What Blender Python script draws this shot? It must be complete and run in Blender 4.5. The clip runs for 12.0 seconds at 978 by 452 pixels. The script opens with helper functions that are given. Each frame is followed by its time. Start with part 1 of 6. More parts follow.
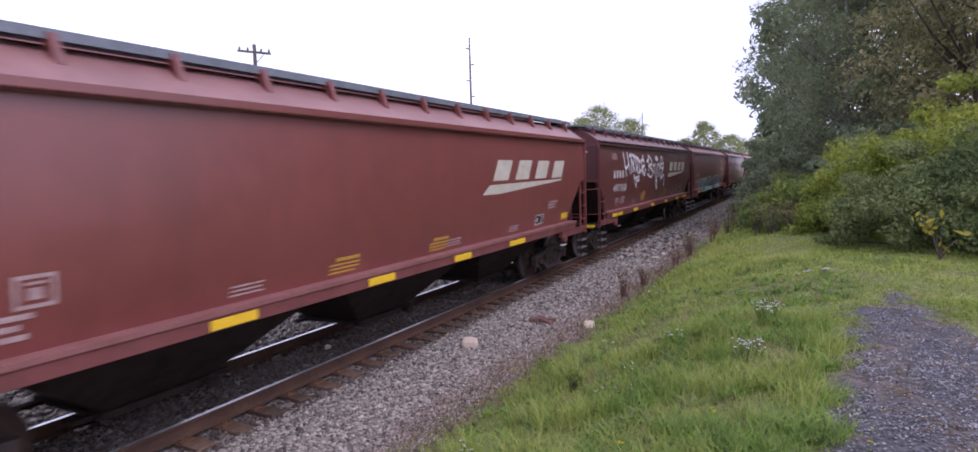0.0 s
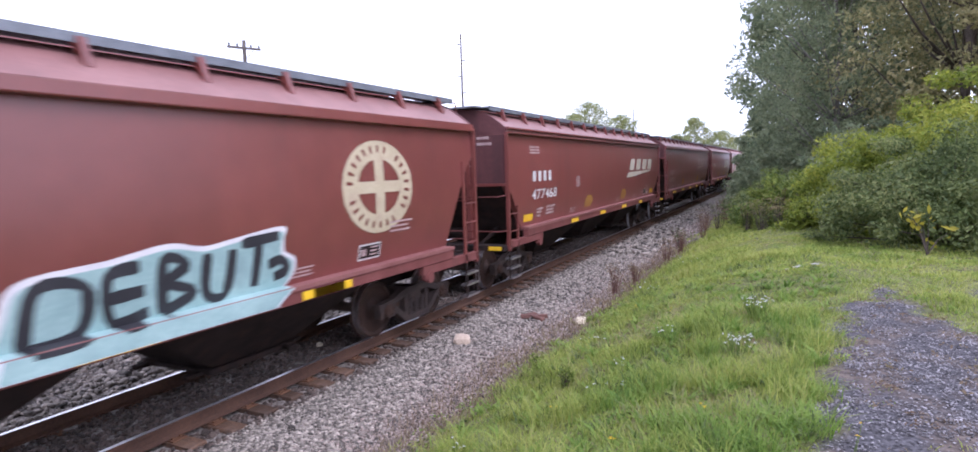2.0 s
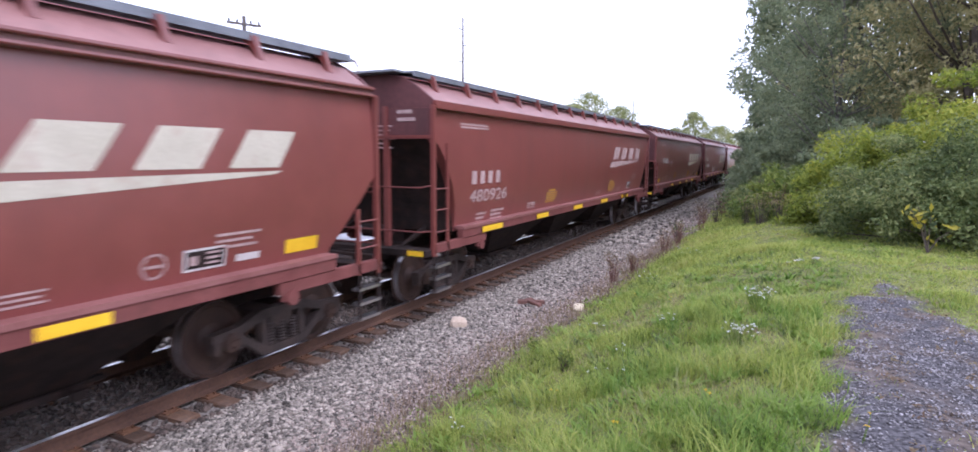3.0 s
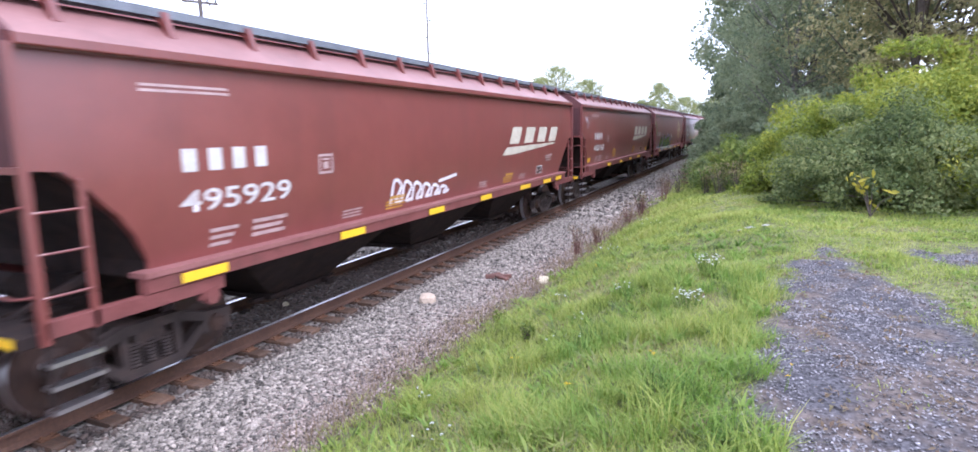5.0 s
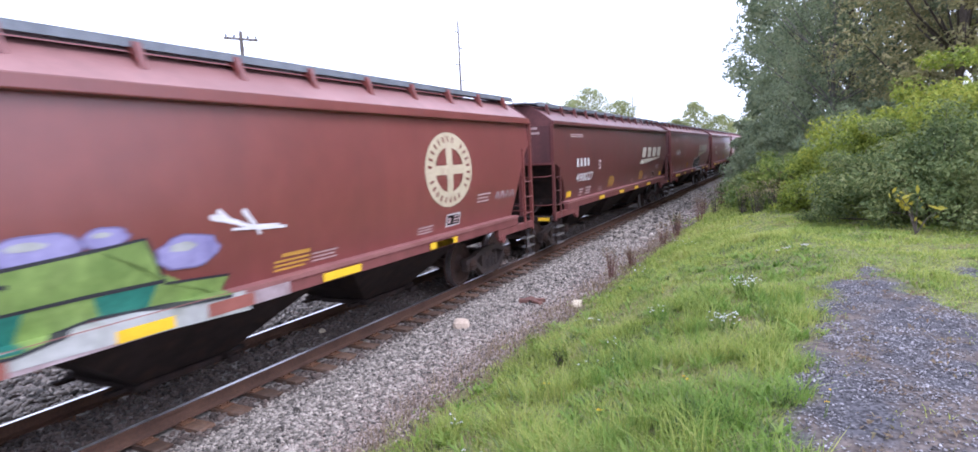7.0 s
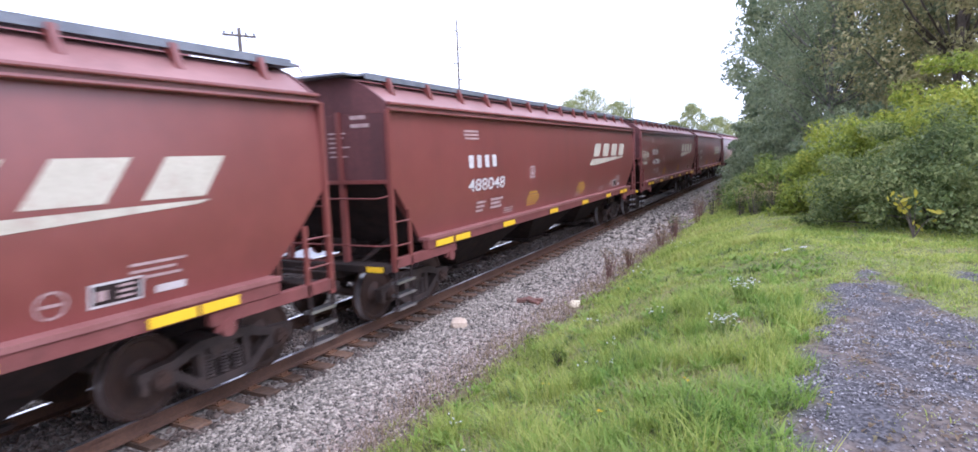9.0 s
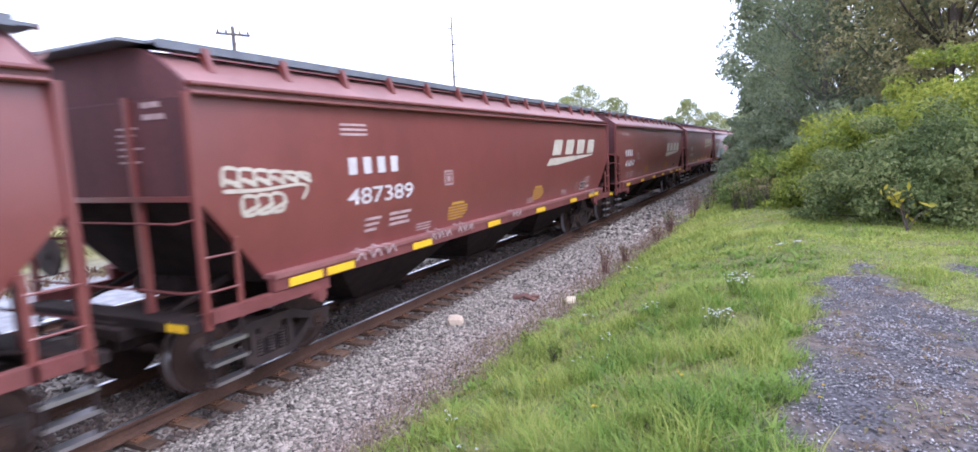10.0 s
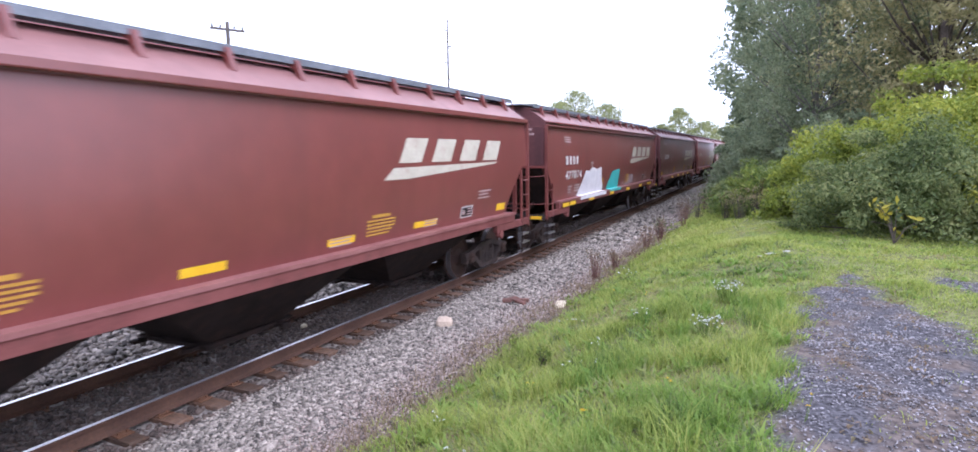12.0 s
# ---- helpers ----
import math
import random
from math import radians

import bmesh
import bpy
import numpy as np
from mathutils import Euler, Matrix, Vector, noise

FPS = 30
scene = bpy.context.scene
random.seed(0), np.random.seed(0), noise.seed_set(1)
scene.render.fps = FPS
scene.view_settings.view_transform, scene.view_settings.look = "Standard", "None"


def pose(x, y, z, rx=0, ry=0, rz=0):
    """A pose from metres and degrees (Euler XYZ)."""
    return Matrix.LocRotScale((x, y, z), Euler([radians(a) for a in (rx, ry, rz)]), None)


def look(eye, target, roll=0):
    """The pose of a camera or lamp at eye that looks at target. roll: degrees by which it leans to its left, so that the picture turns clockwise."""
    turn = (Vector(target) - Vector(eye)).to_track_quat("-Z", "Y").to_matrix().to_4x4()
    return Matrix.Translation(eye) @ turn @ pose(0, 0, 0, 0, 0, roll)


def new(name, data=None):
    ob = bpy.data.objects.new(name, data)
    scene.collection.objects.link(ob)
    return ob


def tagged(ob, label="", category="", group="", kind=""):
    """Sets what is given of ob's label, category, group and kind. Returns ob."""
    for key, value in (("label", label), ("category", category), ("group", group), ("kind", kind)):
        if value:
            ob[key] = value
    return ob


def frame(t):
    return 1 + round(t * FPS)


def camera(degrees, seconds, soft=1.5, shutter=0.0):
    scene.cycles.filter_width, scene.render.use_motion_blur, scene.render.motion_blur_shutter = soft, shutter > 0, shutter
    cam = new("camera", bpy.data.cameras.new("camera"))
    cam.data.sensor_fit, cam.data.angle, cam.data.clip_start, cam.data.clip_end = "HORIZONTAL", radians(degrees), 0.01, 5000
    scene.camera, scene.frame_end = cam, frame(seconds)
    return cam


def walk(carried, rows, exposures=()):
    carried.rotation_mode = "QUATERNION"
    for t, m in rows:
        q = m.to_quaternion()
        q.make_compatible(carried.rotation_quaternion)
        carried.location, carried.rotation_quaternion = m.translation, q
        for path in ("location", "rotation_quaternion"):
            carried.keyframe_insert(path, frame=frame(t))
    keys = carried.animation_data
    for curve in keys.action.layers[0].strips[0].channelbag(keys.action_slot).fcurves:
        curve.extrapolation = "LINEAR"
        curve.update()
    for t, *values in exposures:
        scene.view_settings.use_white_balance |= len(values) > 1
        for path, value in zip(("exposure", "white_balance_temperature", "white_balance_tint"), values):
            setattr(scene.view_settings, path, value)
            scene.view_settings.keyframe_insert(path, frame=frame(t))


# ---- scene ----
cam = camera(77.6, 12.0, 1.6, 0.12)
PATH = [
    (0, (-0.138, 0.152, 2.778), (-1.047, 1.925, 2.602), -1.6),
    (0.5, (-0.142, 0.161, 2.773), (-1.041, 1.939, 2.601), -1.7),
    (1, (-0.139, 0.153, 2.783), (-1.023, 1.938, 2.61), -1.7),
    (1.5, (-0.139, 0.136, 2.784), (-1.027, 1.919, 2.612), -1.9),
    (2, (-0.134, 0.151, 2.787), (-1.019, 1.935, 2.598), -1.7),
    (2.5, (-0.177, 0.25, 2.756), (-1.099, 2.014, 2.566), -0.2),
    (3, (-0.249, 0.179, 2.709), (-1.118, 1.966, 2.479), 0.3),
    (3.2, (-0.268, 0.133, 2.69), (-1.1, 1.935, 2.442), 1.0),
    (5, (-0.045, 0.005, 2.759), (-0.825, 1.82, 2.45), -1.1),
    (5.5, (-0.02, -0.009, 2.793), (-0.862, 1.78, 2.494), -2.2),
    (6, (0.01, -0.008, 2.798), (-0.845, 1.784, 2.558), -2.9),
    (6.5, (0.016, -0.003, 2.794), (-0.867, 1.778, 2.576), -2.6),
    (7, (0.018, -0.005, 2.783), (-0.869, 1.773, 2.554), -2.6),
    (7.2, (-0.069, 0.018, 2.788), (-0.931, 1.807, 2.553), -2.0),
    (9, (-0.023, -0.007, 2.781), (-0.9, 1.776, 2.55), -2.0),
    (9.5, (-0.015, 0.003, 2.777), (-0.904, 1.78, 2.549), -2.6),
    (10, (0.004, -0.009, 2.782), (-0.863, 1.777, 2.541), -2.5),
    (10.5, (0.008, -0.008, 2.789), (-0.863, 1.779, 2.568), -2.6),
    (11, (0.004, -0.012, 2.782), (-0.876, 1.772, 2.574), -2.7),
    (11.5, (0.013, -0.021, 2.785), (-0.855, 1.768, 2.574), -2.0),
    (12, (-0.018, -0.013, 2.77), (-0.857, 1.788, 2.538), -0.9),
]
walk(cam, [(t, look(eye, target, roll)) for t, eye, target, roll in PATH], [(0.0, -0.35, 5660, 31), (0.4, 0.03, 5650, 29), (1.0, 0.13, 5640, 27), (2.0, 0.23, 5610, 26), (2.5, 0.19, 5610, 27), (3.0, 0.26, 5610, 25), (5.0, 0.73, 5460, 22), (5.5, 0.75, 5460, 22), (6.0, 0.59, 5480, 22), (6.5, 0.46, 5480, 22), (9.0, 0.49, 5490, 23), (12.0, 0.49, 5490, 23)])

# ---- world and light: a bright overcast afternoon ----
world = bpy.data.worlds.new("world")
scene.world = world
world.use_nodes = True
wn, wl = world.node_tree.nodes, world.node_tree.links
wn.clear()
sky = wn.new("ShaderNodeTexSky")
sky.sky_type, sky.sun_disc = "NISHITA", False
sky.sun_elevation, sky.sun_rotation = radians(52), radians(112)
sky.air_density, sky.dust_density = 1.0, 4.0
cloud_n = wn.new("ShaderNodeTexNoise")
cloud_n.inputs["Scale"].default_value, cloud_n.inputs["Detail"].default_value = 2.2, 6.0
cloud_r = wn.new("ShaderNodeValToRGB")
cloud_r.color_ramp.elements[0].color, cloud_r.color_ramp.elements[1].color = (1.02, 1.06, 1.16, 1), (1.32, 1.33, 1.36, 1)
cloud_r.color_ramp.elements[0].position, cloud_r.color_ramp.elements[1].position = 0.38, 0.6
bg_sky, bg_cloud = wn.new("ShaderNodeBackground"), wn.new("ShaderNodeBackground")
bg_sky.inputs[1].default_value, bg_cloud.inputs[1].default_value = 0.12, 1.5
mix_w, out_w = wn.new("ShaderNodeMixShader"), wn.new("ShaderNodeOutputWorld")
mix_w.inputs[0].default_value = 0.85
wl.new(sky.outputs[0], bg_sky.inputs[0])
wl.new(cloud_n.outputs[0], cloud_r.inputs[0])
wl.new(cloud_r.outputs[0], bg_cloud.inputs[0])
wl.new(bg_sky.outputs[0], mix_w.inputs[1])
wl.new(bg_cloud.outputs[0], mix_w.inputs[2])
wl.new(mix_w.outputs[0], out_w.inputs[0])
sun = new("sun", bpy.data.lights.new("sun", "SUN"))
sun.data.energy, sun.data.angle, sun.data.color = 1.7, radians(32), (1.0, 0.965, 0.92)
sun.matrix_world = look((20, -8, 28), (0, 0, 0))


# ---- materials ----
def material(name, dark, light, rough=0.8, metal=0.0, scale=3.0, fine=40.0, bump=0.2, dist=0.01, per="", spread=0.25, dirt=None, spec=0.5, rough_var=0.1, streak=False):
    """Noise at two scales between two colours, fine relief; per: 'object' or 'island' varies brightness by piece; dirt: (colour, amount, scale)."""
    m = bpy.data.materials.new(name)
    m.use_nodes = True
    n, l = m.node_tree.nodes, m.node_tree.links
    b = n["Principled BSDF"]
    co = n.new("ShaderNodeTexCoord")
    big, small = n.new("ShaderNodeTexNoise"), n.new("ShaderNodeTexNoise")
    for t, s, d in ((big, scale, 5.0), (small, fine, 4.0)):
        t.inputs["Scale"].default_value, t.inputs["Detail"].default_value = s, d
        l.new(co.outputs["Object"], t.inputs["Vector"])
    add = n.new("ShaderNodeMath")
    add.operation = "MULTIPLY_ADD"
    add.inputs[1].default_value = 0.45
    l.new(small.outputs[0], add.inputs[0])
    half = n.new("ShaderNodeMath")
    half.operation = "MULTIPLY"
    half.inputs[1].default_value = 0.55
    l.new(big.outputs[0], half.inputs[0])
    l.new(half.outputs[0], add.inputs[2])
    ramp = n.new("ShaderNodeValToRGB")
    ramp.color_ramp.elements[0].position, ramp.color_ramp.elements[1].position = 0.36, 0.64
    ramp.color_ramp.elements[0].color, ramp.color_ramp.elements[1].color = (*dark, 1), (*light, 1)
    l.new(add.outputs[0], ramp.inputs[0])
    colour = ramp.outputs[0]
    if dirt:
        dn, dr, dm = n.new("ShaderNodeTexNoise"), n.new("ShaderNodeValToRGB"), n.new("ShaderNodeMix")
        dm.data_type = "RGBA"
        dn.inputs["Scale"].default_value, dn.inputs["Detail"].default_value = dirt[2], 8.0
        if streak:
            mp = n.new("ShaderNodeMapping")
            mp.inputs["Scale"].default_value = (1.0, 1.0, 0.12)
            l.new(co.outputs["Object"], mp.inputs["Vector"])
            l.new(mp.outputs[0], dn.inputs["Vector"])
        else:
            l.new(co.outputs["Object"], dn.inputs["Vector"])
        dr.color_ramp.elements[0].position, dr.color_ramp.elements[1].position = 0.5, 0.75
        dr.color_ramp.elements[1].color = (dirt[1], dirt[1], dirt[1], 1)
        l.new(dn.outputs[0], dr.inputs[0])
        l.new(dr.outputs[0], dm.inputs[0])
        l.new(colour, dm.inputs[6])
        dm.inputs[7].default_value = (*dirt[0], 1)
        colour = dm.outputs[2]
    if per:
        hs, mr = n.new("ShaderNodeHueSaturation"), n.new("ShaderNodeMapRange")
        mr.inputs[3].default_value, mr.inputs[4].default_value = 1 - spread, 1 + spread
        if per == "object":
            l.new(n.new("ShaderNodeObjectInfo").outputs["Random"], mr.inputs[0])
        else:
            l.new(n.new("ShaderNodeNewGeometry").outputs["Random Per Island"], mr.inputs[0])
        l.new(mr.outputs[0], hs.inputs["Value"])
        l.new(colour, hs.inputs["Color"])
        colour = hs.outputs[0]
    l.new(colour, b.inputs["Base Color"])
    rr = n.new("ShaderNodeMapRange")
    rr.inputs[3].default_value, rr.inputs[4].default_value = max(0.02, rough - rough_var), min(1, rough + rough_var)
    l.new(small.outputs[0], rr.inputs[0])
    l.new(rr.outputs[0], b.inputs["Roughness"])
    b.inputs["Metallic"].default_value = metal
    b.inputs["Specular IOR Level"].default_value = spec
    if bump:
        bp = n.new("ShaderNodeBump")
        bp.inputs["Strength"].default_value, bp.inputs["Distance"].default_value = bump, dist
        l.new(small.outputs[0], bp.inputs["Height"])
        l.new(bp.outputs[0], b.inputs["Normal"])
    return m


def leaf_material(name, ramp_colours, spread=0.35):
    """Leaves and blades: a colour out of a ramp for each leaf, thin and a little translucent."""
    m = bpy.data.materials.new(name)
    m.use_nodes = True
    n, l = m.node_tree.nodes, m.node_tree.links
    b = n["Principled BSDF"]
    r = n.new("ShaderNodeValToRGB")
    els = r.color_ramp.elements
    while len(els) < len(ramp_colours):
        els.new(0.5)
    for i, c in enumerate(ramp_colours):
        els[i].position, els[i].color = i / (len(ramp_colours) - 1), (*c, 1)
    geo, co, noise_t, mixv = n.new("ShaderNodeNewGeometry"), n.new("ShaderNodeTexCoord"), n.new("ShaderNodeTexNoise"), n.new("ShaderNodeMath")
    noise_t.inputs["Scale"].default_value = 0.8
    l.new(co.outputs["Object"], noise_t.inputs["Vector"])
    mixv.operation = "MULTIPLY_ADD"
    mixv.inputs[1].default_value = 0.6
    sub = n.new("ShaderNodeMath")
    sub.operation = "MULTIPLY_ADD"
    sub.inputs[1].default_value, sub.inputs[2].default_value = 1.2, -0.4
    l.new(noise_t.outputs[0], sub.inputs[0])
    l.new(geo.outputs["Random Per Island"], mixv.inputs[0])
    l.new(sub.outputs[0], mixv.inputs[2])
    l.new(mixv.outputs[0], r.inputs[0])
    l.new(r.outputs[0], b.inputs["Base Color"])
    b.inputs["Roughness"].default_value = 0.55
    b.inputs["Specular IOR Level"].default_value = 0.3
    tr, mx = n.new("ShaderNodeBsdfTranslucent"), n.new("ShaderNodeMixShader")
    l.new(r.outputs[0], tr.inputs[0])
    mx.inputs[0].default_value = 0.5
    l.new(b.outputs[0], mx.inputs[1])
    l.new(tr.outputs[0], mx.inputs[2])
    l.new(mx.outputs[0], n["Material Output"].inputs[0])
    return m


M_PAINT = material("freight_car_red", (0.166, 0.042, 0.035), (0.210, 0.056, 0.047), 0.36, 0, 0.4, 3, 0.0, 0.006, "object", 0.06, ((0.120, 0.036, 0.032), 0.4, 1.2), 0.9, 0.04, True)
M_PAINT_DARK = material("freight_car_maroon", (0.105, 0.028, 0.025), (0.14, 0.038, 0.034), 0.38, 0, 0.5, 3, 0.0, 0.006, "object", 0.06, ((0.065, 0.023, 0.022), 0.4, 1.2), 0.9, 0.04, True)
# both roof colours are lightened to carry the sky light on the top
M_ROOF = material("faded_roof_red", (0.215, 0.098, 0.092), (0.295, 0.148, 0.138), 0.5, 0, 1.2, 20, 0.1, 0.006, "", 0.0, ((0.16, 0.08, 0.076), 0.5, 2.5), 0.5)
# end walls: grime plus the shade between coupled cars, in one dark colour
M_END = material("grimy_end_maroon", (0.090, 0.034, 0.036), (0.135, 0.050, 0.050), 0.7, 0, 1.5, 12, 0.05, 0.004, "", 0.0, ((0.05, 0.025, 0.026), 0.6, 2.0), 0.3, 0.1, True)
M_ROOF_DARK = material("faded_roof_maroon", (0.13, 0.06, 0.062), (0.21, 0.105, 0.105), 0.5, 0, 1.2, 20, 0.1, 0.006, "", 0.0, ((0.10, 0.06, 0.06), 0.5, 2.5), 0.5)
M_SILL = material("dusty_red_sill", (0.14, 0.042, 0.037), (0.20, 0.068, 0.060), 0.7, 0, 2.0, 30, 0.1, 0.004, "", 0.0, ((0.09, 0.04, 0.032), 0.6, 3.0), 0.3)
# paler than the sill below it
M_STRIP = material("worn_sill_edge", (0.19, 0.068, 0.060), (0.27, 0.115, 0.104), 0.65, 0, 2.0, 30, 0.05, 0.004)
# near-black with brown mottling, for slope sheets, hoppers and other low parts
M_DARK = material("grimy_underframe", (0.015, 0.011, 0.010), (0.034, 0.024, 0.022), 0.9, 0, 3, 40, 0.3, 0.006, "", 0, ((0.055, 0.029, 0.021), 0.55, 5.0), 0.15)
M_TRUCK = material("oily_cast_steel", (0.032, 0.024, 0.022), (0.078, 0.058, 0.052), 0.7, 0.1, 4, 45, 0.3, 0.006, "", 0, ((0.085, 0.045, 0.032), 0.5, 4.0), 0.3)
M_WHEEL = material("rusty_wheel", (0.030, 0.017, 0.014), (0.068, 0.035, 0.024), 0.7, 0.1, 5, 40, 0.2, 0.004)
M_BRIGHT = material("worn_bright_steel", (0.62, 0.62, 0.64), (0.82, 0.82, 0.84), 0.34, 1.0, 4, 60, 0.02, 0.001, rough_var=0.06)
M_WALK = material("galvanised_roof_walk", (0.15, 0.165, 0.19), (0.24, 0.26, 0.29), 0.55, 0.3, 4, 60, 0.2, 0.003)
M_CREAM = material("cream_lettering", (0.45, 0.41, 0.32), (0.56, 0.52, 0.42), 0.6, 0, 3, 30, 0.0, 0.001, "", 0, ((0.32, 0.19, 0.15), 0.5, 6.0))
M_TAN = material("tanned_cream_lettering", (0.44, 0.37, 0.24), (0.56, 0.48, 0.33), 0.6, 0, 3, 30, 0.0, 0.001, "", 0, ((0.33, 0.20, 0.15), 0.5, 6.0))
M_WHITE = material("white_lettering", (0.50, 0.485, 0.47), (0.62, 0.60, 0.585), 0.6, 0, 3, 30, 0.0, 0.001, "", 0, ((0.36, 0.22, 0.20), 0.4, 6.0))
M_YELLOW = material("yellow_reflective_tape", (0.72, 0.42, 0.01), (0.85, 0.54, 0.02), 0.45, 0, 3, 30, 0.0, 0.001)
M_YTEXT = material("faded_yellow_stencil", (0.42, 0.22, 0.03), (0.55, 0.30, 0.05), 0.6, 0, 6, 60, 0.0, 0.001)
M_FADED = material("faded_white_stencil", (0.34, 0.22, 0.21), (0.50, 0.38, 0.36), 0.6, 0, 6, 60, 0.0, 0.001)
M_RAIL = material("rusty_rail_web", (0.055, 0.027, 0.018), (0.115, 0.058, 0.036), 0.85, 0, 2, 30, 0.2, 0.004)
M_TIE = material("weathered_timber_tie", (0.060, 0.034, 0.022), (0.155, 0.085, 0.05), 0.9, 0, 3, 26, 0.6, 0.012, "object", 0.35, ((0.20, 0.16, 0.13), 0.5, 4.0))
M_PLATE = material("rusty_tie_plate", (0.09, 0.04, 0.02), (0.17, 0.08, 0.04), 0.85, 0, 5, 40, 0.2, 0.003)
M_BARK = material("grey_brown_bark", (0.045, 0.035, 0.028), (0.13, 0.105, 0.085), 0.95, 0, 3, 25, 0.7, 0.02)
M_POLE = material("weathered_pole_wood", (0.07, 0.06, 0.055), (0.16, 0.14, 0.13), 0.95, 0, 2, 20, 0.3, 0.01)
M_STONE = material("ballast_stone", (0.125, 0.108, 0.091), (0.30, 0.262, 0.222), 0.9, 0, 8, 60, 0.3, 0.004, "island", 0.8)
M_BOULDER = material("pale_tan_rock", (0.40, 0.31, 0.23), (0.58, 0.47, 0.37), 0.9, 0, 6, 40, 0.5, 0.01)
M_CHIP = material("red_brown_rotten_wood", (0.09, 0.045, 0.036), (0.18, 0.085, 0.066), 0.9, 0, 8, 40, 0.5, 0.006)
M_PALEROCK = material("buff_rock", (0.42, 0.36, 0.25), (0.6, 0.52, 0.38), 0.9, 0, 6, 40, 0.5, 0.01)
M_WALL = material("white_metal_cladding", (0.74, 0.76, 0.77), (0.82, 0.83, 0.83), 0.5, 0, 0.3, 6, 0.05, 0.01)
M_ROOFEDGE = material("dark_roof_trim", (0.10, 0.11, 0.12), (0.16, 0.17, 0.18), 0.6, 0, 1, 8, 0.05, 0.01)
M_GRASS = leaf_material("grass_blades", [(0.085, 0.13, 0.026), (0.195, 0.27, 0.048), (0.315, 0.38, 0.076), (0.40, 0.43, 0.11), (0.43, 0.41, 0.16)])
M_DRY = leaf_material("dry_weed", [(0.11, 0.075, 0.05), (0.19, 0.13, 0.085), (0.26, 0.20, 0.12), (0.19, 0.19, 0.08)])
M_BUSH = leaf_material("bush_leaves", [(0.06, 0.098, 0.022), (0.13, 0.185, 0.04), (0.22, 0.27, 0.055), (0.31, 0.32, 0.075)])
M_VINE = leaf_material("vine_leaves", [(0.085, 0.125, 0.022), (0.20, 0.26, 0.040), (0.34, 0.38, 0.058), (0.48, 0.46, 0.08)])
M_BUSH_DULL = leaf_material("dull_bush_leaves", [(0.042, 0.070, 0.024), (0.115, 0.158, 0.055), (0.215, 0.255, 0.092), (0.34, 0.34, 0.135)])
M_TREE = leaf_material("tree_leaves", [(0.105, 0.145, 0.085), (0.18, 0.225, 0.13), (0.26, 0.30, 0.17), (0.33, 0.34, 0.19)])
M_TREE_OLIVE = leaf_material("olive_tree_leaves", [(0.22, 0.22, 0.105), (0.33, 0.32, 0.155), (0.45, 0.41, 0.205), (0.52, 0.45, 0.235)])
M_WOOD_FAR = leaf_material("far_tree_leaves", [(0.22, 0.27, 0.11), (0.29, 0.33, 0.14), (0.36, 0.38, 0.17), (0.42, 0.38, 0.18)])
M_BRUSH = leaf_material("tawny_brush_leaves", [(0.10, 0.085, 0.04), (0.15, 0.14, 0.05), (0.20, 0.19, 0.07), (0.22, 0.16, 0.08)])
M_YLEAF = leaf_material("yellow_leaves", [(0.35, 0.30, 0.03), (0.45, 0.40, 0.05), (0.50, 0.45, 0.08)])
M_FLOWER = leaf_material("white_petals", [(0.6, 0.62, 0.6), (0.75, 0.76, 0.74), (0.8, 0.8, 0.78)])
M_YFLOWER = leaf_material("yellow_petals", [(0.7, 0.45, 0.02), (0.8, 0.55, 0.03), (0.8, 0.6, 0.05)])


# ---- building helpers ----
def fast_mesh(name, verts, faces, mat, smooth=False):
    """A mesh from arrays: verts n x 3, faces m x 3 or m x 4."""
    verts, faces = np.asarray(verts, np.float32), np.asarray(faces, np.int32)
    me = bpy.data.meshes.new(name)
    me.vertices.add(len(verts))
    me.vertices.foreach_set("co", verts.ravel())
    k = faces.shape[1]
    me.loops.add(faces.size)
    me.loops.foreach_set("vertex_index", faces.ravel())
    me.polygons.add(len(faces))
    me.polygons.foreach_set("loop_start", np.arange(0, faces.size, k, dtype=np.int32))
    me.polygons.foreach_set("loop_total", np.full(len(faces), k, np.int32))
    if smooth:
        me.polygons.foreach_set("use_smooth", np.ones(len(faces), bool))
    me.update(calc_edges=True)
    me.materials.append(mat)
    return me


def mesh_of(bm, name, mat, smooth=False):
    bmesh.ops.recalc_face_normals(bm, faces=bm.faces)
    me = bpy.data.meshes.new(name)
    bm.to_mesh(me)
    bm.free()
    me.materials.append(mat)
    if smooth:
        me.shade_smooth()
    return me


def part(name, data, mat=None, parent=None, label="", at=None, smooth=False):
    """Links a bmesh or a shared mesh as one object under its thing."""
    me = mesh_of(data, name, mat, smooth) if isinstance(data, bmesh.types.BMesh) else data
    ob = new(name, me)
    if parent is not None:
        ob.parent = parent
    if at is not None:
        ob.matrix_basis = at
    if label:
        tagged(ob, label)
    return ob


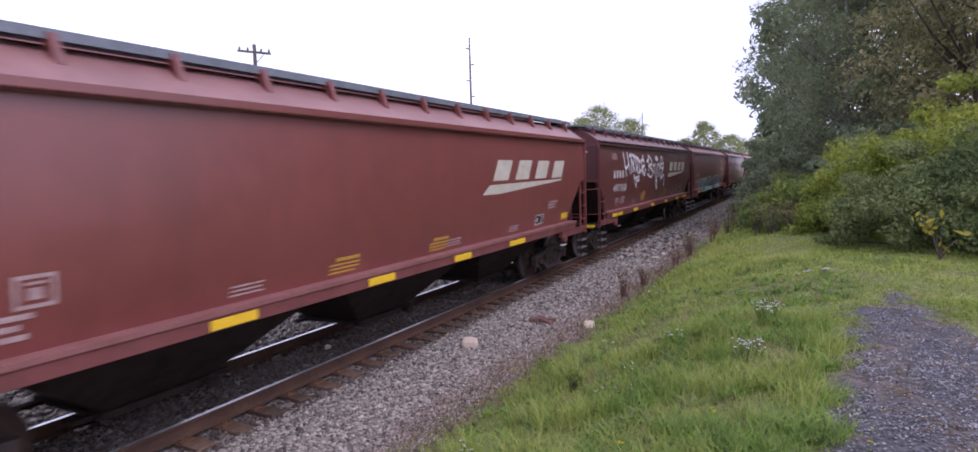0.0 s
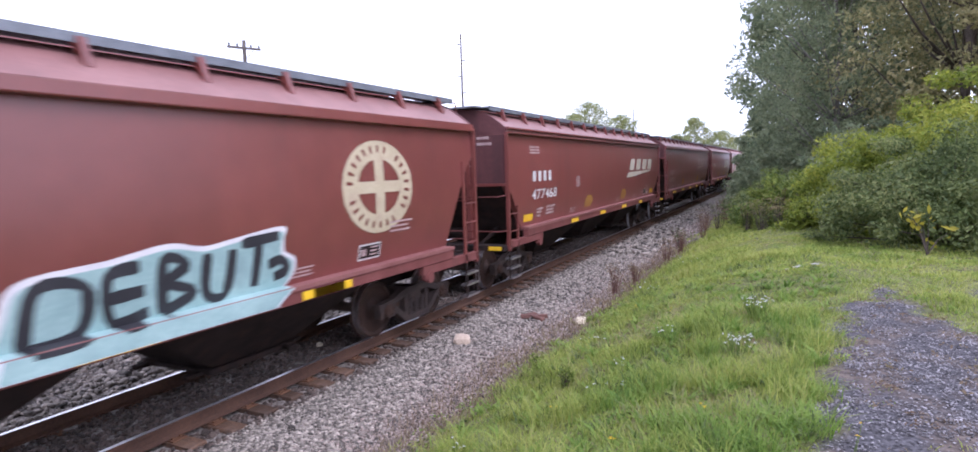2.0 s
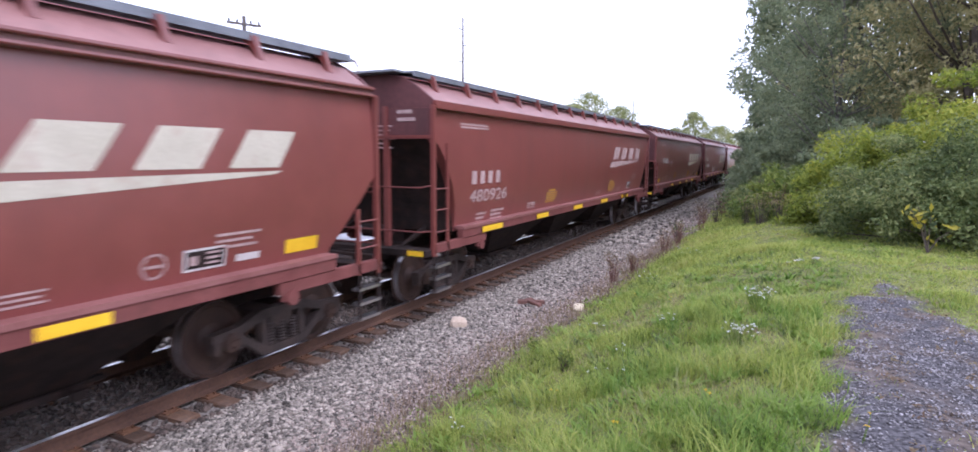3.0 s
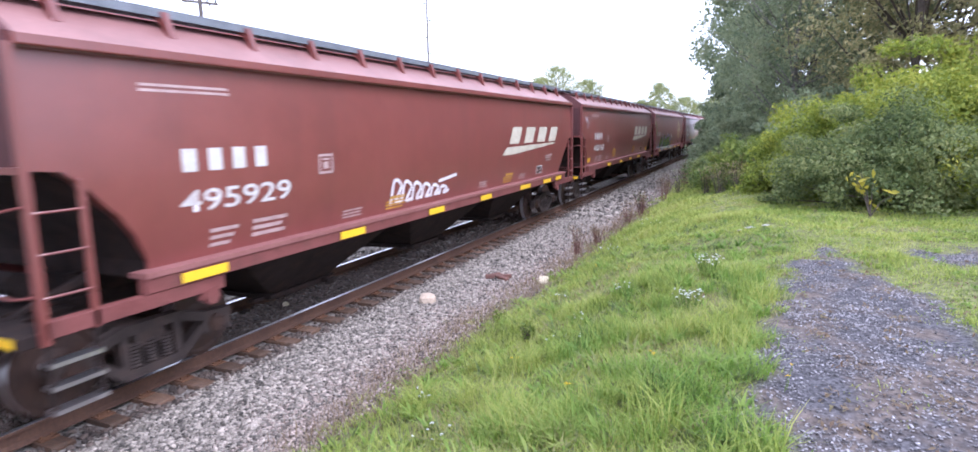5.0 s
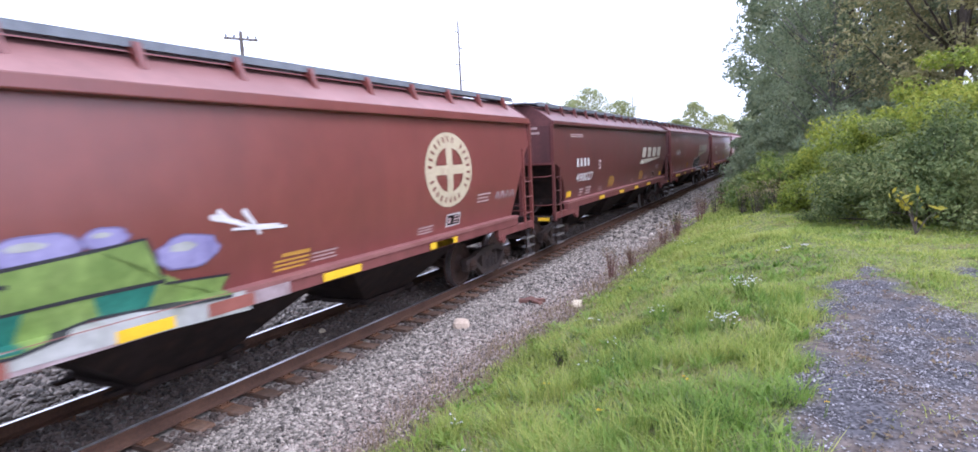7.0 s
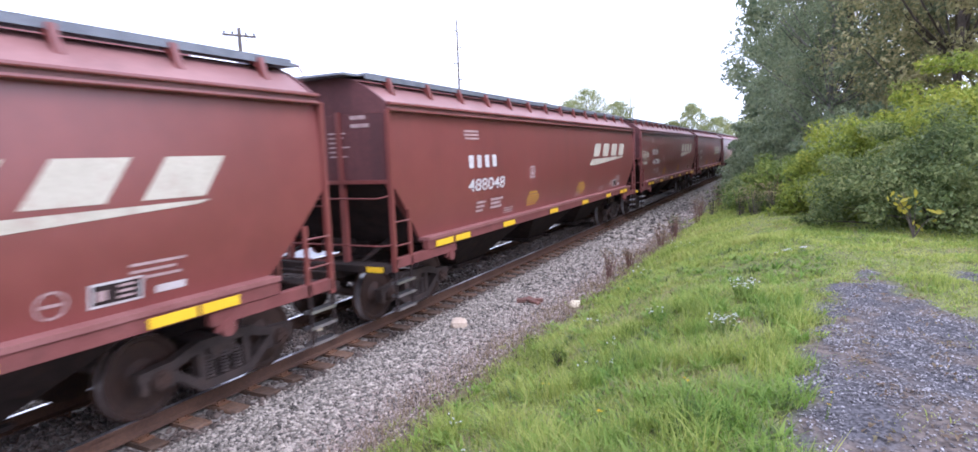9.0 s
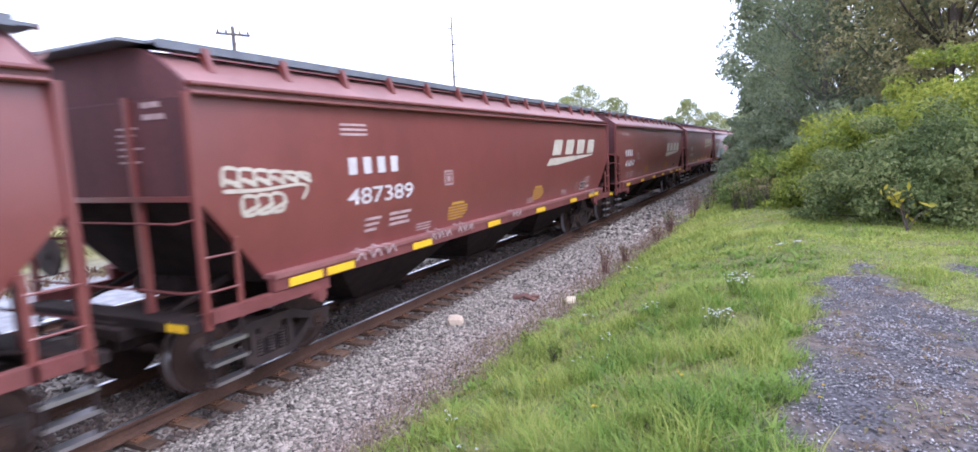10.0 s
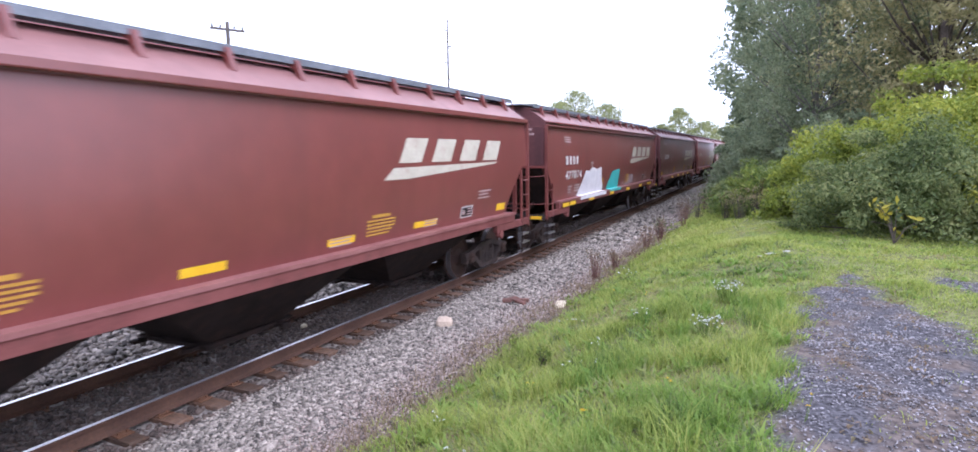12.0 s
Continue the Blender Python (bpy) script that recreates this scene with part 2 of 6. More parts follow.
def box(bm, x0, x1, y0, y1, z0, z1, bevel=0.0):
    r = bmesh.ops.create_cube(bm, size=1.0, matrix=Matrix.Translation(((x0 + x1) / 2, (y0 + y1) / 2, (z0 + z1) / 2)) @ Matrix.Diagonal((x1 - x0, y1 - y0, z1 - z0, 1)))
    if bevel:
        edges = {e for v in r["verts"] for e in v.link_edges}
        bmesh.ops.bevel(bm, geom=list(edges), offset=bevel, segments=1, affect="EDGES")
    return bm


def prism(bm, outline, a0, a1, axis="x"):
    """Extrudes an outline of (u, v) along an axis: x: (y, z); y: (x, z); z: (x, y)."""
    def put(u, v, a):
        return {"x": (a, u, v), "y": (u, a, v), "z": (u, v, a)}[axis]
    low = [bm.verts.new(put(u, v, a0)) for u, v in outline]
    high = [bm.verts.new(put(u, v, a1)) for u, v in outline]
    bm.faces.new(low)
    bm.faces.new(high[::-1])
    n = len(outline)
    for i in range(n):
        bm.faces.new((low[i], high[i], high[(i + 1) % n], low[(i + 1) % n]))
    return bm


def tube(bm, pts, radii, seg=8):
    """A tapered tube along points."""
    rings = []
    for i, q in enumerate(pts):
        d = (Vector(pts[min(i + 1, len(pts) - 1)]) - Vector(pts[max(i - 1, 0)])).normalized()
        turn = d.to_track_quat("Z", "Y").to_matrix()
        r = radii[i] if isinstance(radii, (list, tuple)) else radii
        rings.append([bm.verts.new(Vector(q) + turn @ Vector((math.cos(2 * math.pi * j / seg) * r, math.sin(2 * math.pi * j / seg) * r, 0))) for j in range(seg)])
    for a, b in zip(rings, rings[1:]):
        for j in range(seg):
            bm.faces.new((a[j], a[(j + 1) % seg], b[(j + 1) % seg], b[j]))
    bm.faces.new(rings[0][::-1])
    bm.faces.new(rings[-1])
    return bm


def disc(bm, x0, x1, r, y=0.0, z=0.0, seg=24):
    """A cylinder along x."""
    return prism(bm, [(y + r * math.cos(2 * math.pi * i / seg), z + r * math.sin(2 * math.pi * i / seg)) for i in range(seg)], x0, x1, "x")


# ---- the lie of the land ----
TRACK = -7.20          # centre line of the track with the train; rail tops at z = 0
TRACK_2 = -11.50
SPEED = 21.758
GROUND_X = (-600, -60, -30, -17, -13.6, -13.0, -9.6, -9.0, -8.6, -7.95, -7.88, -6.52, -6.45, -5.8, -5.4, -4.3, -3.27, -2.83, -1.6, -0.45, 0.2, 3, 600)
GROUND_Z = (-0.6, -0.6, -0.5, -0.45, -0.35, -0.22, -0.22, -0.20, -0.235, -0.235, -0.185, -0.185, -0.235, -0.235, -0.20, -0.16, 0.12, 0.26, 0.72, 1.05, 1.12, 1.15, 1.15)


def ground_z(x, y):
    return np.interp(x, GROUND_X, GROUND_Z)


def smooth_noise(x, y, s, seed=0):
    """Cheap value noise on arrays, -1 to 1."""
    x, y = np.asarray(x, float) / s + seed * 17.3, np.asarray(y, float) / s + seed * 7.9
    xi, yi = np.floor(x), np.floor(y)
    fx, fy = x - xi, y - yi
    fx, fy = fx * fx * (3 - 2 * fx), fy * fy * (3 - 2 * fy)

    def h(a, b):
        v = np.sin(a * 127.1 + b * 311.7) * 43758.5453
        return (v - np.floor(v)) * 2 - 1
    return (h(xi, yi) * (1 - fx) + h(xi + 1, yi) * fx) * (1 - fy) + (h(xi, yi + 1) * (1 - fx) + h(xi + 1, yi + 1) * fx) * fy


def ballast_edge(y):
    """Where the ballast gives way to the grass bank."""
    return np.interp(y, (-40, 4, 8, 12, 17, 30, 60), (-3.3, -3.35, -3.5, -3.15, -3.0, -3.3, -3.6)) + 0.22 * smooth_noise(y, y * 0, 0.9, 3)


def path_mask(x, y):
    """1 on the gravel path and its outlying patch, 0 on grass, soft between."""
    left = np.interp(y, (-30, 3, 4.6, 6, 7.8, 9.2), (0.0, 0.02, 0.05, 0.12, 0.40, 0.95))
    right = np.interp(y, (-30, 3, 6.3, 7.5, 8.9, 9.2), (2.6, 2.1, 1.62, 1.32, 1.02, 0.95))
    n = 0.16 * smooth_noise(x, y, 0.35, 5) + 0.08 * smooth_noise(x, y, 0.12, 6)
    a = np.clip((np.minimum(x - left, right - x) + n) / 0.22 + 0.3, 0, 1) * (y < 9.4)
    d = np.hypot((x - 2.60) / 0.95, (y - 8.75) / 0.70)
    return np.maximum(a, np.clip((1 - d + n * 2) / 0.3, 0, 1))


def grass_mask(x, y):
    g = np.clip((x - ballast_edge(y) + 0.30 * smooth_noise(x, y, 0.35, 8) + 0.12 * smooth_noise(x, y, 0.11, 18)) / 0.75 + 0.25, 0, 1)
    return g * (1 - path_mask(x, y))


def ground_h(x, y):
    """The height of the sheet of ground with its unevenness."""
    near = ((x > -5.5) & (x < 6) & (y > 0) & (y < 40))
    z = ground_z(x, y) + 0.03 * smooth_noise(x, y, 0.7) * near + 0.012 * smooth_noise(x, y, 0.17, 2) * near
    return z + grass_mask(x, y) * near * 0.05 * smooth_noise(x, y, 1.6, 4)


def build_ground():
    xs = np.unique(np.r_[-600, -300, -120, np.arange(-60, -18, 6), np.arange(-18, -5.2, 0.4), np.arange(-5.2, 4.01, 0.1), np.arange(4.5, 20, 1.5), 30, 60, 120, 300, 600])
    ys = np.unique(np.r_[-300, -100, -50, -25, -12, np.arange(-6, 2, 0.8), np.arange(2, 22, 0.1), np.arange(22, 60, 0.6), np.arange(64, 130, 8), 200, 400, 900])
    gx, gy = np.meshgrid(xs, ys)
    z = ground_h(gx, gy)
    nx, ny = len(xs), len(ys)
    idx = np.arange(nx * ny).reshape(ny, nx)
    faces = np.stack([idx[:-1, :-1], idx[:-1, 1:], idx[1:, 1:], idx[1:, :-1]], -1).reshape(-1, 4)
    m = bpy.data.materials.new("ground_cover")
    me = fast_mesh("ground", np.stack([gx, gy, z], -1).reshape(-1, 3), faces, m, True)
    path = path_mask(gx, gy)
    far_side = np.clip((-13.3 - gx) / 0.5, 0, 1)
    road = far_side * np.clip((gx + 18.5) / 0.6, 0, 1)
    grass = np.clip((gx - ballast_edge(gy) + 0.75 + 0.35 * smooth_noise(gx, gy, 0.3, 9)) / 0.7 + 0.2, 0, 1)
    for name, val in (("path", path), ("grass", np.maximum(grass, 0)), ("road", road), ("scrub", np.clip((-18.2 - gx) / 0.6, 0, 1)), ("turf", np.clip((gx - ballast_edge(gy) - 0.1) / 0.6, 0, 1))):
        a = me.attributes.new(name, "FLOAT", "POINT")
        a.data.foreach_set("value", val.astype(np.float32).ravel())
    m.use_nodes = True
    n, l = m.node_tree.nodes, m.node_tree.links
    b = n["Principled BSDF"]
    co = n.new("ShaderNodeTexCoord")

    def speckle(scale, c0, c1, p0=0.35, p1=0.65, kind="noise"):
        t = n.new("ShaderNodeTexNoise" if kind == "noise" else "ShaderNodeTexVoronoi")
        t.inputs["Scale"].default_value = scale
        l.new(co.outputs["Object"], t.inputs["Vector"])
        r = n.new("ShaderNodeValToRGB")
        r.color_ramp.elements[0].position, r.color_ramp.elements[1].position = p0, p1
        r.color_ramp.elements[0].color, r.color_ramp.elements[1].color = (*c0, 1), (*c1, 1)
        if kind == "noise":
            t.inputs["Detail"].default_value = 6
            l.new(t.outputs[0], r.inputs[0])
        else:
            sep = n.new("ShaderNodeSeparateColor")
            l.new(t.outputs["Color"], sep.inputs[0])
            l.new(sep.outputs[0], r.inputs[0])
        return r.outputs[0], t

    def blend(a, c, fac_name, sharpen=None):
        mx = n.new("ShaderNodeMix")
        mx.data_type = "RGBA"
        at = n.new("ShaderNodeAttribute")
        at.attribute_name = fac_name
        l.new(at.outputs["Fac"], mx.inputs[0])
        l.new(a, mx.inputs[6])
        l.new(c, mx.inputs[7])
        return mx.outputs[2]
    stones, vor = speckle(32, (0.115, 0.10, 0.09), (0.33, 0.295, 0.262), 0.0, 1.0, "voronoi")
    soil, _ = speckle(14, (0.105, 0.087, 0.062), (0.25, 0.205, 0.150))
    gravel, vor2 = speckle(48, (0.034, 0.032, 0.035), (0.125, 0.12, 0.13), 0.0, 1.0, "voronoi")
    dirt, _ = speckle(14, (0.062, 0.050, 0.045), (0.165, 0.135, 0.118))
    patch = n.new("ShaderNodeTexNoise")
    patch.inputs["Scale"].default_value = 2.3
    patch.inputs["Detail"].default_value = 8
    l.new(co.outputs["Object"], patch.inputs["Vector"])
    worn = n.new("ShaderNodeValToRGB")
    worn.color_ramp.elements[0].position, worn.color_ramp.elements[1].position = 0.46, 0.60
    l.new(patch.outputs[0], worn.inputs[0])
    path_mix = n.new("ShaderNodeMix")
    path_mix.data_type = "RGBA"
    l.new(worn.outputs[0], path_mix.inputs[0])
    l.new(gravel, path_mix.inputs[6])
    l.new(dirt, path_mix.inputs[7])
    gravel = path_mix.outputs[2]
    tarmac, _ = speckle(3, (0.22, 0.225, 0.24), (0.32, 0.325, 0.34))
    scrub, _ = speckle(1.2, (0.14, 0.13, 0.05), (0.26, 0.24, 0.10))
    c = blend(stones, soil, "grass")
    turf, _ = speckle(10, (0.085, 0.092, 0.038), (0.205, 0.215, 0.085))
    c = blend(c, turf, "turf")
    c = blend(c, gravel, "path")
    c = blend(c, tarmac, "road")
    c = blend(c, scrub, "scrub")
    l.new(c, b.inputs["Base Color"])
    b.inputs["Roughness"].default_value = 0.95
    b.inputs["Specular IOR Level"].default_value = 0.15
    bp = n.new("ShaderNodeBump")
    bp.inputs["Strength"].default_value, bp.inputs["Distance"].default_value = 0.7, 0.02
    l.new(vor.outputs["Distance"], bp.inputs["Height"])
    bp.invert = True
    l.new(bp.outputs[0], b.inputs["Normal"])
    ob = new("ground", me)
    tagged(ob, "grey ballast, green grass bank and gravel path beside railway", "ground", kind="structure")


build_ground()


# ---- track ----
def rail_mesh(name, y0, y1):
    prof = [(-0.07, -0.17), (0.07, -0.17), (0.07, -0.155), (0.012, -0.13), (0.010, -0.045), (0.036, -0.035), (0.036, -0.004), (0.030, 0.0), (-0.030, 0.0), (-0.036, -0.004), (-0.036, -0.035), (-0.010, -0.045), (-0.012, -0.13), (-0.07, -0.155)]
    return mesh_of(prism(bmesh.new(), prof, y0, y1, "y"), name, M_RAIL)


def build_track(centre, label, y0, y1, tie0, pitch, n_near, n_all):
    track = new("railway_track")
    track.matrix_basis = pose(centre, 0, 0)
    tagged(track, label, "track", kind="structure")
    rm = rail_mesh("rail", y0, y1)
    top = mesh_of(prism(bmesh.new(), [(-0.031, 0.0005), (0.031, 0.0005), (0.026, 0.0035), (-0.026, 0.0035)], y0, y1, "y"), "rail_head", M_BRIGHT)
    for sx in (-0.7525, 0.7525):
        r = part("rail", rm, None, track, "rusty steel rail", pose(sx, 0, 0))
        part("running_surface", top, None, r, "polished bright rail head")
    rng = random.Random(4)
    tie_ms = []
    for k in range(5):
        bm = box(bmesh.new(), -1.20 - rng.uniform(0, 0.05), 1.18 + rng.uniform(-0.05, 0.07), -0.115, 0.115, -0.36, -0.185, 0.012)
        for v in bm.verts:
            v.co += Vector((rng.uniform(-0.012, 0.012), rng.uniform(-0.012, 0.012), rng.uniform(-0.008, 0.006)))
        tie_ms.append(mesh_of(bm, "tie", M_TIE))
    bm = bmesh.new()
    for sx in (-0.7525, 0.7525):
        box(bm, sx - 0.17, sx + 0.17, -0.09, 0.09, -0.186, -0.168)
        for dx in (-0.11, 0.11):
            for dy in (-0.05, 0.05):
                box(bm, sx + dx - 0.012, sx + dx + 0.012, dy - 0.012, dy + 0.012, -0.17, -0.145)
    plates = mesh_of(bm, "tie_plates", M_PLATE)
    for i in range(n_near):
        t = part("tie", tie_ms[rng.randrange(5)], None, track, "", pose(rng.uniform(-0.04, 0.04), tie0 + pitch * i + rng.uniform(-0.02, 0.02), 0, 0, 0, rng.uniform(-1.2, 1.2)))
        part("tie_plates", plates, None, t)
    bm = bmesh.new()
    for i in range(n_near, n_all):
        box(bm, -1.3, 1.3, tie0 + pitch * i - 0.115, tie0 + pitch * i + 0.115, -0.36, -0.185)
    tagged(part("far_ties", bm, M_TIE, track), "weathered timber ties further along the track", kind="stuff")


build_track(TRACK, "main railway track with timber ties in grey ballast", -60, 330, 4.53 - 0.5235 * 22, 0.5235, 120, 400)
build_track(TRACK_2, "second railway track beyond the train", -60, 330, -4.0, 0.5235, 40, 200)


# ---- the grain train ----
HALF, EAVE = 1.58, 3.53      # half width and eave height over the rails
KINDS = {                    # eave length; end cut of the side as (in from the end, height), from the eave down
    "straight": (17.0, [(0.0, 2.42), (1.02, 1.30)]),
    "arched": (17.7, [(0.0, 3.02), (0.18, 2.88), (0.36, 2.68), (0.52, 2.44), (0.68, 2.14), (0.82, 1.80), (0.90, 1.50), (0.92, 1.30)]),
    "stepped": (16.55, [(0.0, 2.50), (0.30, 2.47), (0.46, 2.36), (0.70, 2.10), (0.80, 2.02), (0.98, 1.78), (1.12, 1.50), (1.14, 1.30)]),
}
KINDS["stepped_long"] = (17.0, KINDS["stepped"][1])
LOOKS = {}


def side_x(z):
    """Half width at a height: the side sheets bulge gently and tuck in towards the sill."""
    return HALF - (0.07 if z > 2.5 else 0.115) * ((z - 2.5) / 1.05) ** 2


def body_mesh(kind):
    length, cut = KINDS[kind]
    e = length / 2
    bm = bmesh.new()
    left = [(-e + d, z) for d, z in cut]
    right = [(e - d, z) for d, z in cut[::-1]]
    prism(bm, [(-e, EAVE)] + left + right + [(e, EAVE)], -HALF, HALF, "x")
    for k in range(11):
        bmesh.ops.bisect_plane(bm, geom=bm.verts[:] + bm.edges[:] + bm.faces[:], plane_co=(0, 0, 1.42 + 0.2 * k), plane_no=(0, 0, 1))
    for v in bm.verts:
        v.co.x = math.copysign(side_x(v.co.z), v.co.x)
    bm.normal_update()
    for f in bm.faces:
        f.smooth = True
    for q in bm.edges:
        q.smooth = len(q.link_faces) == 2 and q.calc_face_angle() < 0.35
    return bm


def roof_mesh(kind):
    """The arched roof between the eaves, hipped at both ends."""
    e = KINDS[kind][0] / 2
    bm = bmesh.new()
    arch = [(-HALF + 0.02, EAVE - 0.01), (-HALF + 0.02, EAVE + 0.11), (-1.38, 3.77), (-1.12, 3.95), (-0.90, 4.05), (-0.5, 4.10), (-0.25, 4.11), (0.25, 4.11), (0.5, 4.10), (0.90, 4.05), (1.12, 3.95), (1.38, 3.77), (HALF - 0.02, EAVE + 0.11), (HALF - 0.02, EAVE - 0.01)]
    low = [bm.verts.new((x, -e + 0.03, z)) for x, z in arch]
    high = [bm.verts.new((x, e - 0.03, z)) for x, z in arch]
    bm.faces.new(low)
    bm.faces.new(high[::-1])
    for i in range(len(arch) - 1):
        bm.faces.new((low[i], high[i], high[i + 1], low[i + 1]))
    return bm


def end_hood_mesh(kind, sgn):
    """The end wall above the eaves, rounded at its shoulders, with a raised rim."""
    e = KINDS[kind][0] / 2
    bm = bmesh.new()
    half = [(HALF - 0.03, EAVE - 0.02), (HALF - 0.015, EAVE + 0.115), (1.385, 3.785), (1.12, 3.965), (0.90, 4.065), (0.5, 4.115)]
    prism(bm, half + [(-x, z) for x, z in half[::-1]], sgn * (e - 0.06), sgn * (e + 0.004), "y")
    return bm


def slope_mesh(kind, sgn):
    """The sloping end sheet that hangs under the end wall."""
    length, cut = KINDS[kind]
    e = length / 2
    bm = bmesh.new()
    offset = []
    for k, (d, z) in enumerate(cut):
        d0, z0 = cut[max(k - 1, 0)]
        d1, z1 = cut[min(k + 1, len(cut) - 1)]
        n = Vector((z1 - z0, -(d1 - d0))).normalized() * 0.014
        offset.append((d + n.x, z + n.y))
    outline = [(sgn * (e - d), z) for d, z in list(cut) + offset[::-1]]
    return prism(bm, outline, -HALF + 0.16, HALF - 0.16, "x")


def eave_mesh(kind, side):
    """The rolled lip along the eave: two ribs on straight-ended cars, one on the others."""
    e = KINDS[kind][0] / 2
    bm = bmesh.new()
    ribs = ((3.52, 3.575), (3.615, 3.675)) if kind == "straight" else ((3.485, 3.63),) if kind == "arched" else ((3.53, 3.64),)
    for z0, z1 in ribs:
        prism(bm, [(side * HALF - side * 0.09, z0), (side * (HALF + 0.045), z0 + 0.006), (side * (HALF + 0.052), z0 + 0.02), (side * (HALF + 0.045), z1 - 0.012), (side * HALF - side * 0.09, z1)], -e + 0.03, e - 0.03, "y")
    return bm


def hopper_mesh():
    """A discharge bay: a pyramid that narrows downwards."""
    bm = bmesh.new()
    tops = [bm.verts.new(v) for v in ((-1.40, -2.0, 1.31), (1.40, -2.0, 1.31), (1.40, 2.0, 1.31), (-1.40, 2.0, 1.31))]
    mids = [bm.verts.new(v) for v in ((-1.30, -1.80, 1.16), (1.30, -1.80, 1.16), (1.30, 1.80, 1.16), (-1.30, 1.80, 1.16))]
    lows = [bm.verts.new(v) for v in ((-0.62, -0.66, 0.40), (0.62, -0.66, 0.40), (0.62, 0.66, 0.40), (-0.62, 0.66, 0.40))]
    for a, b in ((tops, mids), (mids, lows)):
        for i in range(4):
            bm.faces.new((a[i], a[(i + 1) % 4], b[(i + 1) % 4], b[i]))
    bm.faces.new(tops)
    bm.faces.new(lows)
    return bm


def gate_mesh():
    bm = box(bmesh.new(), -0.68, 0.68, -0.72, 0.72, 0.32, 0.395, 0.01)
    for x in (-0.5, 0.5):
        box(bm, x - 0.05, x + 0.05, -0.95, 0.95, 0.33, 0.375)
    disc(bm, 0.68, 0.86, 0.045, 0.5, 0.36, 10)
    box(bm, 0.80, 0.86, 0.42, 0.58, 0.31, 0.40)
    return bm


def side_frame_mesh():
    """A cast side frame: arched top, sagging bottom, two columns and journal pockets."""
    bm = bmesh.new()
    a, b = 0.95, 1.09
    prism(bm, [(-1.12, 0.60), (-0.72, 0.63), (-0.36, 0.75), (0.36, 0.75), (0.72, 0.63), (1.12, 0.60), (1.12, 0.50), (0.72, 0.52), (0.32, 0.64), (-0.32, 0.64), (-0.72, 0.52), (-1.12, 0.50)], a, b, "x")
    prism(bm, [(-0.72, 0.545), (-0.30, 0.26), (0.30, 0.26), (0.72, 0.545), (0.72, 0.43), (0.36, 0.155), (-0.36, 0.155), (-0.72, 0.43)], a, b, "x")
    for y in (-0.33, 0.33):
        box(bm, a + 0.01, b - 0.01, y - 0.05, y + 0.05, 0.22, 0.70)
    for y in (-0.89, 0.89):
        prism(bm, [(y - 0.20, 0.58), (y - 0.20, 0.36), (y - 0.13, 0.34), (y - 0.12, 0.52), (y + 0.12, 0.52), (y + 0.13, 0.34), (y + 0.20, 0.36), (y + 0.20, 0.58)], a - 0.005, b + 0.005, "x")
    return bm


def spring_mesh():
    """One coil spring, ridged."""
    bm = bmesh.new()
    pts, rad = [], []
    for k in range(15):
        pts.append((0, 0, 0.262 + k * 0.02))
        rad.append(0.085 if k % 2 else 0.066)
    return tube(bm, pts, rad, 10)


def wheel_set_mesh():
    bm = bmesh.new()
    for s in (-1, 1):
        rings = [(0.665, 0.495), (0.695, 0.497), (0.705, 0.472), (0.80, 0.468), (0.805, 0.42), (0.775, 0.39), (0.765, 0.20), (0.80, 0.14), (0.83, 0.11), (0.83, 0.0)]
        loops = [[bm.verts.new((s * x, r * math.cos(2 * math.pi * i / 32), r * math.sin(2 * math.pi * i / 32))) for i in range(32)] for x, r in rings[:-1]]
        for a, b in zip(loops, loops[1:]):
            for i in range(32):
                bm.faces.new((a[i], a[(i + 1) % 32], b[(i + 1) % 32], b[i]))
        bm.faces.new(loops[-1])
        bm.faces.new(loops[0])
        # end cap with three bolts
        disc(bm, s * 0.83, s * 1.02, 0.075, 0, 0, 14)
        disc(bm, s * 1.02, s * 1.125, 0.115, 0, 0, 16)
        disc(bm, s * 1.125, s * 1.14, 0.085, 0, 0, 16)
        for k in range(3):
            disc(bm, s * 1.14, s * 1.16, 0.018, 0.055 * math.cos(k * 2.094), 0.055 * math.sin(k * 2.094), 6)
    disc(bm, -0.7, 0.7, 0.085, 0, 0, 12)
    return bm


SHARED = {}


def shared(key, make, mat, smooth=False):
    if key not in SHARED:
        SHARED[key] = mesh_of(make(), key.split("/")[0], mat, smooth)
    return SHARED[key]


def bar_mesh(pts, r):
    return lambda: tube(bmesh.new(), pts, r, 6)


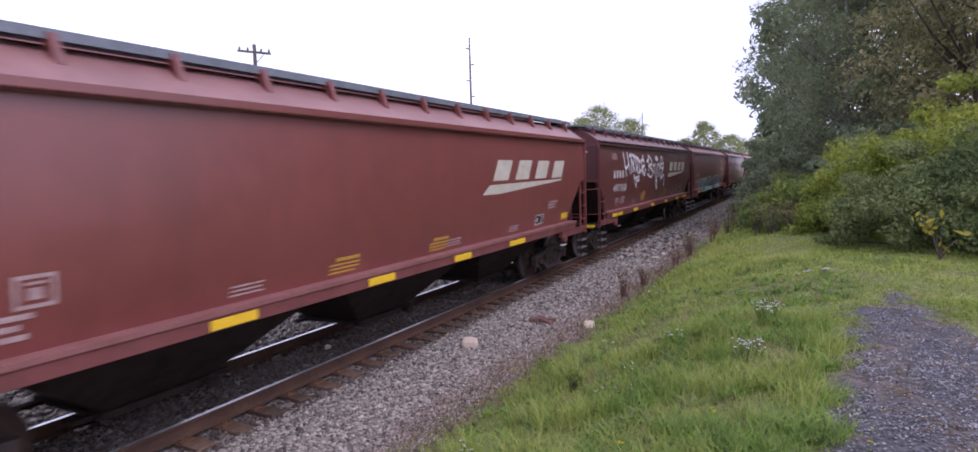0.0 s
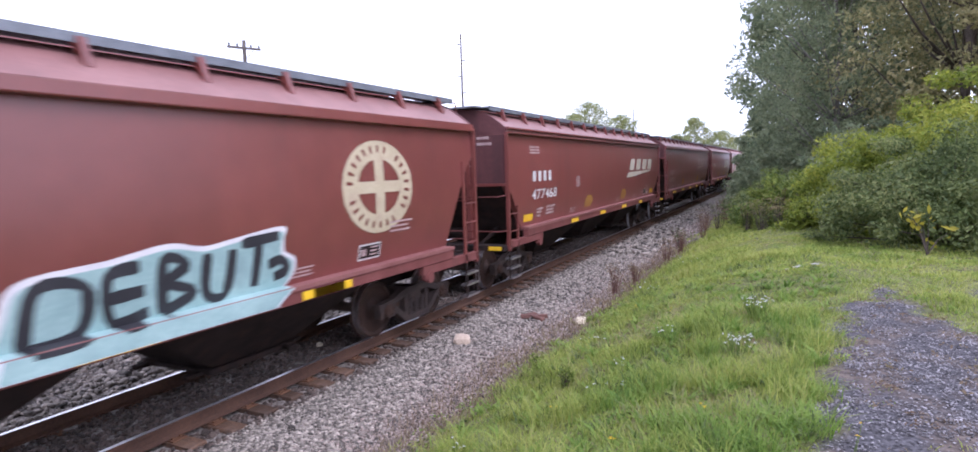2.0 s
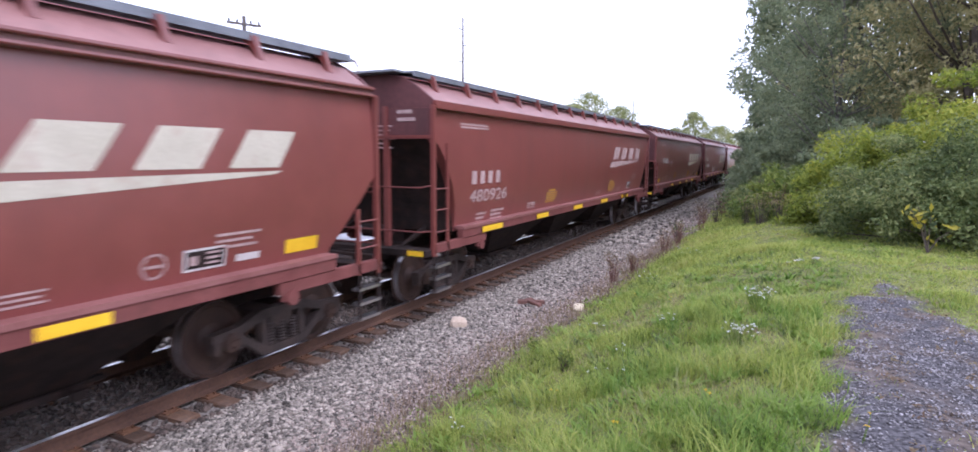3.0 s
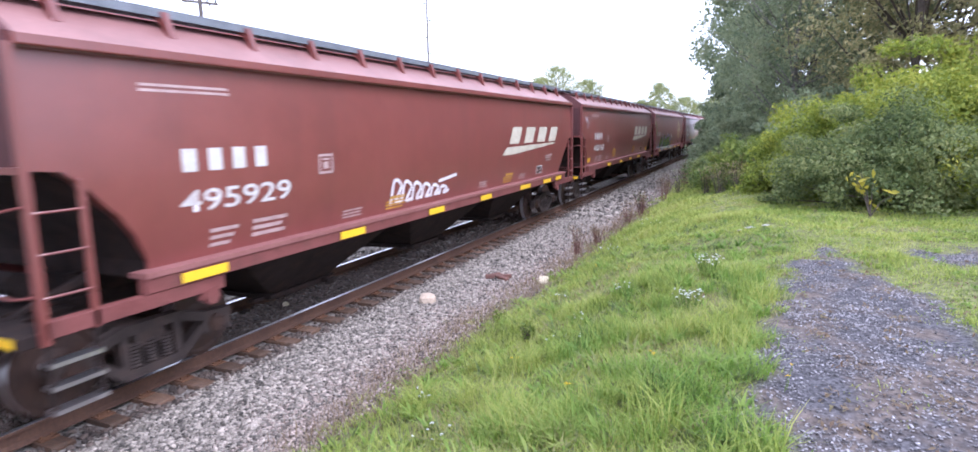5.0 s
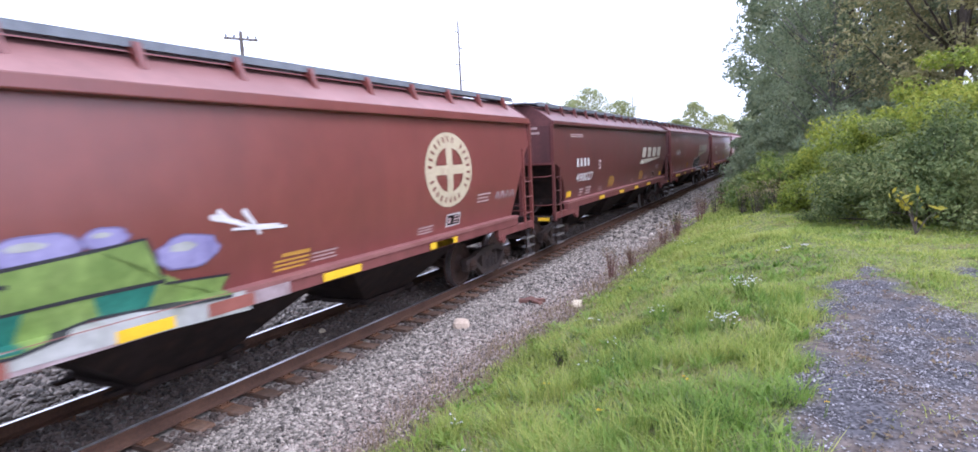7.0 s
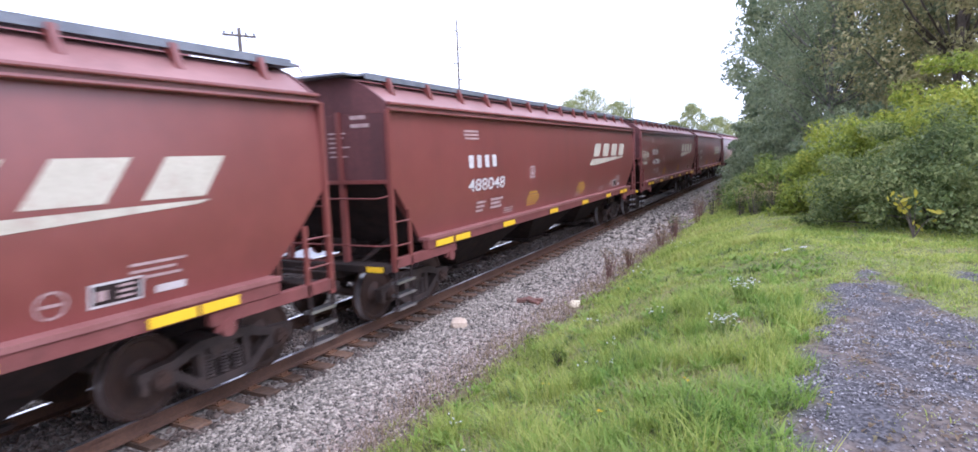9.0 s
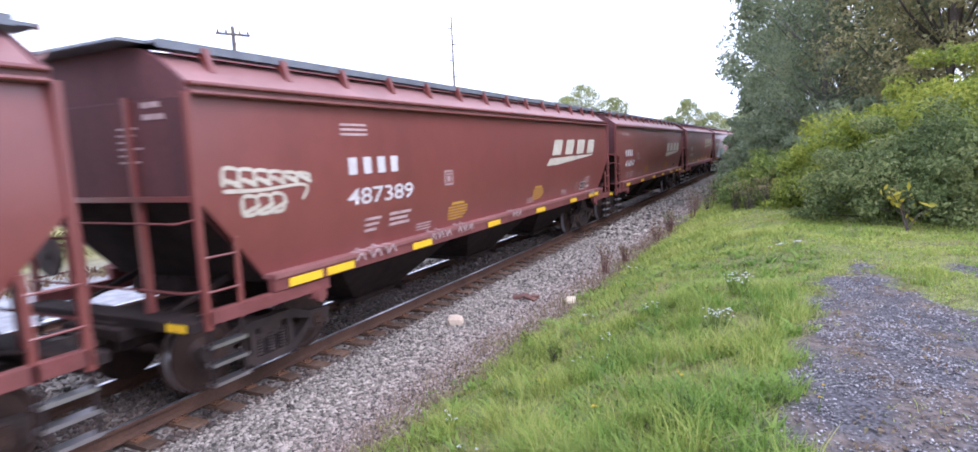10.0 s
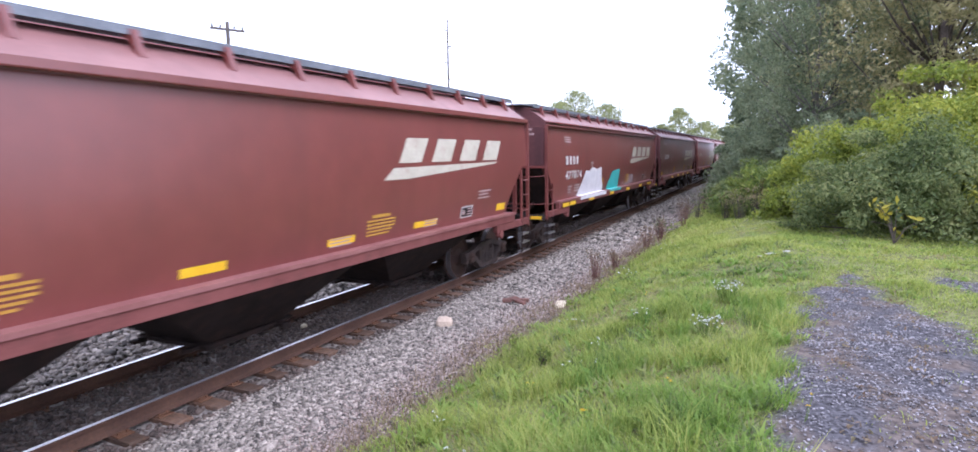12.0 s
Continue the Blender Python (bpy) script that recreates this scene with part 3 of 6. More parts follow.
def end_fittings(car, kind, sgn, paint):
    """Platform, posts, ladders, steps and coupler at one end; sgn -1: the leading end."""
    e = KINDS[kind][0] / 2
    z_low = KINDS[kind][1][0][1]
    at = pose(0, sgn * e, 0, 0, 0, 0 if sgn > 0 else 180)   # local +y points outwards
    tag = "/" + kind + paint.name
    mat = paint

    def put(name, make, m=mat, label="", key=""):
        return part(name, shared(name + key + tag, make, m), None, car, label, at)
    put("end_platform", lambda: box(box(bmesh.new(), -1.56, 1.56, -0.12, 0.22, 0.98, 1.10, 0.01), -0.55, 0.55, -0.9, 0.34, 0.84, 0.98, 0.01), M_DARK, "grimy steel end platform")
    put("draft_sill", lambda: box(bmesh.new(), -0.32, 0.32, -2.6, 0.24, 0.66, 1.02, 0.015), M_DARK)

    def coupler():
        bm = box(bmesh.new(), -0.09, 0.09, 0.2, 0.62, 0.74, 0.92, 0.02)
        prism(bm, [(-0.16, 0.58), (0.14, 0.60), (0.20, 0.74), (0.13, 0.80), (0.05, 0.72), (-0.05, 0.74), (-0.10, 0.84), (-0.20, 0.84), (-0.22, 0.68)], 0.68, 0.98, "z")
        return bm
    put("coupler", coupler, M_TRUCK, "rusty cast knuckle coupler")
    put("air_hose", bar_mesh([(0.3, 0.24, 0.9), (0.36, 0.5, 0.66), (0.3, 0.72, 0.52), (0.12, 0.82, 0.56)], 0.024), M_DARK, "black rubber air hose")
    for side in (-1, 1):
        k = "a" if side > 0 else "b"
        put("corner_post", lambda: box(bmesh.new(), side * 1.585 - 0.035, side * 1.585 + 0.035, -0.02, 0.05, 0.98, EAVE + 0.02), key=k)
        put("ladder_post", lambda: box(bmesh.new(), side * 1.60 - 0.02, side * 1.60 + 0.02, -0.47, -0.41, 1.02, z_low - (0.02 if kind == "straight" else 0.1) - (0.45 if kind == "straight" else 0.0)), key=k)
        for i, z in enumerate((1.40, 1.78, 2.14)):
            if kind == "straight" and i == 2:
                continue
            put("ladder_rung", bar_mesh([(side * 1.61, -0.44, z), (side * 1.63, -0.40, z), (side * 1.63, -0.05, z), (side * 1.61, 0.0, z)], 0.013), key=k + str(i))
        # stirrup steps hung below the corner
        for y in (-0.42, 0.02):
            put("step_hanger", lambda: box(bmesh.new(), side * 1.60 - 0.012, side * 1.60 + 0.012, y - 0.025, y + 0.025, 0.36, 1.04), M_DARK, key=k + str(y))
        for i, z in enumerate((0.80, 0.59, 0.37)):
            put("step_tread", lambda: box(bmesh.new(), side * 1.57 - 0.09, side * 1.57 + 0.05, -0.44, 0.04, z - 0.02, z + 0.02), M_BRIGHT, "bare worn steel step", key=k + str(i))
        # posts under the slope sheet
        put("end_post", lambda: box(bmesh.new(), side * 0.62 - 0.05, side * 0.62 + 0.05, -0.05, 0.03, 1.08, z_low + 0.15), key=k)
        put("end_rib", lambda: box(bmesh.new(), side * 0.62 - 0.04, side * 0.62 + 0.04, 0.0, 0.05, z_low, 3.55), key=k)
        put("slope_brace", lambda: prism(bmesh.new(), [(-0.05, 1.1), (-0.12, 1.1), (-0.95, 1.32), (-0.9, 1.40)], side * 0.85 - 0.03, side * 0.85 + 0.03, "x"), M_DARK, key=k)
    put("end_handrail", bar_mesh([(-1.58, 0.06, 2.20), (-1.4, 0.14, 2.16), (1.4, 0.14, 2.16), (1.58, 0.06, 2.20)], 0.014), M_SILL, "bent steel handrail")
    put("platform_handrail", bar_mesh([(-1.58, 0.06, 1.42), (-1.4, 0.12, 1.40), (1.4, 0.12, 1.40), (1.58, 0.06, 1.42)], 0.014), M_SILL)
    put("end_sheet", lambda: box(bmesh.new(), -1.53, 1.53, 0.0, 0.006, z_low + 0.03, EAVE - 0.025), M_END, "grimy maroon end sheet")
    put("end_lip", lambda: box(bmesh.new(), -1.56, 1.56, -0.01, 0.05, z_low - 0.03, z_low + 0.03))
    put("roof_end_bracket", bar_mesh([(1.1, 0.02, 3.66), (1.1, 0.24, 3.84), (1.1, 0.27, 4.0), (1.1, 0.2, 4.10)], 0.016))
    put("end_roof_walk", lambda: box(bmesh.new(), -1.0, 1.0, -0.32, 0.30, 4.10, 4.135), M_WALK, "grey steel grating over the end")
    if sgn < 0:
        put("brake_wheel", lambda: disc(disc(bmesh.new(), -0.02, 0.02, 0.26, 0, 0, 20), -0.05, 0.05, 0.05, 0, 0, 10), M_TRUCK).matrix_basis = at @ pose(0.95, 0.16, 1.75, 0, 0, 90)
        put("brake_cylinder", lambda: disc(bmesh.new(), -0.3, 0.3, 0.13, -0.55, 1.28, 16), M_DARK)
    else:
        put("air_reservoir", lambda: disc(bmesh.new(), -0.55, 0.55, 0.16, -0.6, 1.30, 16), M_DARK)
    if sgn < 0:
        put("corner_reflector", lambda: box(bmesh.new(), -1.50, -1.18, 0.221, 0.227, 0.995, 1.085), M_YELLOW, "yellow reflective corner patch")
        # plain bars stand for the stencilled data on the end sheet
        for i, w in enumerate((0.34, 0.30, 0.26, 0.42, 0.24, 0.36)):
            put("end_stencil", lambda: box(bmesh.new(), -0.40 - w, -0.40, 0.008, 0.012, 3.20 - i * 0.075, 3.225 - i * 0.075), M_FADED, "faded white stencil line", str(i))
        for i, w in enumerate((0.30, 0.36)):
            put("end_mark", lambda: box(bmesh.new(), -0.86 - w, -0.86, 0.008, 0.012, 3.42 - i * 0.13, 3.48 - i * 0.13), M_FADED, "faded end marking", str(i))


def build_truck(car, y):
    truck = part("truck", shared("truck_bolster", lambda: box(bmesh.new(), -1.06, 1.06, -0.2, 0.2, 0.45, 0.66, 0.03), M_TRUCK), None, car, "cast steel four-wheeled truck", pose(0, y, 0))
    frame_m = shared("side_frame", side_frame_mesh, M_TRUCK)
    spring = shared("coil_spring", spring_mesh, M_TRUCK)
    for rz in (0, 180):
        part("side_frame", frame_m, None, truck, "oily cast steel side frame", pose(0, 0, 0, 0, 0, rz))
        for dy in (-0.2, 0.0, 0.2):
            part("coil_spring", spring, None, truck, "", pose(0, 0, 0, 0, 0, rz) @ pose(1.01, dy, 0))
    for dy in (-0.87, 0.87):
        if "wheel_set" not in SHARED:
            rim = shared("wheel_set", wheel_set_mesh, M_WHEEL)
            rim.materials.append(M_BRIGHT)
            for f in rim.polygons:     # the polished treads
                if all(0.46 < math.hypot(rim.vertices[k].co.y, rim.vertices[k].co.z) < 0.475 for k in f.vertices) and len(f.vertices) == 4:
                    f.material_index = 1
        wheels = part("wheel_set", SHARED["wheel_set"], None, truck, "rusty steel wheels on an axle", pose(0, dy, 0.47))
        WHEELS.append((wheels, dy))
    return truck


WHEELS = []


def build_car(kind, paint):
    length = KINDS[kind][0]
    e = length / 2
    car = new("hopper_car")
    tag = "/" + kind + paint.name
    part("body", shared("body" + tag, lambda: body_mesh(kind), paint), None, car)
    # sky brightness is put into the roof colour
    part("roof", shared("roof" + tag, lambda: roof_mesh(kind), M_ROOF if paint is M_PAINT else M_ROOF_DARK), None, car, "sun-faded dusty red roof")
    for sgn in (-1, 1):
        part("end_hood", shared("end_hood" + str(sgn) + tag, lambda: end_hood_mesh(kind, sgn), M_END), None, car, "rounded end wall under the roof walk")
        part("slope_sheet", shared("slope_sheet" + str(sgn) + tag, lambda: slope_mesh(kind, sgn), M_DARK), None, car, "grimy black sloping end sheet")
    for side in (-1, 1):
        k = str(side)
        part("eave_lip", shared("eave_lip" + k + tag, lambda: eave_mesh(kind, side), paint), None, car)
        sill = part("side_sill", shared("side_sill" + k + tag, lambda: box(bmesh.new(), side * HALF - 0.07, side * HALF + 0.055, -e + 0.95, e - 0.95, 1.19, 1.35, 0.006), M_SILL), None, car, "dusty red side sill")
        part("sill_edge", shared("sill_edge" + k + tag, lambda: box(bmesh.new(), *sorted((side * (HALF - 0.18), side * (HALF + 0.075))), -e + 0.95, e - 0.95, 1.35, 1.405), M_STRIP), None, sill, "pale worn top edge")
        for y0, y1 in ((-e - 0.02, -e + 1.95), (e - 1.95, e + 0.02)):
            part("end_sill", shared("end_sill" + k + str(y0 < 0) + tag, lambda: box(bmesh.new(), side * HALF - 0.07, side * HALF + 0.04, y0, y1, 1.03, 1.185, 0.006), M_SILL), None, car, "dusty red sill under the end platform")
        for y in (-e + 1.75, e - 1.75):
            part("jacking_pad", shared("jacking_pad" + k, lambda: box(disc(bmesh.new(), side * HALF - 0.02, side * HALF + 0.06, 0.10, 0, 0.98, 16), side * HALF - 0.05, side * HALF + 0.03, -0.13, 0.13, 0.94, 1.17, 0.01), M_SILL), None, car, "", pose(0, y, 0))
        walkway = part("roof_walk", shared("roof_walk" + k + tag, lambda: box(box(bmesh.new(), min(side * 0.72, side * 1.18), max(side * 0.72, side * 1.18), -e + 0.02, e - 0.02, 4.10, 4.135), min(side * 1.17, side * 1.195), max(side * 1.17, side * 1.195), -e + 0.02, e - 0.02, 4.045, 4.14), M_WALK), None, car, "grey steel grating roof walk")
        n = 14
        for i in range(n):
            y = (i - (n - 1) / 2) * (length - 1.2) / (n - 1)
            part("walk_bracket", shared("walk_bracket" + k + paint.name, lambda: prism(bmesh.new(), [(side * 1.29, 3.80), (side * 1.32, 3.82), (side * 1.235, 4.10), (side * 1.00, 4.10), (side * 1.18, 3.98)], -0.04, 0.04, "y"), paint), None, walkway, "", pose(0, y, 0))
    # hatch trough along the roof
    part("hatch_cover", shared("hatch_cover" + tag, lambda: prism(bmesh.new(), [(-0.36, 4.08), (-0.33, 4.20), (0.33, 4.20), (0.36, 4.08)], -e + 0.9, e - 0.9, "y"), paint), None, car, "long roof hatch cover")
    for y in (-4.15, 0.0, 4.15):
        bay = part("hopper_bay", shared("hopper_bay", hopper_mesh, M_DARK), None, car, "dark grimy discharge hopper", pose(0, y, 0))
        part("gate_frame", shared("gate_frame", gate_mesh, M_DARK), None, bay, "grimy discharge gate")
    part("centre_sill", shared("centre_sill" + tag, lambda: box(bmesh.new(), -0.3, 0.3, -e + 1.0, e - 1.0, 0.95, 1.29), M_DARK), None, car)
    part("train_pipe", shared("train_pipe" + tag, lambda: tube(bmesh.new(), [(0.6, -e, 0.92), (0.6, e, 0.92)], 0.025, 6), M_DARK), None, car)
    for sgn in (-1, 1):
        end_fittings(car, kind, sgn, paint)
        build_truck(car, sgn * (e - 1.37))
    return car


# ---- markings on the near side: u along the car from its leading eave end, v height ----
class Marks:
    def __init__(self, car, kind):
        self.car, self.e, self.layer = car, KINDS[kind][0] / 2, 0

    def shapes(self, name, polys, mat, label="", lift=1):
        """Flat paint: polygons of (u, v)."""
        bm = bmesh.new()
        x = 0.002 + 0.003 * lift
        for poly in polys:
            vs = [bm.verts.new((0, u - self.e, v)) for u, v in poly]
            try:
                bm.faces.new(vs)
            except ValueError:
                pass
        bmesh.ops.triangulate(bm, faces=bm.faces)
        low, high = min(v.co.z for v in bm.verts), max(v.co.z for v in bm.verts)
        for k in range(1, int((high - low) / 0.25) + 1):
            bmesh.ops.bisect_plane(bm, geom=bm.verts[:] + bm.edges[:] + bm.faces[:], plane_co=(0, 0, low + 0.25 * k), plane_no=(0, 0, 1))
        for z in (1.4, 1.42) if lift >= 20 and low < 1.4 < high else ():
            bmesh.ops.bisect_plane(bm, geom=bm.verts[:] + bm.edges[:] + bm.faces[:], plane_co=(0, 0, z), plane_no=(0, 0, 1))
        for v in bm.verts:
            if lift < 20:
                v.co.x = x + side_x(v.co.z)
            else:      # wide paint runs from the side sheet over the sill
                v.co.x = 0.002 * (lift - 20) + (HALF + 0.079 if v.co.z < 1.41 else side_x(v.co.z) + 0.006)
        for f in bm.faces:
            f.normal_update()
            if f.normal.x < 0:
                f.normal_flip()
        me = bpy.data.meshes.new(name)
        bm.to_mesh(me)
        bm.free()
        me.materials.append(mat)
        return part(name, me, None, self.car, label)

    def rect(self, u0, v0, u1, v1, slant=0.0):
        return [(u0, v0), (u1, v0), (u1 + slant, v1), (u0 + slant, v1)]

    def lines(self, name, u, v, widths, h, step, mat, label="", lift=1, slant=0.0):
        for i, w in enumerate(widths):
            self.shapes(name, [self.rect(u, v - i * step - h, u + w, v - i * step, slant)], mat, label, lift)

    def text(self, name, body, u, v, size, mat, label="", width=None, lift=1):
        key = "text/" + body
        if key not in SHARED:
            cu = bpy.data.curves.new("text", "FONT")
            cu.body, cu.size, cu.offset = body, 1.0, 0.012
            ob = bpy.data.objects.new("text", cu)
            scene.collection.objects.link(ob)
            bpy.context.view_layer.update()
            me = bpy.data.meshes.new_from_object(ob.evaluated_get(bpy.context.evaluated_depsgraph_get()))
            bpy.data.objects.remove(ob)
            me.name = name
            co = np.empty(len(me.vertices) * 3, np.float32)
            me.vertices.foreach_get("co", co)
            co = co.reshape(-1, 3)
            x0, x1, y0, y1 = co[:, 0].min(), co[:, 0].max(), co[:, 1].min(), co[:, 1].max()
            out = np.stack([np.zeros(len(co)), (co[:, 0] - x0) / (x1 - x0), (co[:, 1] - y0) / (y1 - y0)], -1).astype(np.float32)
            me.vertices.foreach_set("co", out.ravel())
            me.update()
            me.materials.clear()
            me.materials.append(mat)
            SHARED[key] = me
        ob = part(name, SHARED[key].copy(), None, self.car, label)
        for q in ob.data.vertices:
            q.co = (side_x(v + q.co.z * size) + 0.002 + 0.003 * lift, u - self.e + q.co.y * (width or size * 0.62 * len(body)), v + q.co.z * size)
        return ob

    def ribbon(self, pts, w):
        """The outline of a brush stroke along points."""
        left, right = [], []
        for i, q in enumerate(pts):
            a, b = pts[max(i - 1, 0)], pts[min(i + 1, len(pts) - 1)]
            d = Vector((b[0] - a[0], b[1] - a[1]))
            d = d.normalized() if d.length else Vector((1, 0))
            ww = w * (0.8 + 0.4 * ((i * 7919) % 10) / 10) / 2
            left.append((q[0] - d.y * ww, q[1] + d.x * ww))
            right.append((q[0] + d.y * ww, q[1] - d.x * ww))
        return [[left[i], left[i + 1], right[i + 1], right[i]] for i in range(len(pts) - 1)]

    def curve(self, pts, n=5):
        """Catmull-Rom points through a sketch."""
        out = []
        q = [pts[0]] + list(pts) + [pts[-1]]
        for i in range(1, len(q) - 2):
            for k in range(n):
                t = k / n
                out.append(tuple(0.5 * (2 * q[i][j] + (q[i + 1][j] - q[i - 1][j]) * t + (2 * q[i - 1][j] - 5 * q[i][j] + 4 * q[i + 1][j] - q[i + 2][j]) * t * t + (3 * q[i][j] - q[i - 1][j] - 3 * q[i + 1][j] + q[i + 2][j]) * t ** 3) for j in (0, 1)))
        return out + [tuple(pts[-1])]


def block_logo(m, u, v, w=4.3, h=0.44, mat=None):
    """The road's slanted logo as plain blocks over a long wedge."""
    mat = mat or M_CREAM
    s, bw = 0.30, w * 0.155
    for i in range(4):
        a = u + 0.45 + i * (bw + 0.36)
        m.shapes("logo_block", [m.rect(a, v, a + bw, v + h, s)], mat, "cream slanted logo block")
    m.shapes("logo_wedge", [[(u, v - 0.27), (u + 0.30, v - 0.08), (u + w - 0.15, v - 0.04), (u + w - 0.3, v - 0.08), (u + 0.75, v - 0.27)]], mat, "cream wedge under the logo")


def block_mark(m, u, v, w, h, mat):
    """The reporting mark as four plain blocks."""
    bw = w / 4.6
    for i in range(4):
        a = u + i * (bw * 1.2)
        m.shapes("mark_block", [m.rect(a, v + 0.02, a + bw * 0.66, v + h - 0.02)], mat, "white block of the reporting mark")


def emblem(m, u, v, r=0.86):
    """A tan roundel: ring, inner disc and a cross; the lettering round it as plain bars."""
    ring = []
    n = 40
    for i in range(n):
        a, b = 2 * math.pi * i / n, 2 * math.pi * (i + 1) / n
        ring.append([(u + r * math.cos(a), v + 0.8 * r * math.sin(a)), (u + r * math.cos(b), v + 0.8 * r * math.sin(b)), (u + 0.6 * r * math.cos(b), v + 0.48 * r * math.sin(b)), (u + 0.6 * r * math.cos(a), v + 0.48 * r * math.sin(a))])
    m.shapes("roundel_ring", ring, M_TAN, "tan round emblem ring")
    m.shapes("roundel_cross", [m.rect(u - 0.6 * r, v - 0.10 * r, u + 0.6 * r, v + 0.10 * r), m.rect(u - 0.13 * r, v - 0.5 * r, u + 0.13 * r, v + 0.5 * r)], M_TAN, "tan cross of the emblem")
    bars = []
    for i in range(26):
        a = 2 * math.pi * (i + 0.5) / 26
        if i % 9 == 4:
            continue
        c, s_ = math.cos(a), math.sin(a)
        p0, p1 = (u + 0.74 * r * c, v + 0.592 * r * s_), (u + 0.89 * r * c, v + 0.712 * r * s_)
        bars += m.ribbon([p0, p1], 0.05)
    m.shapes("roundel_bars", bars, M_PAINT, "", lift=2)


# where the warning stencils stand on single cars
WARNINGS = {0: (6.0, 8.46), 6: (5.6, 11.0), 8: (5.0, 9.53), 11: (5.72, 9.66), 12: (5.5, 9.85), 14: (4.45, 9.9)}
LOW_WARNINGS = (0, 6, 8)


def common_marks(m, index, kind, length, mark_mat, number, logo, mark_u, mark_v, num_v, logo_v):
    block_mark(m, mark_u, mark_v, 1.35, 0.29, mark_mat)
    if number:
        m.text("number", number, mark_u - 0.05, num_v, 0.25, mark_mat, "white car number", 1.72)
    m.lines("data_line", mark_u + 0.35, num_v - 0.22, (0.42, 0.36, 0.30), 0.045, 0.085, M_FADED, "faded white data stencil")
    m.lines("weight_line", mark_u + 1.0, num_v - 0.20, (0.62, 0.52, 0.58), 0.05, 0.085, M_FADED, "faded white weight stencil")
    if kind == "straight":
        m.lines("side_line", mark_u - 0.1, 3.28, (0.62, 0.62, 0.62), 0.035, 0.07, M_FADED)
    else:
        m.lines("side_line", mark_u - 0.4, 3.30, (1.15, 1.15), 0.028, 0.055, M_FADED)
    # framed square
    u = mark_u + (3.3 if number == "477468" else 2.75 if kind == STRA else 2.25 if mark_u > 1 else 1.4)
    sq = {0: 2.33, 11: 5.80}.get(index, u)
    dz = -0.42 if index == 0 else 0.0
    if kind != "arched":
        m.shapes("framed_square", [m.rect(sq, 2.20 + dz, sq + 0.32, 2.235 + dz), m.rect(sq, 2.445 + dz, sq + 0.32, 2.48 + dz), m.rect(sq, 2.235 + dz, sq + 0.035, 2.445 + dz), m.rect(sq + 0.285, 2.235 + dz, sq + 0.32, 2.445 + dz), m.rect(sq + 0.10, 2.27 + dz, sq + 0.22, 2.37 + dz), m.rect(sq + 0.08, 2.395 + dz, sq + 0.25, 2.42 + dz)], M_FADED, "faded white framed stencil")
    # yellow conspicuity tape along the sill
    if kind == "straight":
        tapes = [(1.15, 0.62), (1.86, 0.58), (4.0, 0.62), (6.9, 0.62), (9.7, 0.62), (12.4, 0.62), (length - 2.7, 0.55), (length - 2.1, 0.5)]
        if number == "477468":
            tapes = tapes[2:-2]
            for u in (1.02, length - 1.72):
                m.shapes("reflective_tape", [m.rect(u, 1.50, u + 0.56, 1.675)], M_YELLOW, "yellow reflective patch")
    elif kind == "arched":
        tapes = [(1.70, 0.95), (4.6, 0.8), (7.4, 0.8), (10.2, 0.8), (12.9, 0.8), (length - 4.6, 0.75)]
    elif kind == "stepped_long":
        tapes = [(1.35, 0.62), (4.1, 0.62), (6.8, 0.62), (9.2, 0.62), (length - 5.25, 0.80), (length - 3.3, 0.72), (length - 2.1, 0.6)]
    else:
        tapes = [(4.0, 0.62), (6.6, 0.62), (9.0, 0.62), (length - 5.25, 0.80)]
        m.shapes("reflective_tape", [m.rect(1.20, 1.50, 1.62, 1.66)], M_YELLOW, "yellow reflective patch")
        m.shapes("reflective_tape", [m.rect(length - 1.72, 1.50, length - 1.25, 1.66)], M_YELLOW, "yellow reflective patch")
    z_tape = 1.50 if number == '489566' else 1.215
    for u, w in tapes:
        m.shapes("reflective_tape", [m.rect(u, z_tape, u + w, z_tape + 0.11)], M_YELLOW, "yellow reflective tape", lift=23 if z_tape < 1.4 else 1)
    # warning stencils over the hoppers
    for u in WARNINGS.get(index, (5.75, length - 6.9) if kind == STRA else (5.6, length - 6.1)):
        top, rows = (1.68, (0.62, 0.62, 0.55)) if index in LOW_WARNINGS else (1.86, (0.78, 0.78, 0.78, 0.70, 0.62))
        m.lines("warning_heading", u + 0.12, top, (0.50,), 0.05, 0.07, M_YTEXT, "faded yellow warning heading")
        m.lines("warning_line", u, top - 0.08, rows, 0.03, 0.055, M_YTEXT, "faded yellow warning text")
    for u in (4.4, length - 4.9, length - 7.5):
        m.lines("small_line", u, 1.60, (0.5, 0.46, 0.5), 0.022, 0.05, M_FADED)
    # consolidated stencil panel near the trailing end
    u = length - (3.95 if index == 8 else 3.13 if kind == STRA else 3.48)
    if kind == STRA:
        ring = [m.ribbon([(u - 0.32 + 0.13 * math.cos(a), 1.62 + 0.12 * math.sin(a)) for a in (k * 0.4488, k * 0.4488 + 0.4488)], 0.022)[0] for k in range(14)]
        m.shapes("round_stencil", ring + [m.rect(u - 0.41, 1.605, u - 0.23, 1.635)], M_FADED, "faded white round stencil")
        m.shapes("white_label", [m.rect(u + 0.66, 1.52, u + 1.0, 1.60)], M_WHITE, "small white label")
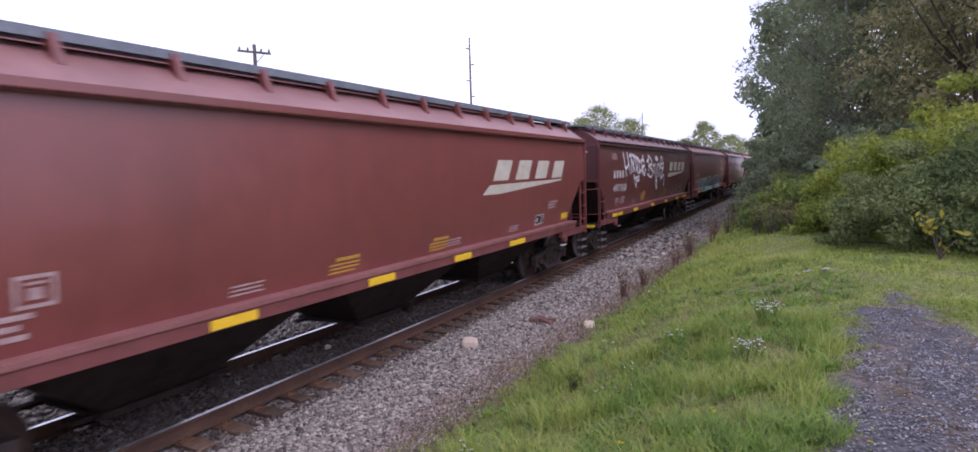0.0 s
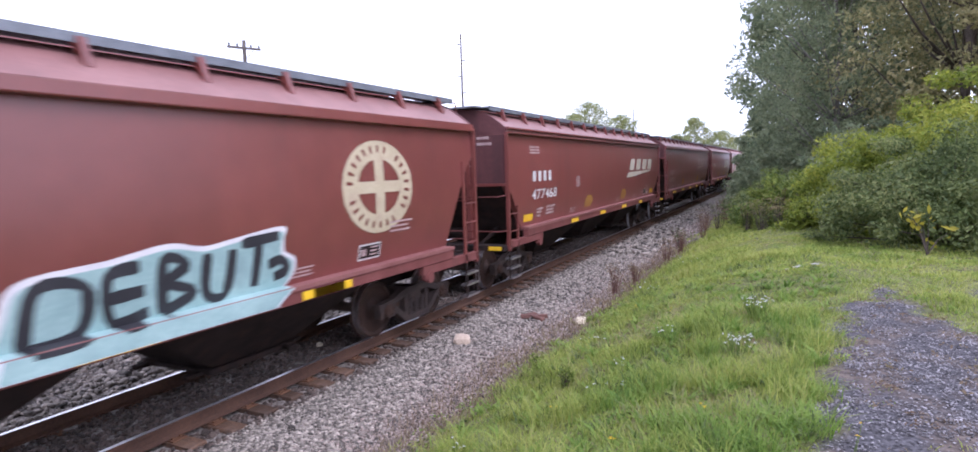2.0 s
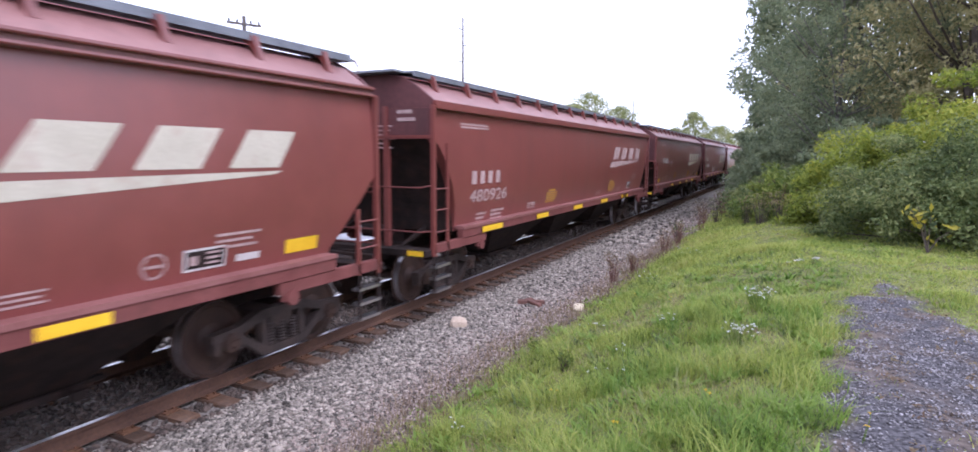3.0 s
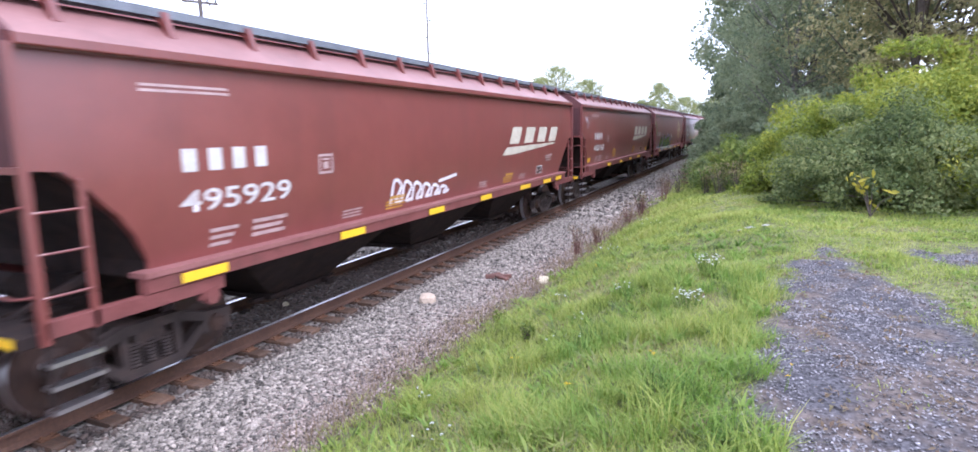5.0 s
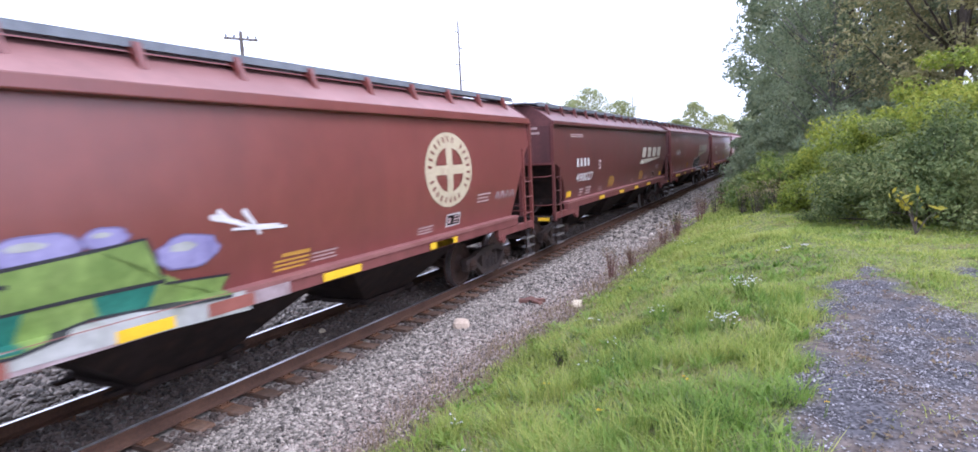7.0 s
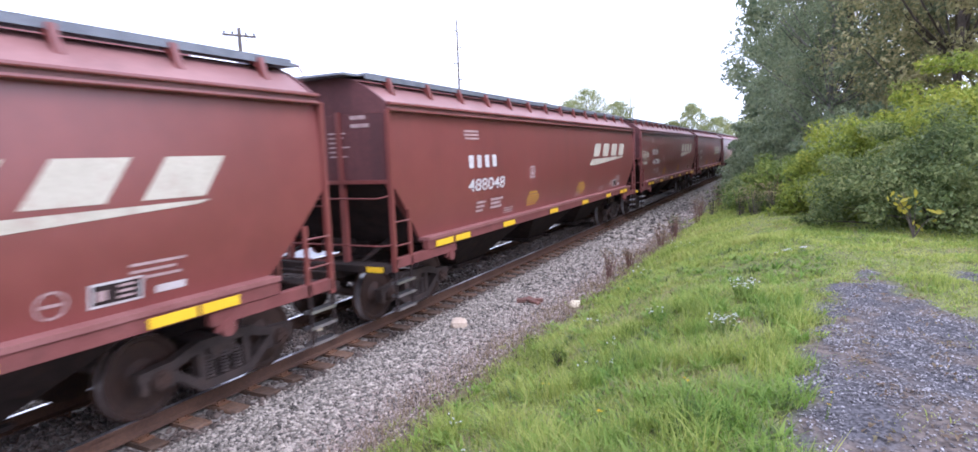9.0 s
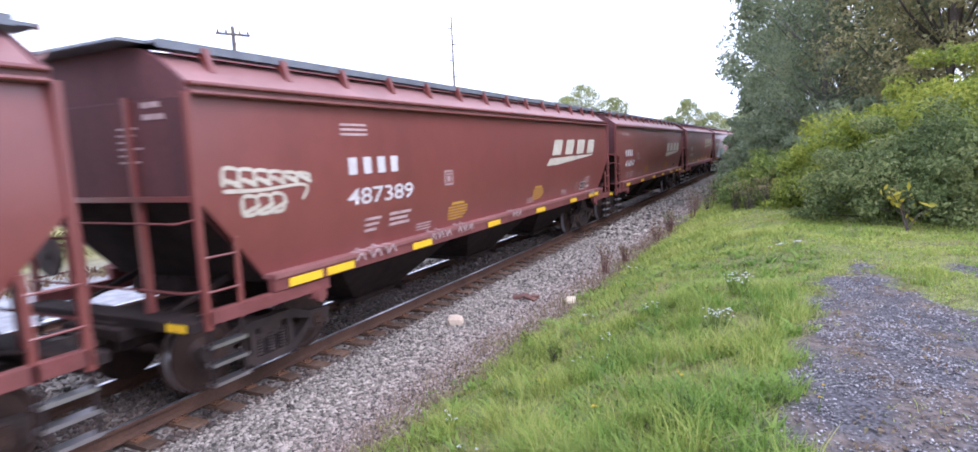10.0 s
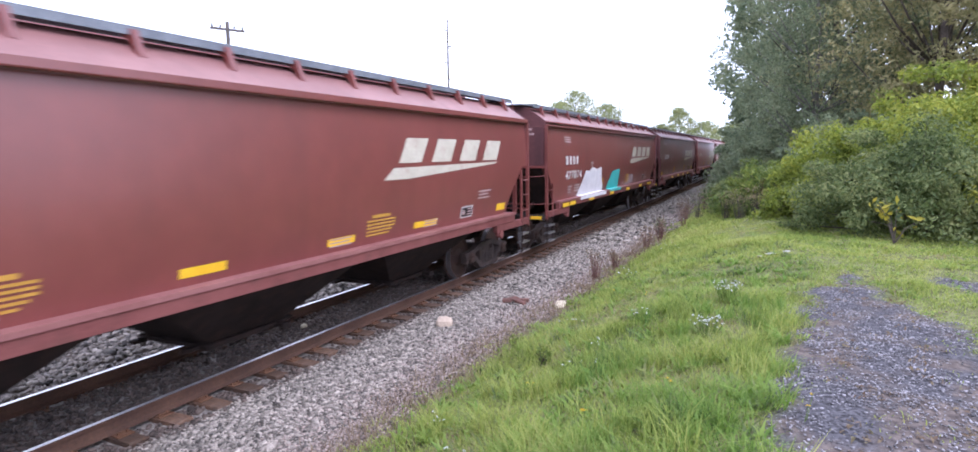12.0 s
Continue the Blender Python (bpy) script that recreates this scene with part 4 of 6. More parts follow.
    m.shapes("stencil_panel", [m.rect(u, 1.50, u + 0.52, 1.735)], M_WHITE, "white bordered stencil panel")
    m.shapes("stencil_panel_field", [m.rect(u + 0.03, 1.525, u + 0.49, 1.71)], M_DARK, "", lift=2)
    for a, z0, w, h in ((0.06, 1.56, 0.10, 0.10), (0.27, 1.555, 0.17, 0.025), (0.27, 1.61, 0.17, 0.025), (0.27, 1.665, 0.17, 0.025)):
        m.shapes("panel_entry", [m.rect(u + a, z0, u + a + w, z0 + h)], M_FADED, "", lift=3)
    m.lines("end_data_line", length - 2.75, 2.02 if kind != "straight" else 1.86, (0.62, 0.5, 0.56), 0.03, 0.07, M_FADED)
    if logo:
        block_logo(m, length - 6.25, logo_v, 4.6, 0.42, M_FADED if number == "480926" else M_CREAM)


# car by car from the head of what is seen: kind, paint, leading eave end at 0 s, number, label
ARCH, STEP, STRA, LONG = "arched", "stepped", "straight", "stepped_long"
TRAIN = [
    (STEP, M_PAINT, 0.32, "", "red-brown covered grain hopper car with cream block logo"),
    (STRA, M_PAINT_DARK, 18.32, "497368", "dark maroon hopper car with white scrawled graffiti"),
    (ARCH, M_PAINT, 36.40, "475464", "arched-end hopper car with pale teal graffiti pieces"),
    (STRA, M_PAINT, 55.70, "477468", "clean red-brown hopper car with sloping end sheets"),
    (ARCH, M_PAINT, 74.34, "480926", "red-brown arched-end hopper car with faded lettering"),
    (STEP, M_PAINT, 93.75, "", "red-brown covered hopper car, plain and dusty"),
    (LONG, M_PAINT, 111.95, "495929", "red-brown hopper car with a small white scrawl"),
    (STEP, M_PAINT, 130.30, "498168", "red-brown hopper car with a faint white tag high up"),
    (ARCH, M_PAINT, 148.24, "", "arched-end hopper car with green and purple graffiti"),
    (STEP, M_PAINT_DARK, 167.58, "498027", "dark maroon hopper car with stepped end openings"),
    (STRA, M_PAINT, 185.20, "", "red-brown hopper car with black and white graffiti letters"),
    (STRA, M_PAINT, 203.75, "488048", "red-brown hopper car with sloping ends and white number"),
    (STRA, M_PAINT, 222.05, "487389", "red-brown hopper car with pale cream scribbled tags"),
    (LONG, M_PAINT, 240.25, "496047", "red-brown hopper car, lightly stained, with block logo"),
    (STEP, M_PAINT, 258.87, "489566", "red-brown hopper car with two yellow end patches"),
    (STRA, M_PAINT, 276.90, "477874", "red-brown hopper car with white and teal painted patches"),
    (STEP, M_PAINT_DARK, 295.20, "", "dark maroon covered hopper car, plain"),
    (STEP, M_PAINT, 313.40, "", "red-brown covered hopper car with cream logo"),
    (STRA, M_PAINT, 331.60, "", "red-brown covered hopper car at the far end"),
    (STEP, M_PAINT, 350.00, "", "red-brown covered hopper car at the tail"),
]
# leading mark: along, mark height, number height; logo height
LETTERING = {0: (0.85, 2.40, 1.95, 2.60), 8: (1.56, 2.20, 1.80, 2.60), 1: (1.66, 2.44, 2.0, 2.60), 3: (1.45, 2.42, 2.0, 2.56), 4: (1.42, 2.14, 1.80, 2.60), 6: (1.55, 2.36, 1.93, 2.42), 7: (2.04, 2.32, 1.89, 2.42), 9: (2.0, 2.32, 1.89, 2.42), 11: (2.66, 2.52, 2.07, 2.62),
             12: (2.57, 2.52, 2.09, 2.62), 13: (1.62, 2.36, 1.94, 2.42), 14: (2.03, 2.26, 1.87, 2.66), 15: (1.75, 2.42, 2.0, 2.60)}
CARS = []
for kind, paint, y_lead, number, label in TRAIN:
    car = build_car(kind, paint)
    length = KINDS[kind][0]
    start = y_lead + length / 2
    car.matrix_basis = pose(TRACK, start, 0)
    tagged(car, label, "hopper car", "cars of the grain train")
    CARS.append((car, start))
    m = Marks(car, kind)
    mu, mv, nv, lv = LETTERING.get(len(CARS) - 1, (1.58, 2.12, 1.74, 2.6) if kind == ARCH else (2.0, 2.36, 1.94, 2.46))
    emblem_car = kind == ARCH and number != "480926"
    common_marks(m, len(CARS) - 1, kind, length, M_FADED if number == "480926" else M_CREAM if number == "475464" else M_WHITE, number, not emblem_car, mu, mv, nv, lv)
    if emblem_car:
        emblem(m, length - (3.0 if number else 3.85), 2.56)
    LOOKS[len(CARS) - 1] = m


# ---- spray paint on single cars ----
M_TEAL = material("pale_teal_spray", (0.24, 0.38, 0.37), (0.35, 0.50, 0.48), 0.6, 0, 2, 20, 0.0, 0.001, "", 0, ((0.18, 0.27, 0.28), 0.6, 3.0))
M_BLACK = material("black_spray", (0.018, 0.018, 0.022), (0.035, 0.034, 0.04), 0.6, 0, 2, 20, 0.0, 0.001)
M_SPRAY = material("white_spray", (0.60, 0.58, 0.60), (0.74, 0.72, 0.73), 0.6, 0, 4, 30, 0.0, 0.001)
M_GREEN = material("lime_spray", (0.13, 0.205, 0.045), (0.235, 0.335, 0.085), 0.6, 0, 2, 9, 0.0, 0.001, "", 0, ((0.09, 0.12, 0.035), 0.6, 2.6))
M_RUSTSPRAY = material("brick_red_sill_paint", (0.22, 0.07, 0.05), (0.30, 0.10, 0.075), 0.6, 0, 2, 20, 0.0, 0.001)
M_DPURPLE = material("deep_violet_spray", (0.13, 0.11, 0.22), (0.18, 0.15, 0.28), 0.6, 0, 2, 20, 0.0, 0.001)
M_DGREEN = material("bottle_green_spray", (0.01, 0.11, 0.08), (0.03, 0.20, 0.14), 0.6, 0, 2, 20, 0.0, 0.001)
M_FADE = material("thin_white_spray", (0.27, 0.27, 0.25), (0.44, 0.44, 0.42), 0.6, 0, 2, 9, 0.0, 0.001, "", 0, ((0.17, 0.19, 0.12), 0.5, 3.0))
M_PURPLE = material("lilac_spray", (0.20, 0.18, 0.36), (0.33, 0.30, 0.50), 0.6, 0, 2, 9, 0.0, 0.001, "", 0, ((0.13, 0.11, 0.24), 0.5, 3.0))
M_TURQ = material("turquoise_spray", (0.05, 0.38, 0.36), (0.08, 0.48, 0.45), 0.6, 0, 2, 20, 0.0, 0.001)
M_GREYSPRAY = material("thin_grey_spray", (0.24, 0.17, 0.17), (0.40, 0.32, 0.33), 0.7, 0, 4, 12, 0.0, 0.001)


def blob(u, v, ru, rv, n=18, wob=0.08, seed=0):
    return [(u + ru * math.cos(2 * math.pi * i / n) * (1 + wob * math.sin(3 * i + seed)), v + rv * math.sin(2 * math.pi * i / n) * (1 + wob * math.cos(2 * i + seed))) for i in range(n)]


def strokes(m, lines, w, n=5):
    return [q for pts in lines for q in m.ribbon(m.curve(pts, n), w)]


def paint_car(i):
    m = LOOKS[i]
    full = 2 * m.e
    if i == 1:       # white scrawl in two words
        word = [[(3.02, 3.36), (3.10, 3.0), (3.18, 2.72), (3.30, 2.50)], [(3.12, 2.86), (3.35, 2.78), (3.62, 2.92)], [(3.55, 3.38), (3.66, 2.95), (3.86, 2.56)], [(3.78, 3.22), (4.2, 3.26), (4.9, 3.16), (5.5, 3.02)],
                [(4.05, 3.34), (4.05, 2.9), (4.02, 2.6)], [(4.10, 3.1), (4.35, 2.9), (4.55, 2.62)], [(4.55, 3.34), (4.42, 2.95), (4.2, 2.62)], [(4.72, 2.72), (5.0, 2.85), (4.82, 3.25), (4.75, 2.8), (5.1, 2.56)],
                [(5.15, 3.24), (5.3, 2.85), (5.22, 2.6), (5.6, 2.72)], [(5.62, 3.16), (5.7, 2.8), (5.78, 2.5)], [(5.7, 3.06), (6.05, 3.10), (6.1, 2.85), (5.78, 2.82), (6.05, 2.5), (6.3, 2.75)], [(5.92, 3.28), (6.0, 3.1)],
                [(4.42, 2.56), (4.5, 2.38), (5.1, 2.46), (5.15, 2.32), (4.75, 2.3), (4.78, 2.05)]]
        for stroke in word:
            m.shapes("white_scrawl", strokes(m, [stroke], 0.105), M_SPRAY, "white spray-painted scrawl")
        word = [[(6.92, 2.94), (7.2, 3.02), (7.3, 3.2), (7.2, 2.8), (7.22, 2.4)], [(7.3, 3.18), (7.75, 3.0), (7.7, 2.86), (7.3, 2.80), (7.85, 2.6), (7.6, 2.4), (6.95, 2.52)], [(7.9, 2.85), (7.98, 2.55)], [(8.0, 2.8), (8.2, 2.86)],
                [(8.25, 2.88), (8.25, 2.5), (8.45, 2.28), (8.6, 2.5), (8.45, 2.9)], [(8.75, 2.86), (8.85, 2.36)], [(8.8, 2.8), (9.1, 2.85), (9.15, 2.38)], [(8.45, 3.12), (8.75, 3.12), (8.9, 3.02), (8.5, 3.04), (8.45, 3.12)],
                [(9.25, 2.78), (9.62, 3.16), (9.9, 2.72), (9.2, 2.76), (9.95, 2.9), (9.3, 2.3), (9.9, 2.45), (9.98, 2.02)], [(8.3, 2.2), (8.6, 2.26), (8.75, 1.95), (8.4, 2.15)]]
        word = [[(6.55 + (u - 6.92) * 1.12, 3.02 + (v - 2.94) * 1.16) for u, v in stroke] for stroke in word]
        for stroke in word:
            m.shapes("white_scrawl", strokes(m, [stroke], 0.105), M_SPRAY, "white spray-painted scrawl")
        m.shapes("paint_runs", [m.rect(a, b, a + 0.03, b + 0.34) for a, b in ((3.25, 2.28), (4.3, 2.3), (5.72, 2.2), (7.5, 2.06), (9.1, 2.1))], M_GREYSPRAY, "", 2)
    if i == 2:       # two pale teal pieces with dark outlines
        base = m.curve([(3.10, 1.20), (3.35, 1.5), (3.45, 1.98), (4.4, 2.02), (4.6, 1.92), (5.1, 2.06), (5.6, 2.0), (6.1, 2.05), (6.5, 1.95), (6.85, 2.13), (7.2, 2.0), (7.5, 2.12), (7.95, 2.08), (8.25, 1.85), (8.3, 1.5), (8.35, 1.24)])
        m.shapes("teal_piece", [base], M_SPRAY, "pale teal graffiti piece", 24)
        inner = [(3.18 + (u - 3.10) * 0.975, 1.205 + (v - 1.2) * 0.93) for u, v in base]
        m.shapes("teal_fill", [inner], M_TEAL, "", 25)
        dark = [[(3.6, 1.86), (4.45, 1.9), (3.7, 1.36), (4.6, 1.42), (4.65, 1.6)], [(3.6, 1.86), (3.6, 1.7), (4.0, 1.72), (3.45, 1.3)], [(5.4, 1.9), (4.95, 1.86), (4.85, 1.5), (5.45, 1.44), (5.5, 1.6), (5.1, 1.66)],
                [(5.7, 1.36), (5.9, 1.86), (6.2, 1.88), (6.4, 1.4)], [(5.85, 1.58), (6.25, 1.6)], [(7.0, 1.98), (6.6, 1.84), (7.0, 1.6), (6.75, 1.38)], [(6.95, 1.4), (7.1, 1.94), (7.5, 1.9), (7.3, 1.7), (7.6, 1.42)], [(8.1, 1.95), (7.75, 1.9), (7.65, 1.5), (8.2, 1.42), (8.2, 1.62)]]
        for stroke in dark:
            m.shapes("dark_outline", strokes(m, [stroke], 0.10), M_BLACK, "dark grey outline", 26)
        base = m.curve([(9.55, 1.22), (9.7, 1.6), (9.85, 1.98), (10.6, 2.06), (11.2, 2.14), (11.6, 2.06), (12.0, 2.1), (12.75, 2.16), (12.7, 1.9), (12.95, 1.74), (12.9, 1.5), (12.6, 1.3), (12.5, 1.22)])
        m.shapes("teal_piece", [base], M_SPRAY, "pale teal graffiti piece", 24)
        m.shapes("teal_fill", [[(9.62 + (u - 9.55) * 0.965, 1.225 + (v - 1.22) * 0.93) for u, v in base]], M_TEAL, "", 25)
        dark = [[(9.9, 1.4), (10.0, 1.9), (10.4, 1.85), (10.35, 1.45), (9.9, 1.4)], [(10.9, 1.96), (10.6, 1.9), (10.65, 1.46), (11.0, 1.5)], [(10.62, 1.7), (10.95, 1.72)], [(11.15, 1.45), (11.15, 1.98), (11.4, 1.9), (11.2, 1.75), (11.5, 1.6), (11.15, 1.45)],
                [(11.65, 1.98), (11.65, 1.55), (11.9, 1.5), (11.98, 1.98)], [(12.1, 2.02), (12.65, 2.06)], [(12.35, 2.02), (12.3, 1.5)], [(12.5, 1.72), (12.7, 1.76), (12.8, 1.62), (12.6, 1.56)]]
        for stroke in dark:
            m.shapes("dark_outline", strokes(m, [stroke], 0.115), M_BLACK, "dark grey outline", 26)
    if i == 6:       # small white scrawl of loops
        u = full - 11.25
        for k in range(6):
            a, h = u + 0.36 * k, 0.42 - 0.05 * k
            m.shapes("scrawl_loop", strokes(m, [[(a, 1.52), (a + 0.06, 1.52 + h), (a + 0.30, 1.50 + h * 0.8), (a + 0.16, 1.56), (a + 0.40, 1.58)]], 0.07), M_SPRAY, "small white spray loop")
        m.shapes("scrawl_stroke", strokes(m, [[(u + 1.7, 1.80), (u + 2.5, 1.88)]], 0.06), M_SPRAY, "white spray stroke")
    if i == 7:       # faint tag high on the side
        m.shapes("faint_tag", strokes(m, [[(0.55, 3.25), (0.95, 3.05), (1.25, 3.0)], [(0.85, 2.75), (1.0, 3.1), (1.1, 2.85)], [(0.6, 3.05), (1.1, 3.2)]], 0.05), M_GREYSPRAY, "faint white tag")
    if i == 8:       # lime letters stepping down and a green and lilac piece
        gl = []
        for u, v, rows in ((0.08, 3.02, "T"), (0.28, 2.79, "E"), (0.46, 2.53, "I"), (0.86, 2.24, "H"), (0.64, 2.95, "G"), (0.97, 2.66, "R"), (1.28, 2.42, "K")):
            w, h = 0.28, 0.235
            letter = {"T": [m.rect(u, v + h - 0.06, u + w, v + h), m.rect(u + 0.11, v, u + 0.18, v + h)], "E": [m.rect(u, v, u + 0.07, v + h)] + [m.rect(u, v + k * 0.085, u + w, v + k * 0.085 + 0.05) for k in range(3)],
                   "I": [m.rect(u, v, u + w, v + 0.05), m.rect(u, v + h - 0.05, u + w, v + h), m.rect(u + 0.11, v, u + 0.18, v + h)], "H": [m.rect(u, v, u + 0.07, v + h), m.rect(u + 0.22, v - 0.06, u + 0.29, v + h), m.rect(u, v + 0.08, u + w, v + 0.14)],
                   "G": [m.rect(u, v, u + 0.07, v + h), m.rect(u, v + h - 0.05, u + w, v + h), m.rect(u, v, u + w, v + 0.05), m.rect(u + 0.17, v + 0.07, u + w, v + 0.12), m.rect(u + 0.24, v, u + w, v + 0.12)],
                   "R": [m.rect(u, v, u + 0.07, v + h), m.rect(u, v + h - 0.05, u + w, v + h), m.rect(u, v + 0.08, u + w, v + 0.13), m.rect(u + 0.22, v + 0.1, u + w, v + h)],
                   "K": [m.rect(u, v, u + 0.07, v + h), m.rect(u + 0.06, v + 0.08, u + 0.16, v + 0.14), m.rect(u + 0.12, v + 0.12, u + 0.2, v + h, 0.1)]}[rows]
            gl += letter
            m.shapes("lime_letter", letter, M_GREEN, "lime green painted letter", 2)
        m.shapes("lime_shading", [[(a + 0.03, b - 0.03) for a, b in q] for q in gl], M_DGREEN)
        m.shapes("sill_white", [m.rect(1.9, 1.195, 9.6, 1.35)], M_GREYSPRAY, "grey-white paint over the sill", 21)
        for u in (3.3, 5.9, 8.4):
            m.shapes("sill_band", [m.rect(u, 1.20, u + 0.62, 1.345)], M_RUSTSPRAY, "red-brown band left unpainted", 26)
        for u in (4.7, 7.4):
            m.shapes("reflective_tape", [m.rect(u, 1.21, u + 0.6, 1.33)], M_YELLOW, "yellow reflective tape", 27)
        m.shapes("pale_fade", [[(2.82, 1.34), (3.3, 1.41), (4.15, 1.47), (5.39, 1.41), (7.3, 1.43), (8.9, 1.39), (8.97, 1.15), (7.43, 1.22), (4.67, 1.29), (3.57, 1.25), (2.87, 1.22)]], M_FADE, "grey-white paint fading over the sill", 24)
        for u, v, ru, rv in ((4.05, 2.05, 0.17, 0.11), (4.27, 1.74, 0.25, 0.13), (3.88, 1.61, 0.16, 0.15), (5.45, 2.02, 0.3, 0.14), (5.85, 2.07, 0.16, 0.1), (6.87, 2.16, 0.36, 0.13), (7.46, 2.19, 0.2, 0.09), (8.32, 1.93, 0.36, 0.17), (2.42, 1.5, 0.14, 0.1), (2.63, 1.29, 0.18, 0.08), (2.39, 1.76, 0.05, 0.12), (5.97, 1.5, 0.14, 0.12), (3.92, 2.34, 0.06, 0.05), (5.54, 2.27, 0.06, 0.05)):
            puff = blob(u, v, ru, rv, 18, 0.07, u)
            m.shapes("violet_edge", [blob(u, v, ru + 0.025, rv + 0.02, 18, 0.07, u)], M_DPURPLE, "", 25)
            m.shapes("lilac_puff", [puff], M_PURPLE, "lilac spray cloud", 26)
            m.shapes("pale_gloss", [blob(u - 0.2 * ru, v + 0.35 * rv, ru * 0.45, rv * 0.3, 10, 0.1, u)], M_FADE, "", 27)
        for poly in ([(2.96, 2.02), (3.21, 2.18), (3.46, 1.96), (4.04, 2), (3.62, 1.73), (3.84, 1.59), (3.3, 1.45), (3.04, 1.52), (2.6, 1.52), (2.64, 1.64), (3.06, 1.76)], [(4.54, 2.19), (4.68, 2.24), (5.06, 2.16), (5.18, 1.89), (5.44, 1.92), (6.14, 1.98), (5.39, 1.43), (4.16, 1.51), (4.25, 1.6), (4.7, 1.62), (4.59, 1.87)], [(6.17, 1.98), (6.4, 2.03), (7.37, 2.09), (7.84, 2.13), (8.04, 1.64), (8.83, 1.58), (8.71, 1.37), (7.3, 1.46), (6.58, 1.35), (5.84, 1.39), (5.43, 1.42)]):
            m.shapes("green_letter", [poly], M_GREEN, "lime green angular letter", 28)
            m.shapes("dark_edge", m.ribbon(poly + poly[:1], 0.03), M_BLACK, "black outline of the letter", 29)
        for poly in ([(3.34, 2.14), (4.05, 2.02), (3.57, 1.94)], [(3.55, 1.79), (4.03, 1.88), (3.98, 1.76), (3.62, 1.7)], [(2.62, 1.48), (3.03, 1.45), (2.82, 1.34), (2.58, 1.39)], [(2.92, 1.62), (3.21, 1.61), (3.31, 1.5), (3, 1.47)], [(6.42, 1.68), (6.75, 1.68), (6.65, 1.37), (6.26, 1.39)], [(7.32, 1.65), (7.96, 1.68), (7.85, 1.43), (7.38, 1.46)], [(5.26, 1.73), (5.65, 1.74), (5.45, 1.48), (5.14, 1.56)]):
            m.shapes("teal_shade", [poly], M_DGREEN, "bottle green shading", 29)
        for line in ([(2.96, 2.02), (3.21, 2.18), (3.46, 1.96), (4.04, 2)], [(2.64, 1.64), (3.06, 1.76), (2.96, 2.02)], [(3.3, 1.45), (3.84, 1.59), (3.62, 1.73)], [(4.25, 1.6), (4.7, 1.62), (4.59, 1.87), (4.54, 2.19)], [(4.25, 1.55), (4.99, 1.52), (6.09, 1.52)], [(5.53, 1.69), (6.14, 1.98), (6.64, 1.9)], [(6.49, 1.67), (7.33, 1.68), (8.04, 1.67)], [(2.71, 1.49), (3.22, 1.63), (3.55, 1.79)]):
            m.shapes("dark_stroke", m.ribbon(line, 0.035), M_BLACK, "black outline stroke", 30)
        for line in ([(3.66, 2.25), (3.95, 2.27)], [(3.75, 2.37), (3.84, 2.2)], [(6.18, 2.31), (6.53, 2.34)], [(6.31, 2.42), (6.39, 2.25)], [(8.88, 2.09), (9.7, 2.03)], [(9.09, 2.28), (9.29, 1.98)]):
            m.shapes("pale_spark", m.ribbon(line, 0.035), M_SPRAY, "small white sprayed spark", 25)
        u = full - 9.1
        m.shapes("white_bird", strokes(m, [[(u, 2.26), (u + 0.3, 2.18), (u + 0.6, 2.08), (u + 1.0, 2.05)], [(u + 0.45, 2.3), (u + 0.62, 2.1)], [(u + 0.1, 2.32), (u + 0.25, 2.2)]], 0.06), M_SPRAY, "white bird-like mark")
        m.shapes("white_tag", strokes(m, [[(full - 1.9 + k * 0.26, 1.86), (full - 1.8 + k * 0.26, 2.0), (full - 1.72 + k * 0.26, 1.84)] for k in range(4)], 0.05), M_GREYSPRAY, "small white tag")
    if i == 10:      # black bubble letters with a white edge
        u = full - 8.25
        black, white, holes = [], [], []
        for du, v, ru, rv in ((0.38, 1.64, 0.42, 0.36), (0.95, 1.64, 0.34, 0.36), (1.35, 1.62, 0.32, 0.34), (1.72, 1.66, 0.36, 0.40), (2.35, 1.70, 0.44, 0.46)):
            black.append(blob(u + du, v, ru, rv, 22, 0.05, du * 9))
            white.append(blob(u + du, v, ru + 0.07, rv + 0.06, 22, 0.05, du * 9))
        m.shapes("white_edge", white, M_SPRAY, "white graffiti outline", 24)
        for b in black:
            m.shapes("black_letter", [b], M_BLACK, "black bubble letter", 25)
        holes += [blob(u + 2.35, 1.74, 0.10, 0.12, 14, 0.1), blob(u + 1.70, 1.78, 0.09, 0.06, 12, 0.1), blob(u + 1.72, 1.60, 0.09, 0.06, 12, 0.1)]
        holes += strokes(m, [[(u + 1.12, 2.0), (u + 1.16, 1.62)], [(u + 1.02, 1.3), (u + 0.9, 1.55), (u + 1.05, 1.75)], [(u + 0.64, 1.98), (u + 0.68, 1.7)], [(u + 0.66, 1.25), (u + 0.66, 1.45)], [(u + 1.5, 1.28), (u + 1.46, 1.5)], [(u + 2.0, 1.3), (u + 1.95, 1.6), (u + 2.02, 1.95)]], 0.06)
        m.shapes("white_accents", holes, M_SPRAY, "", 26)
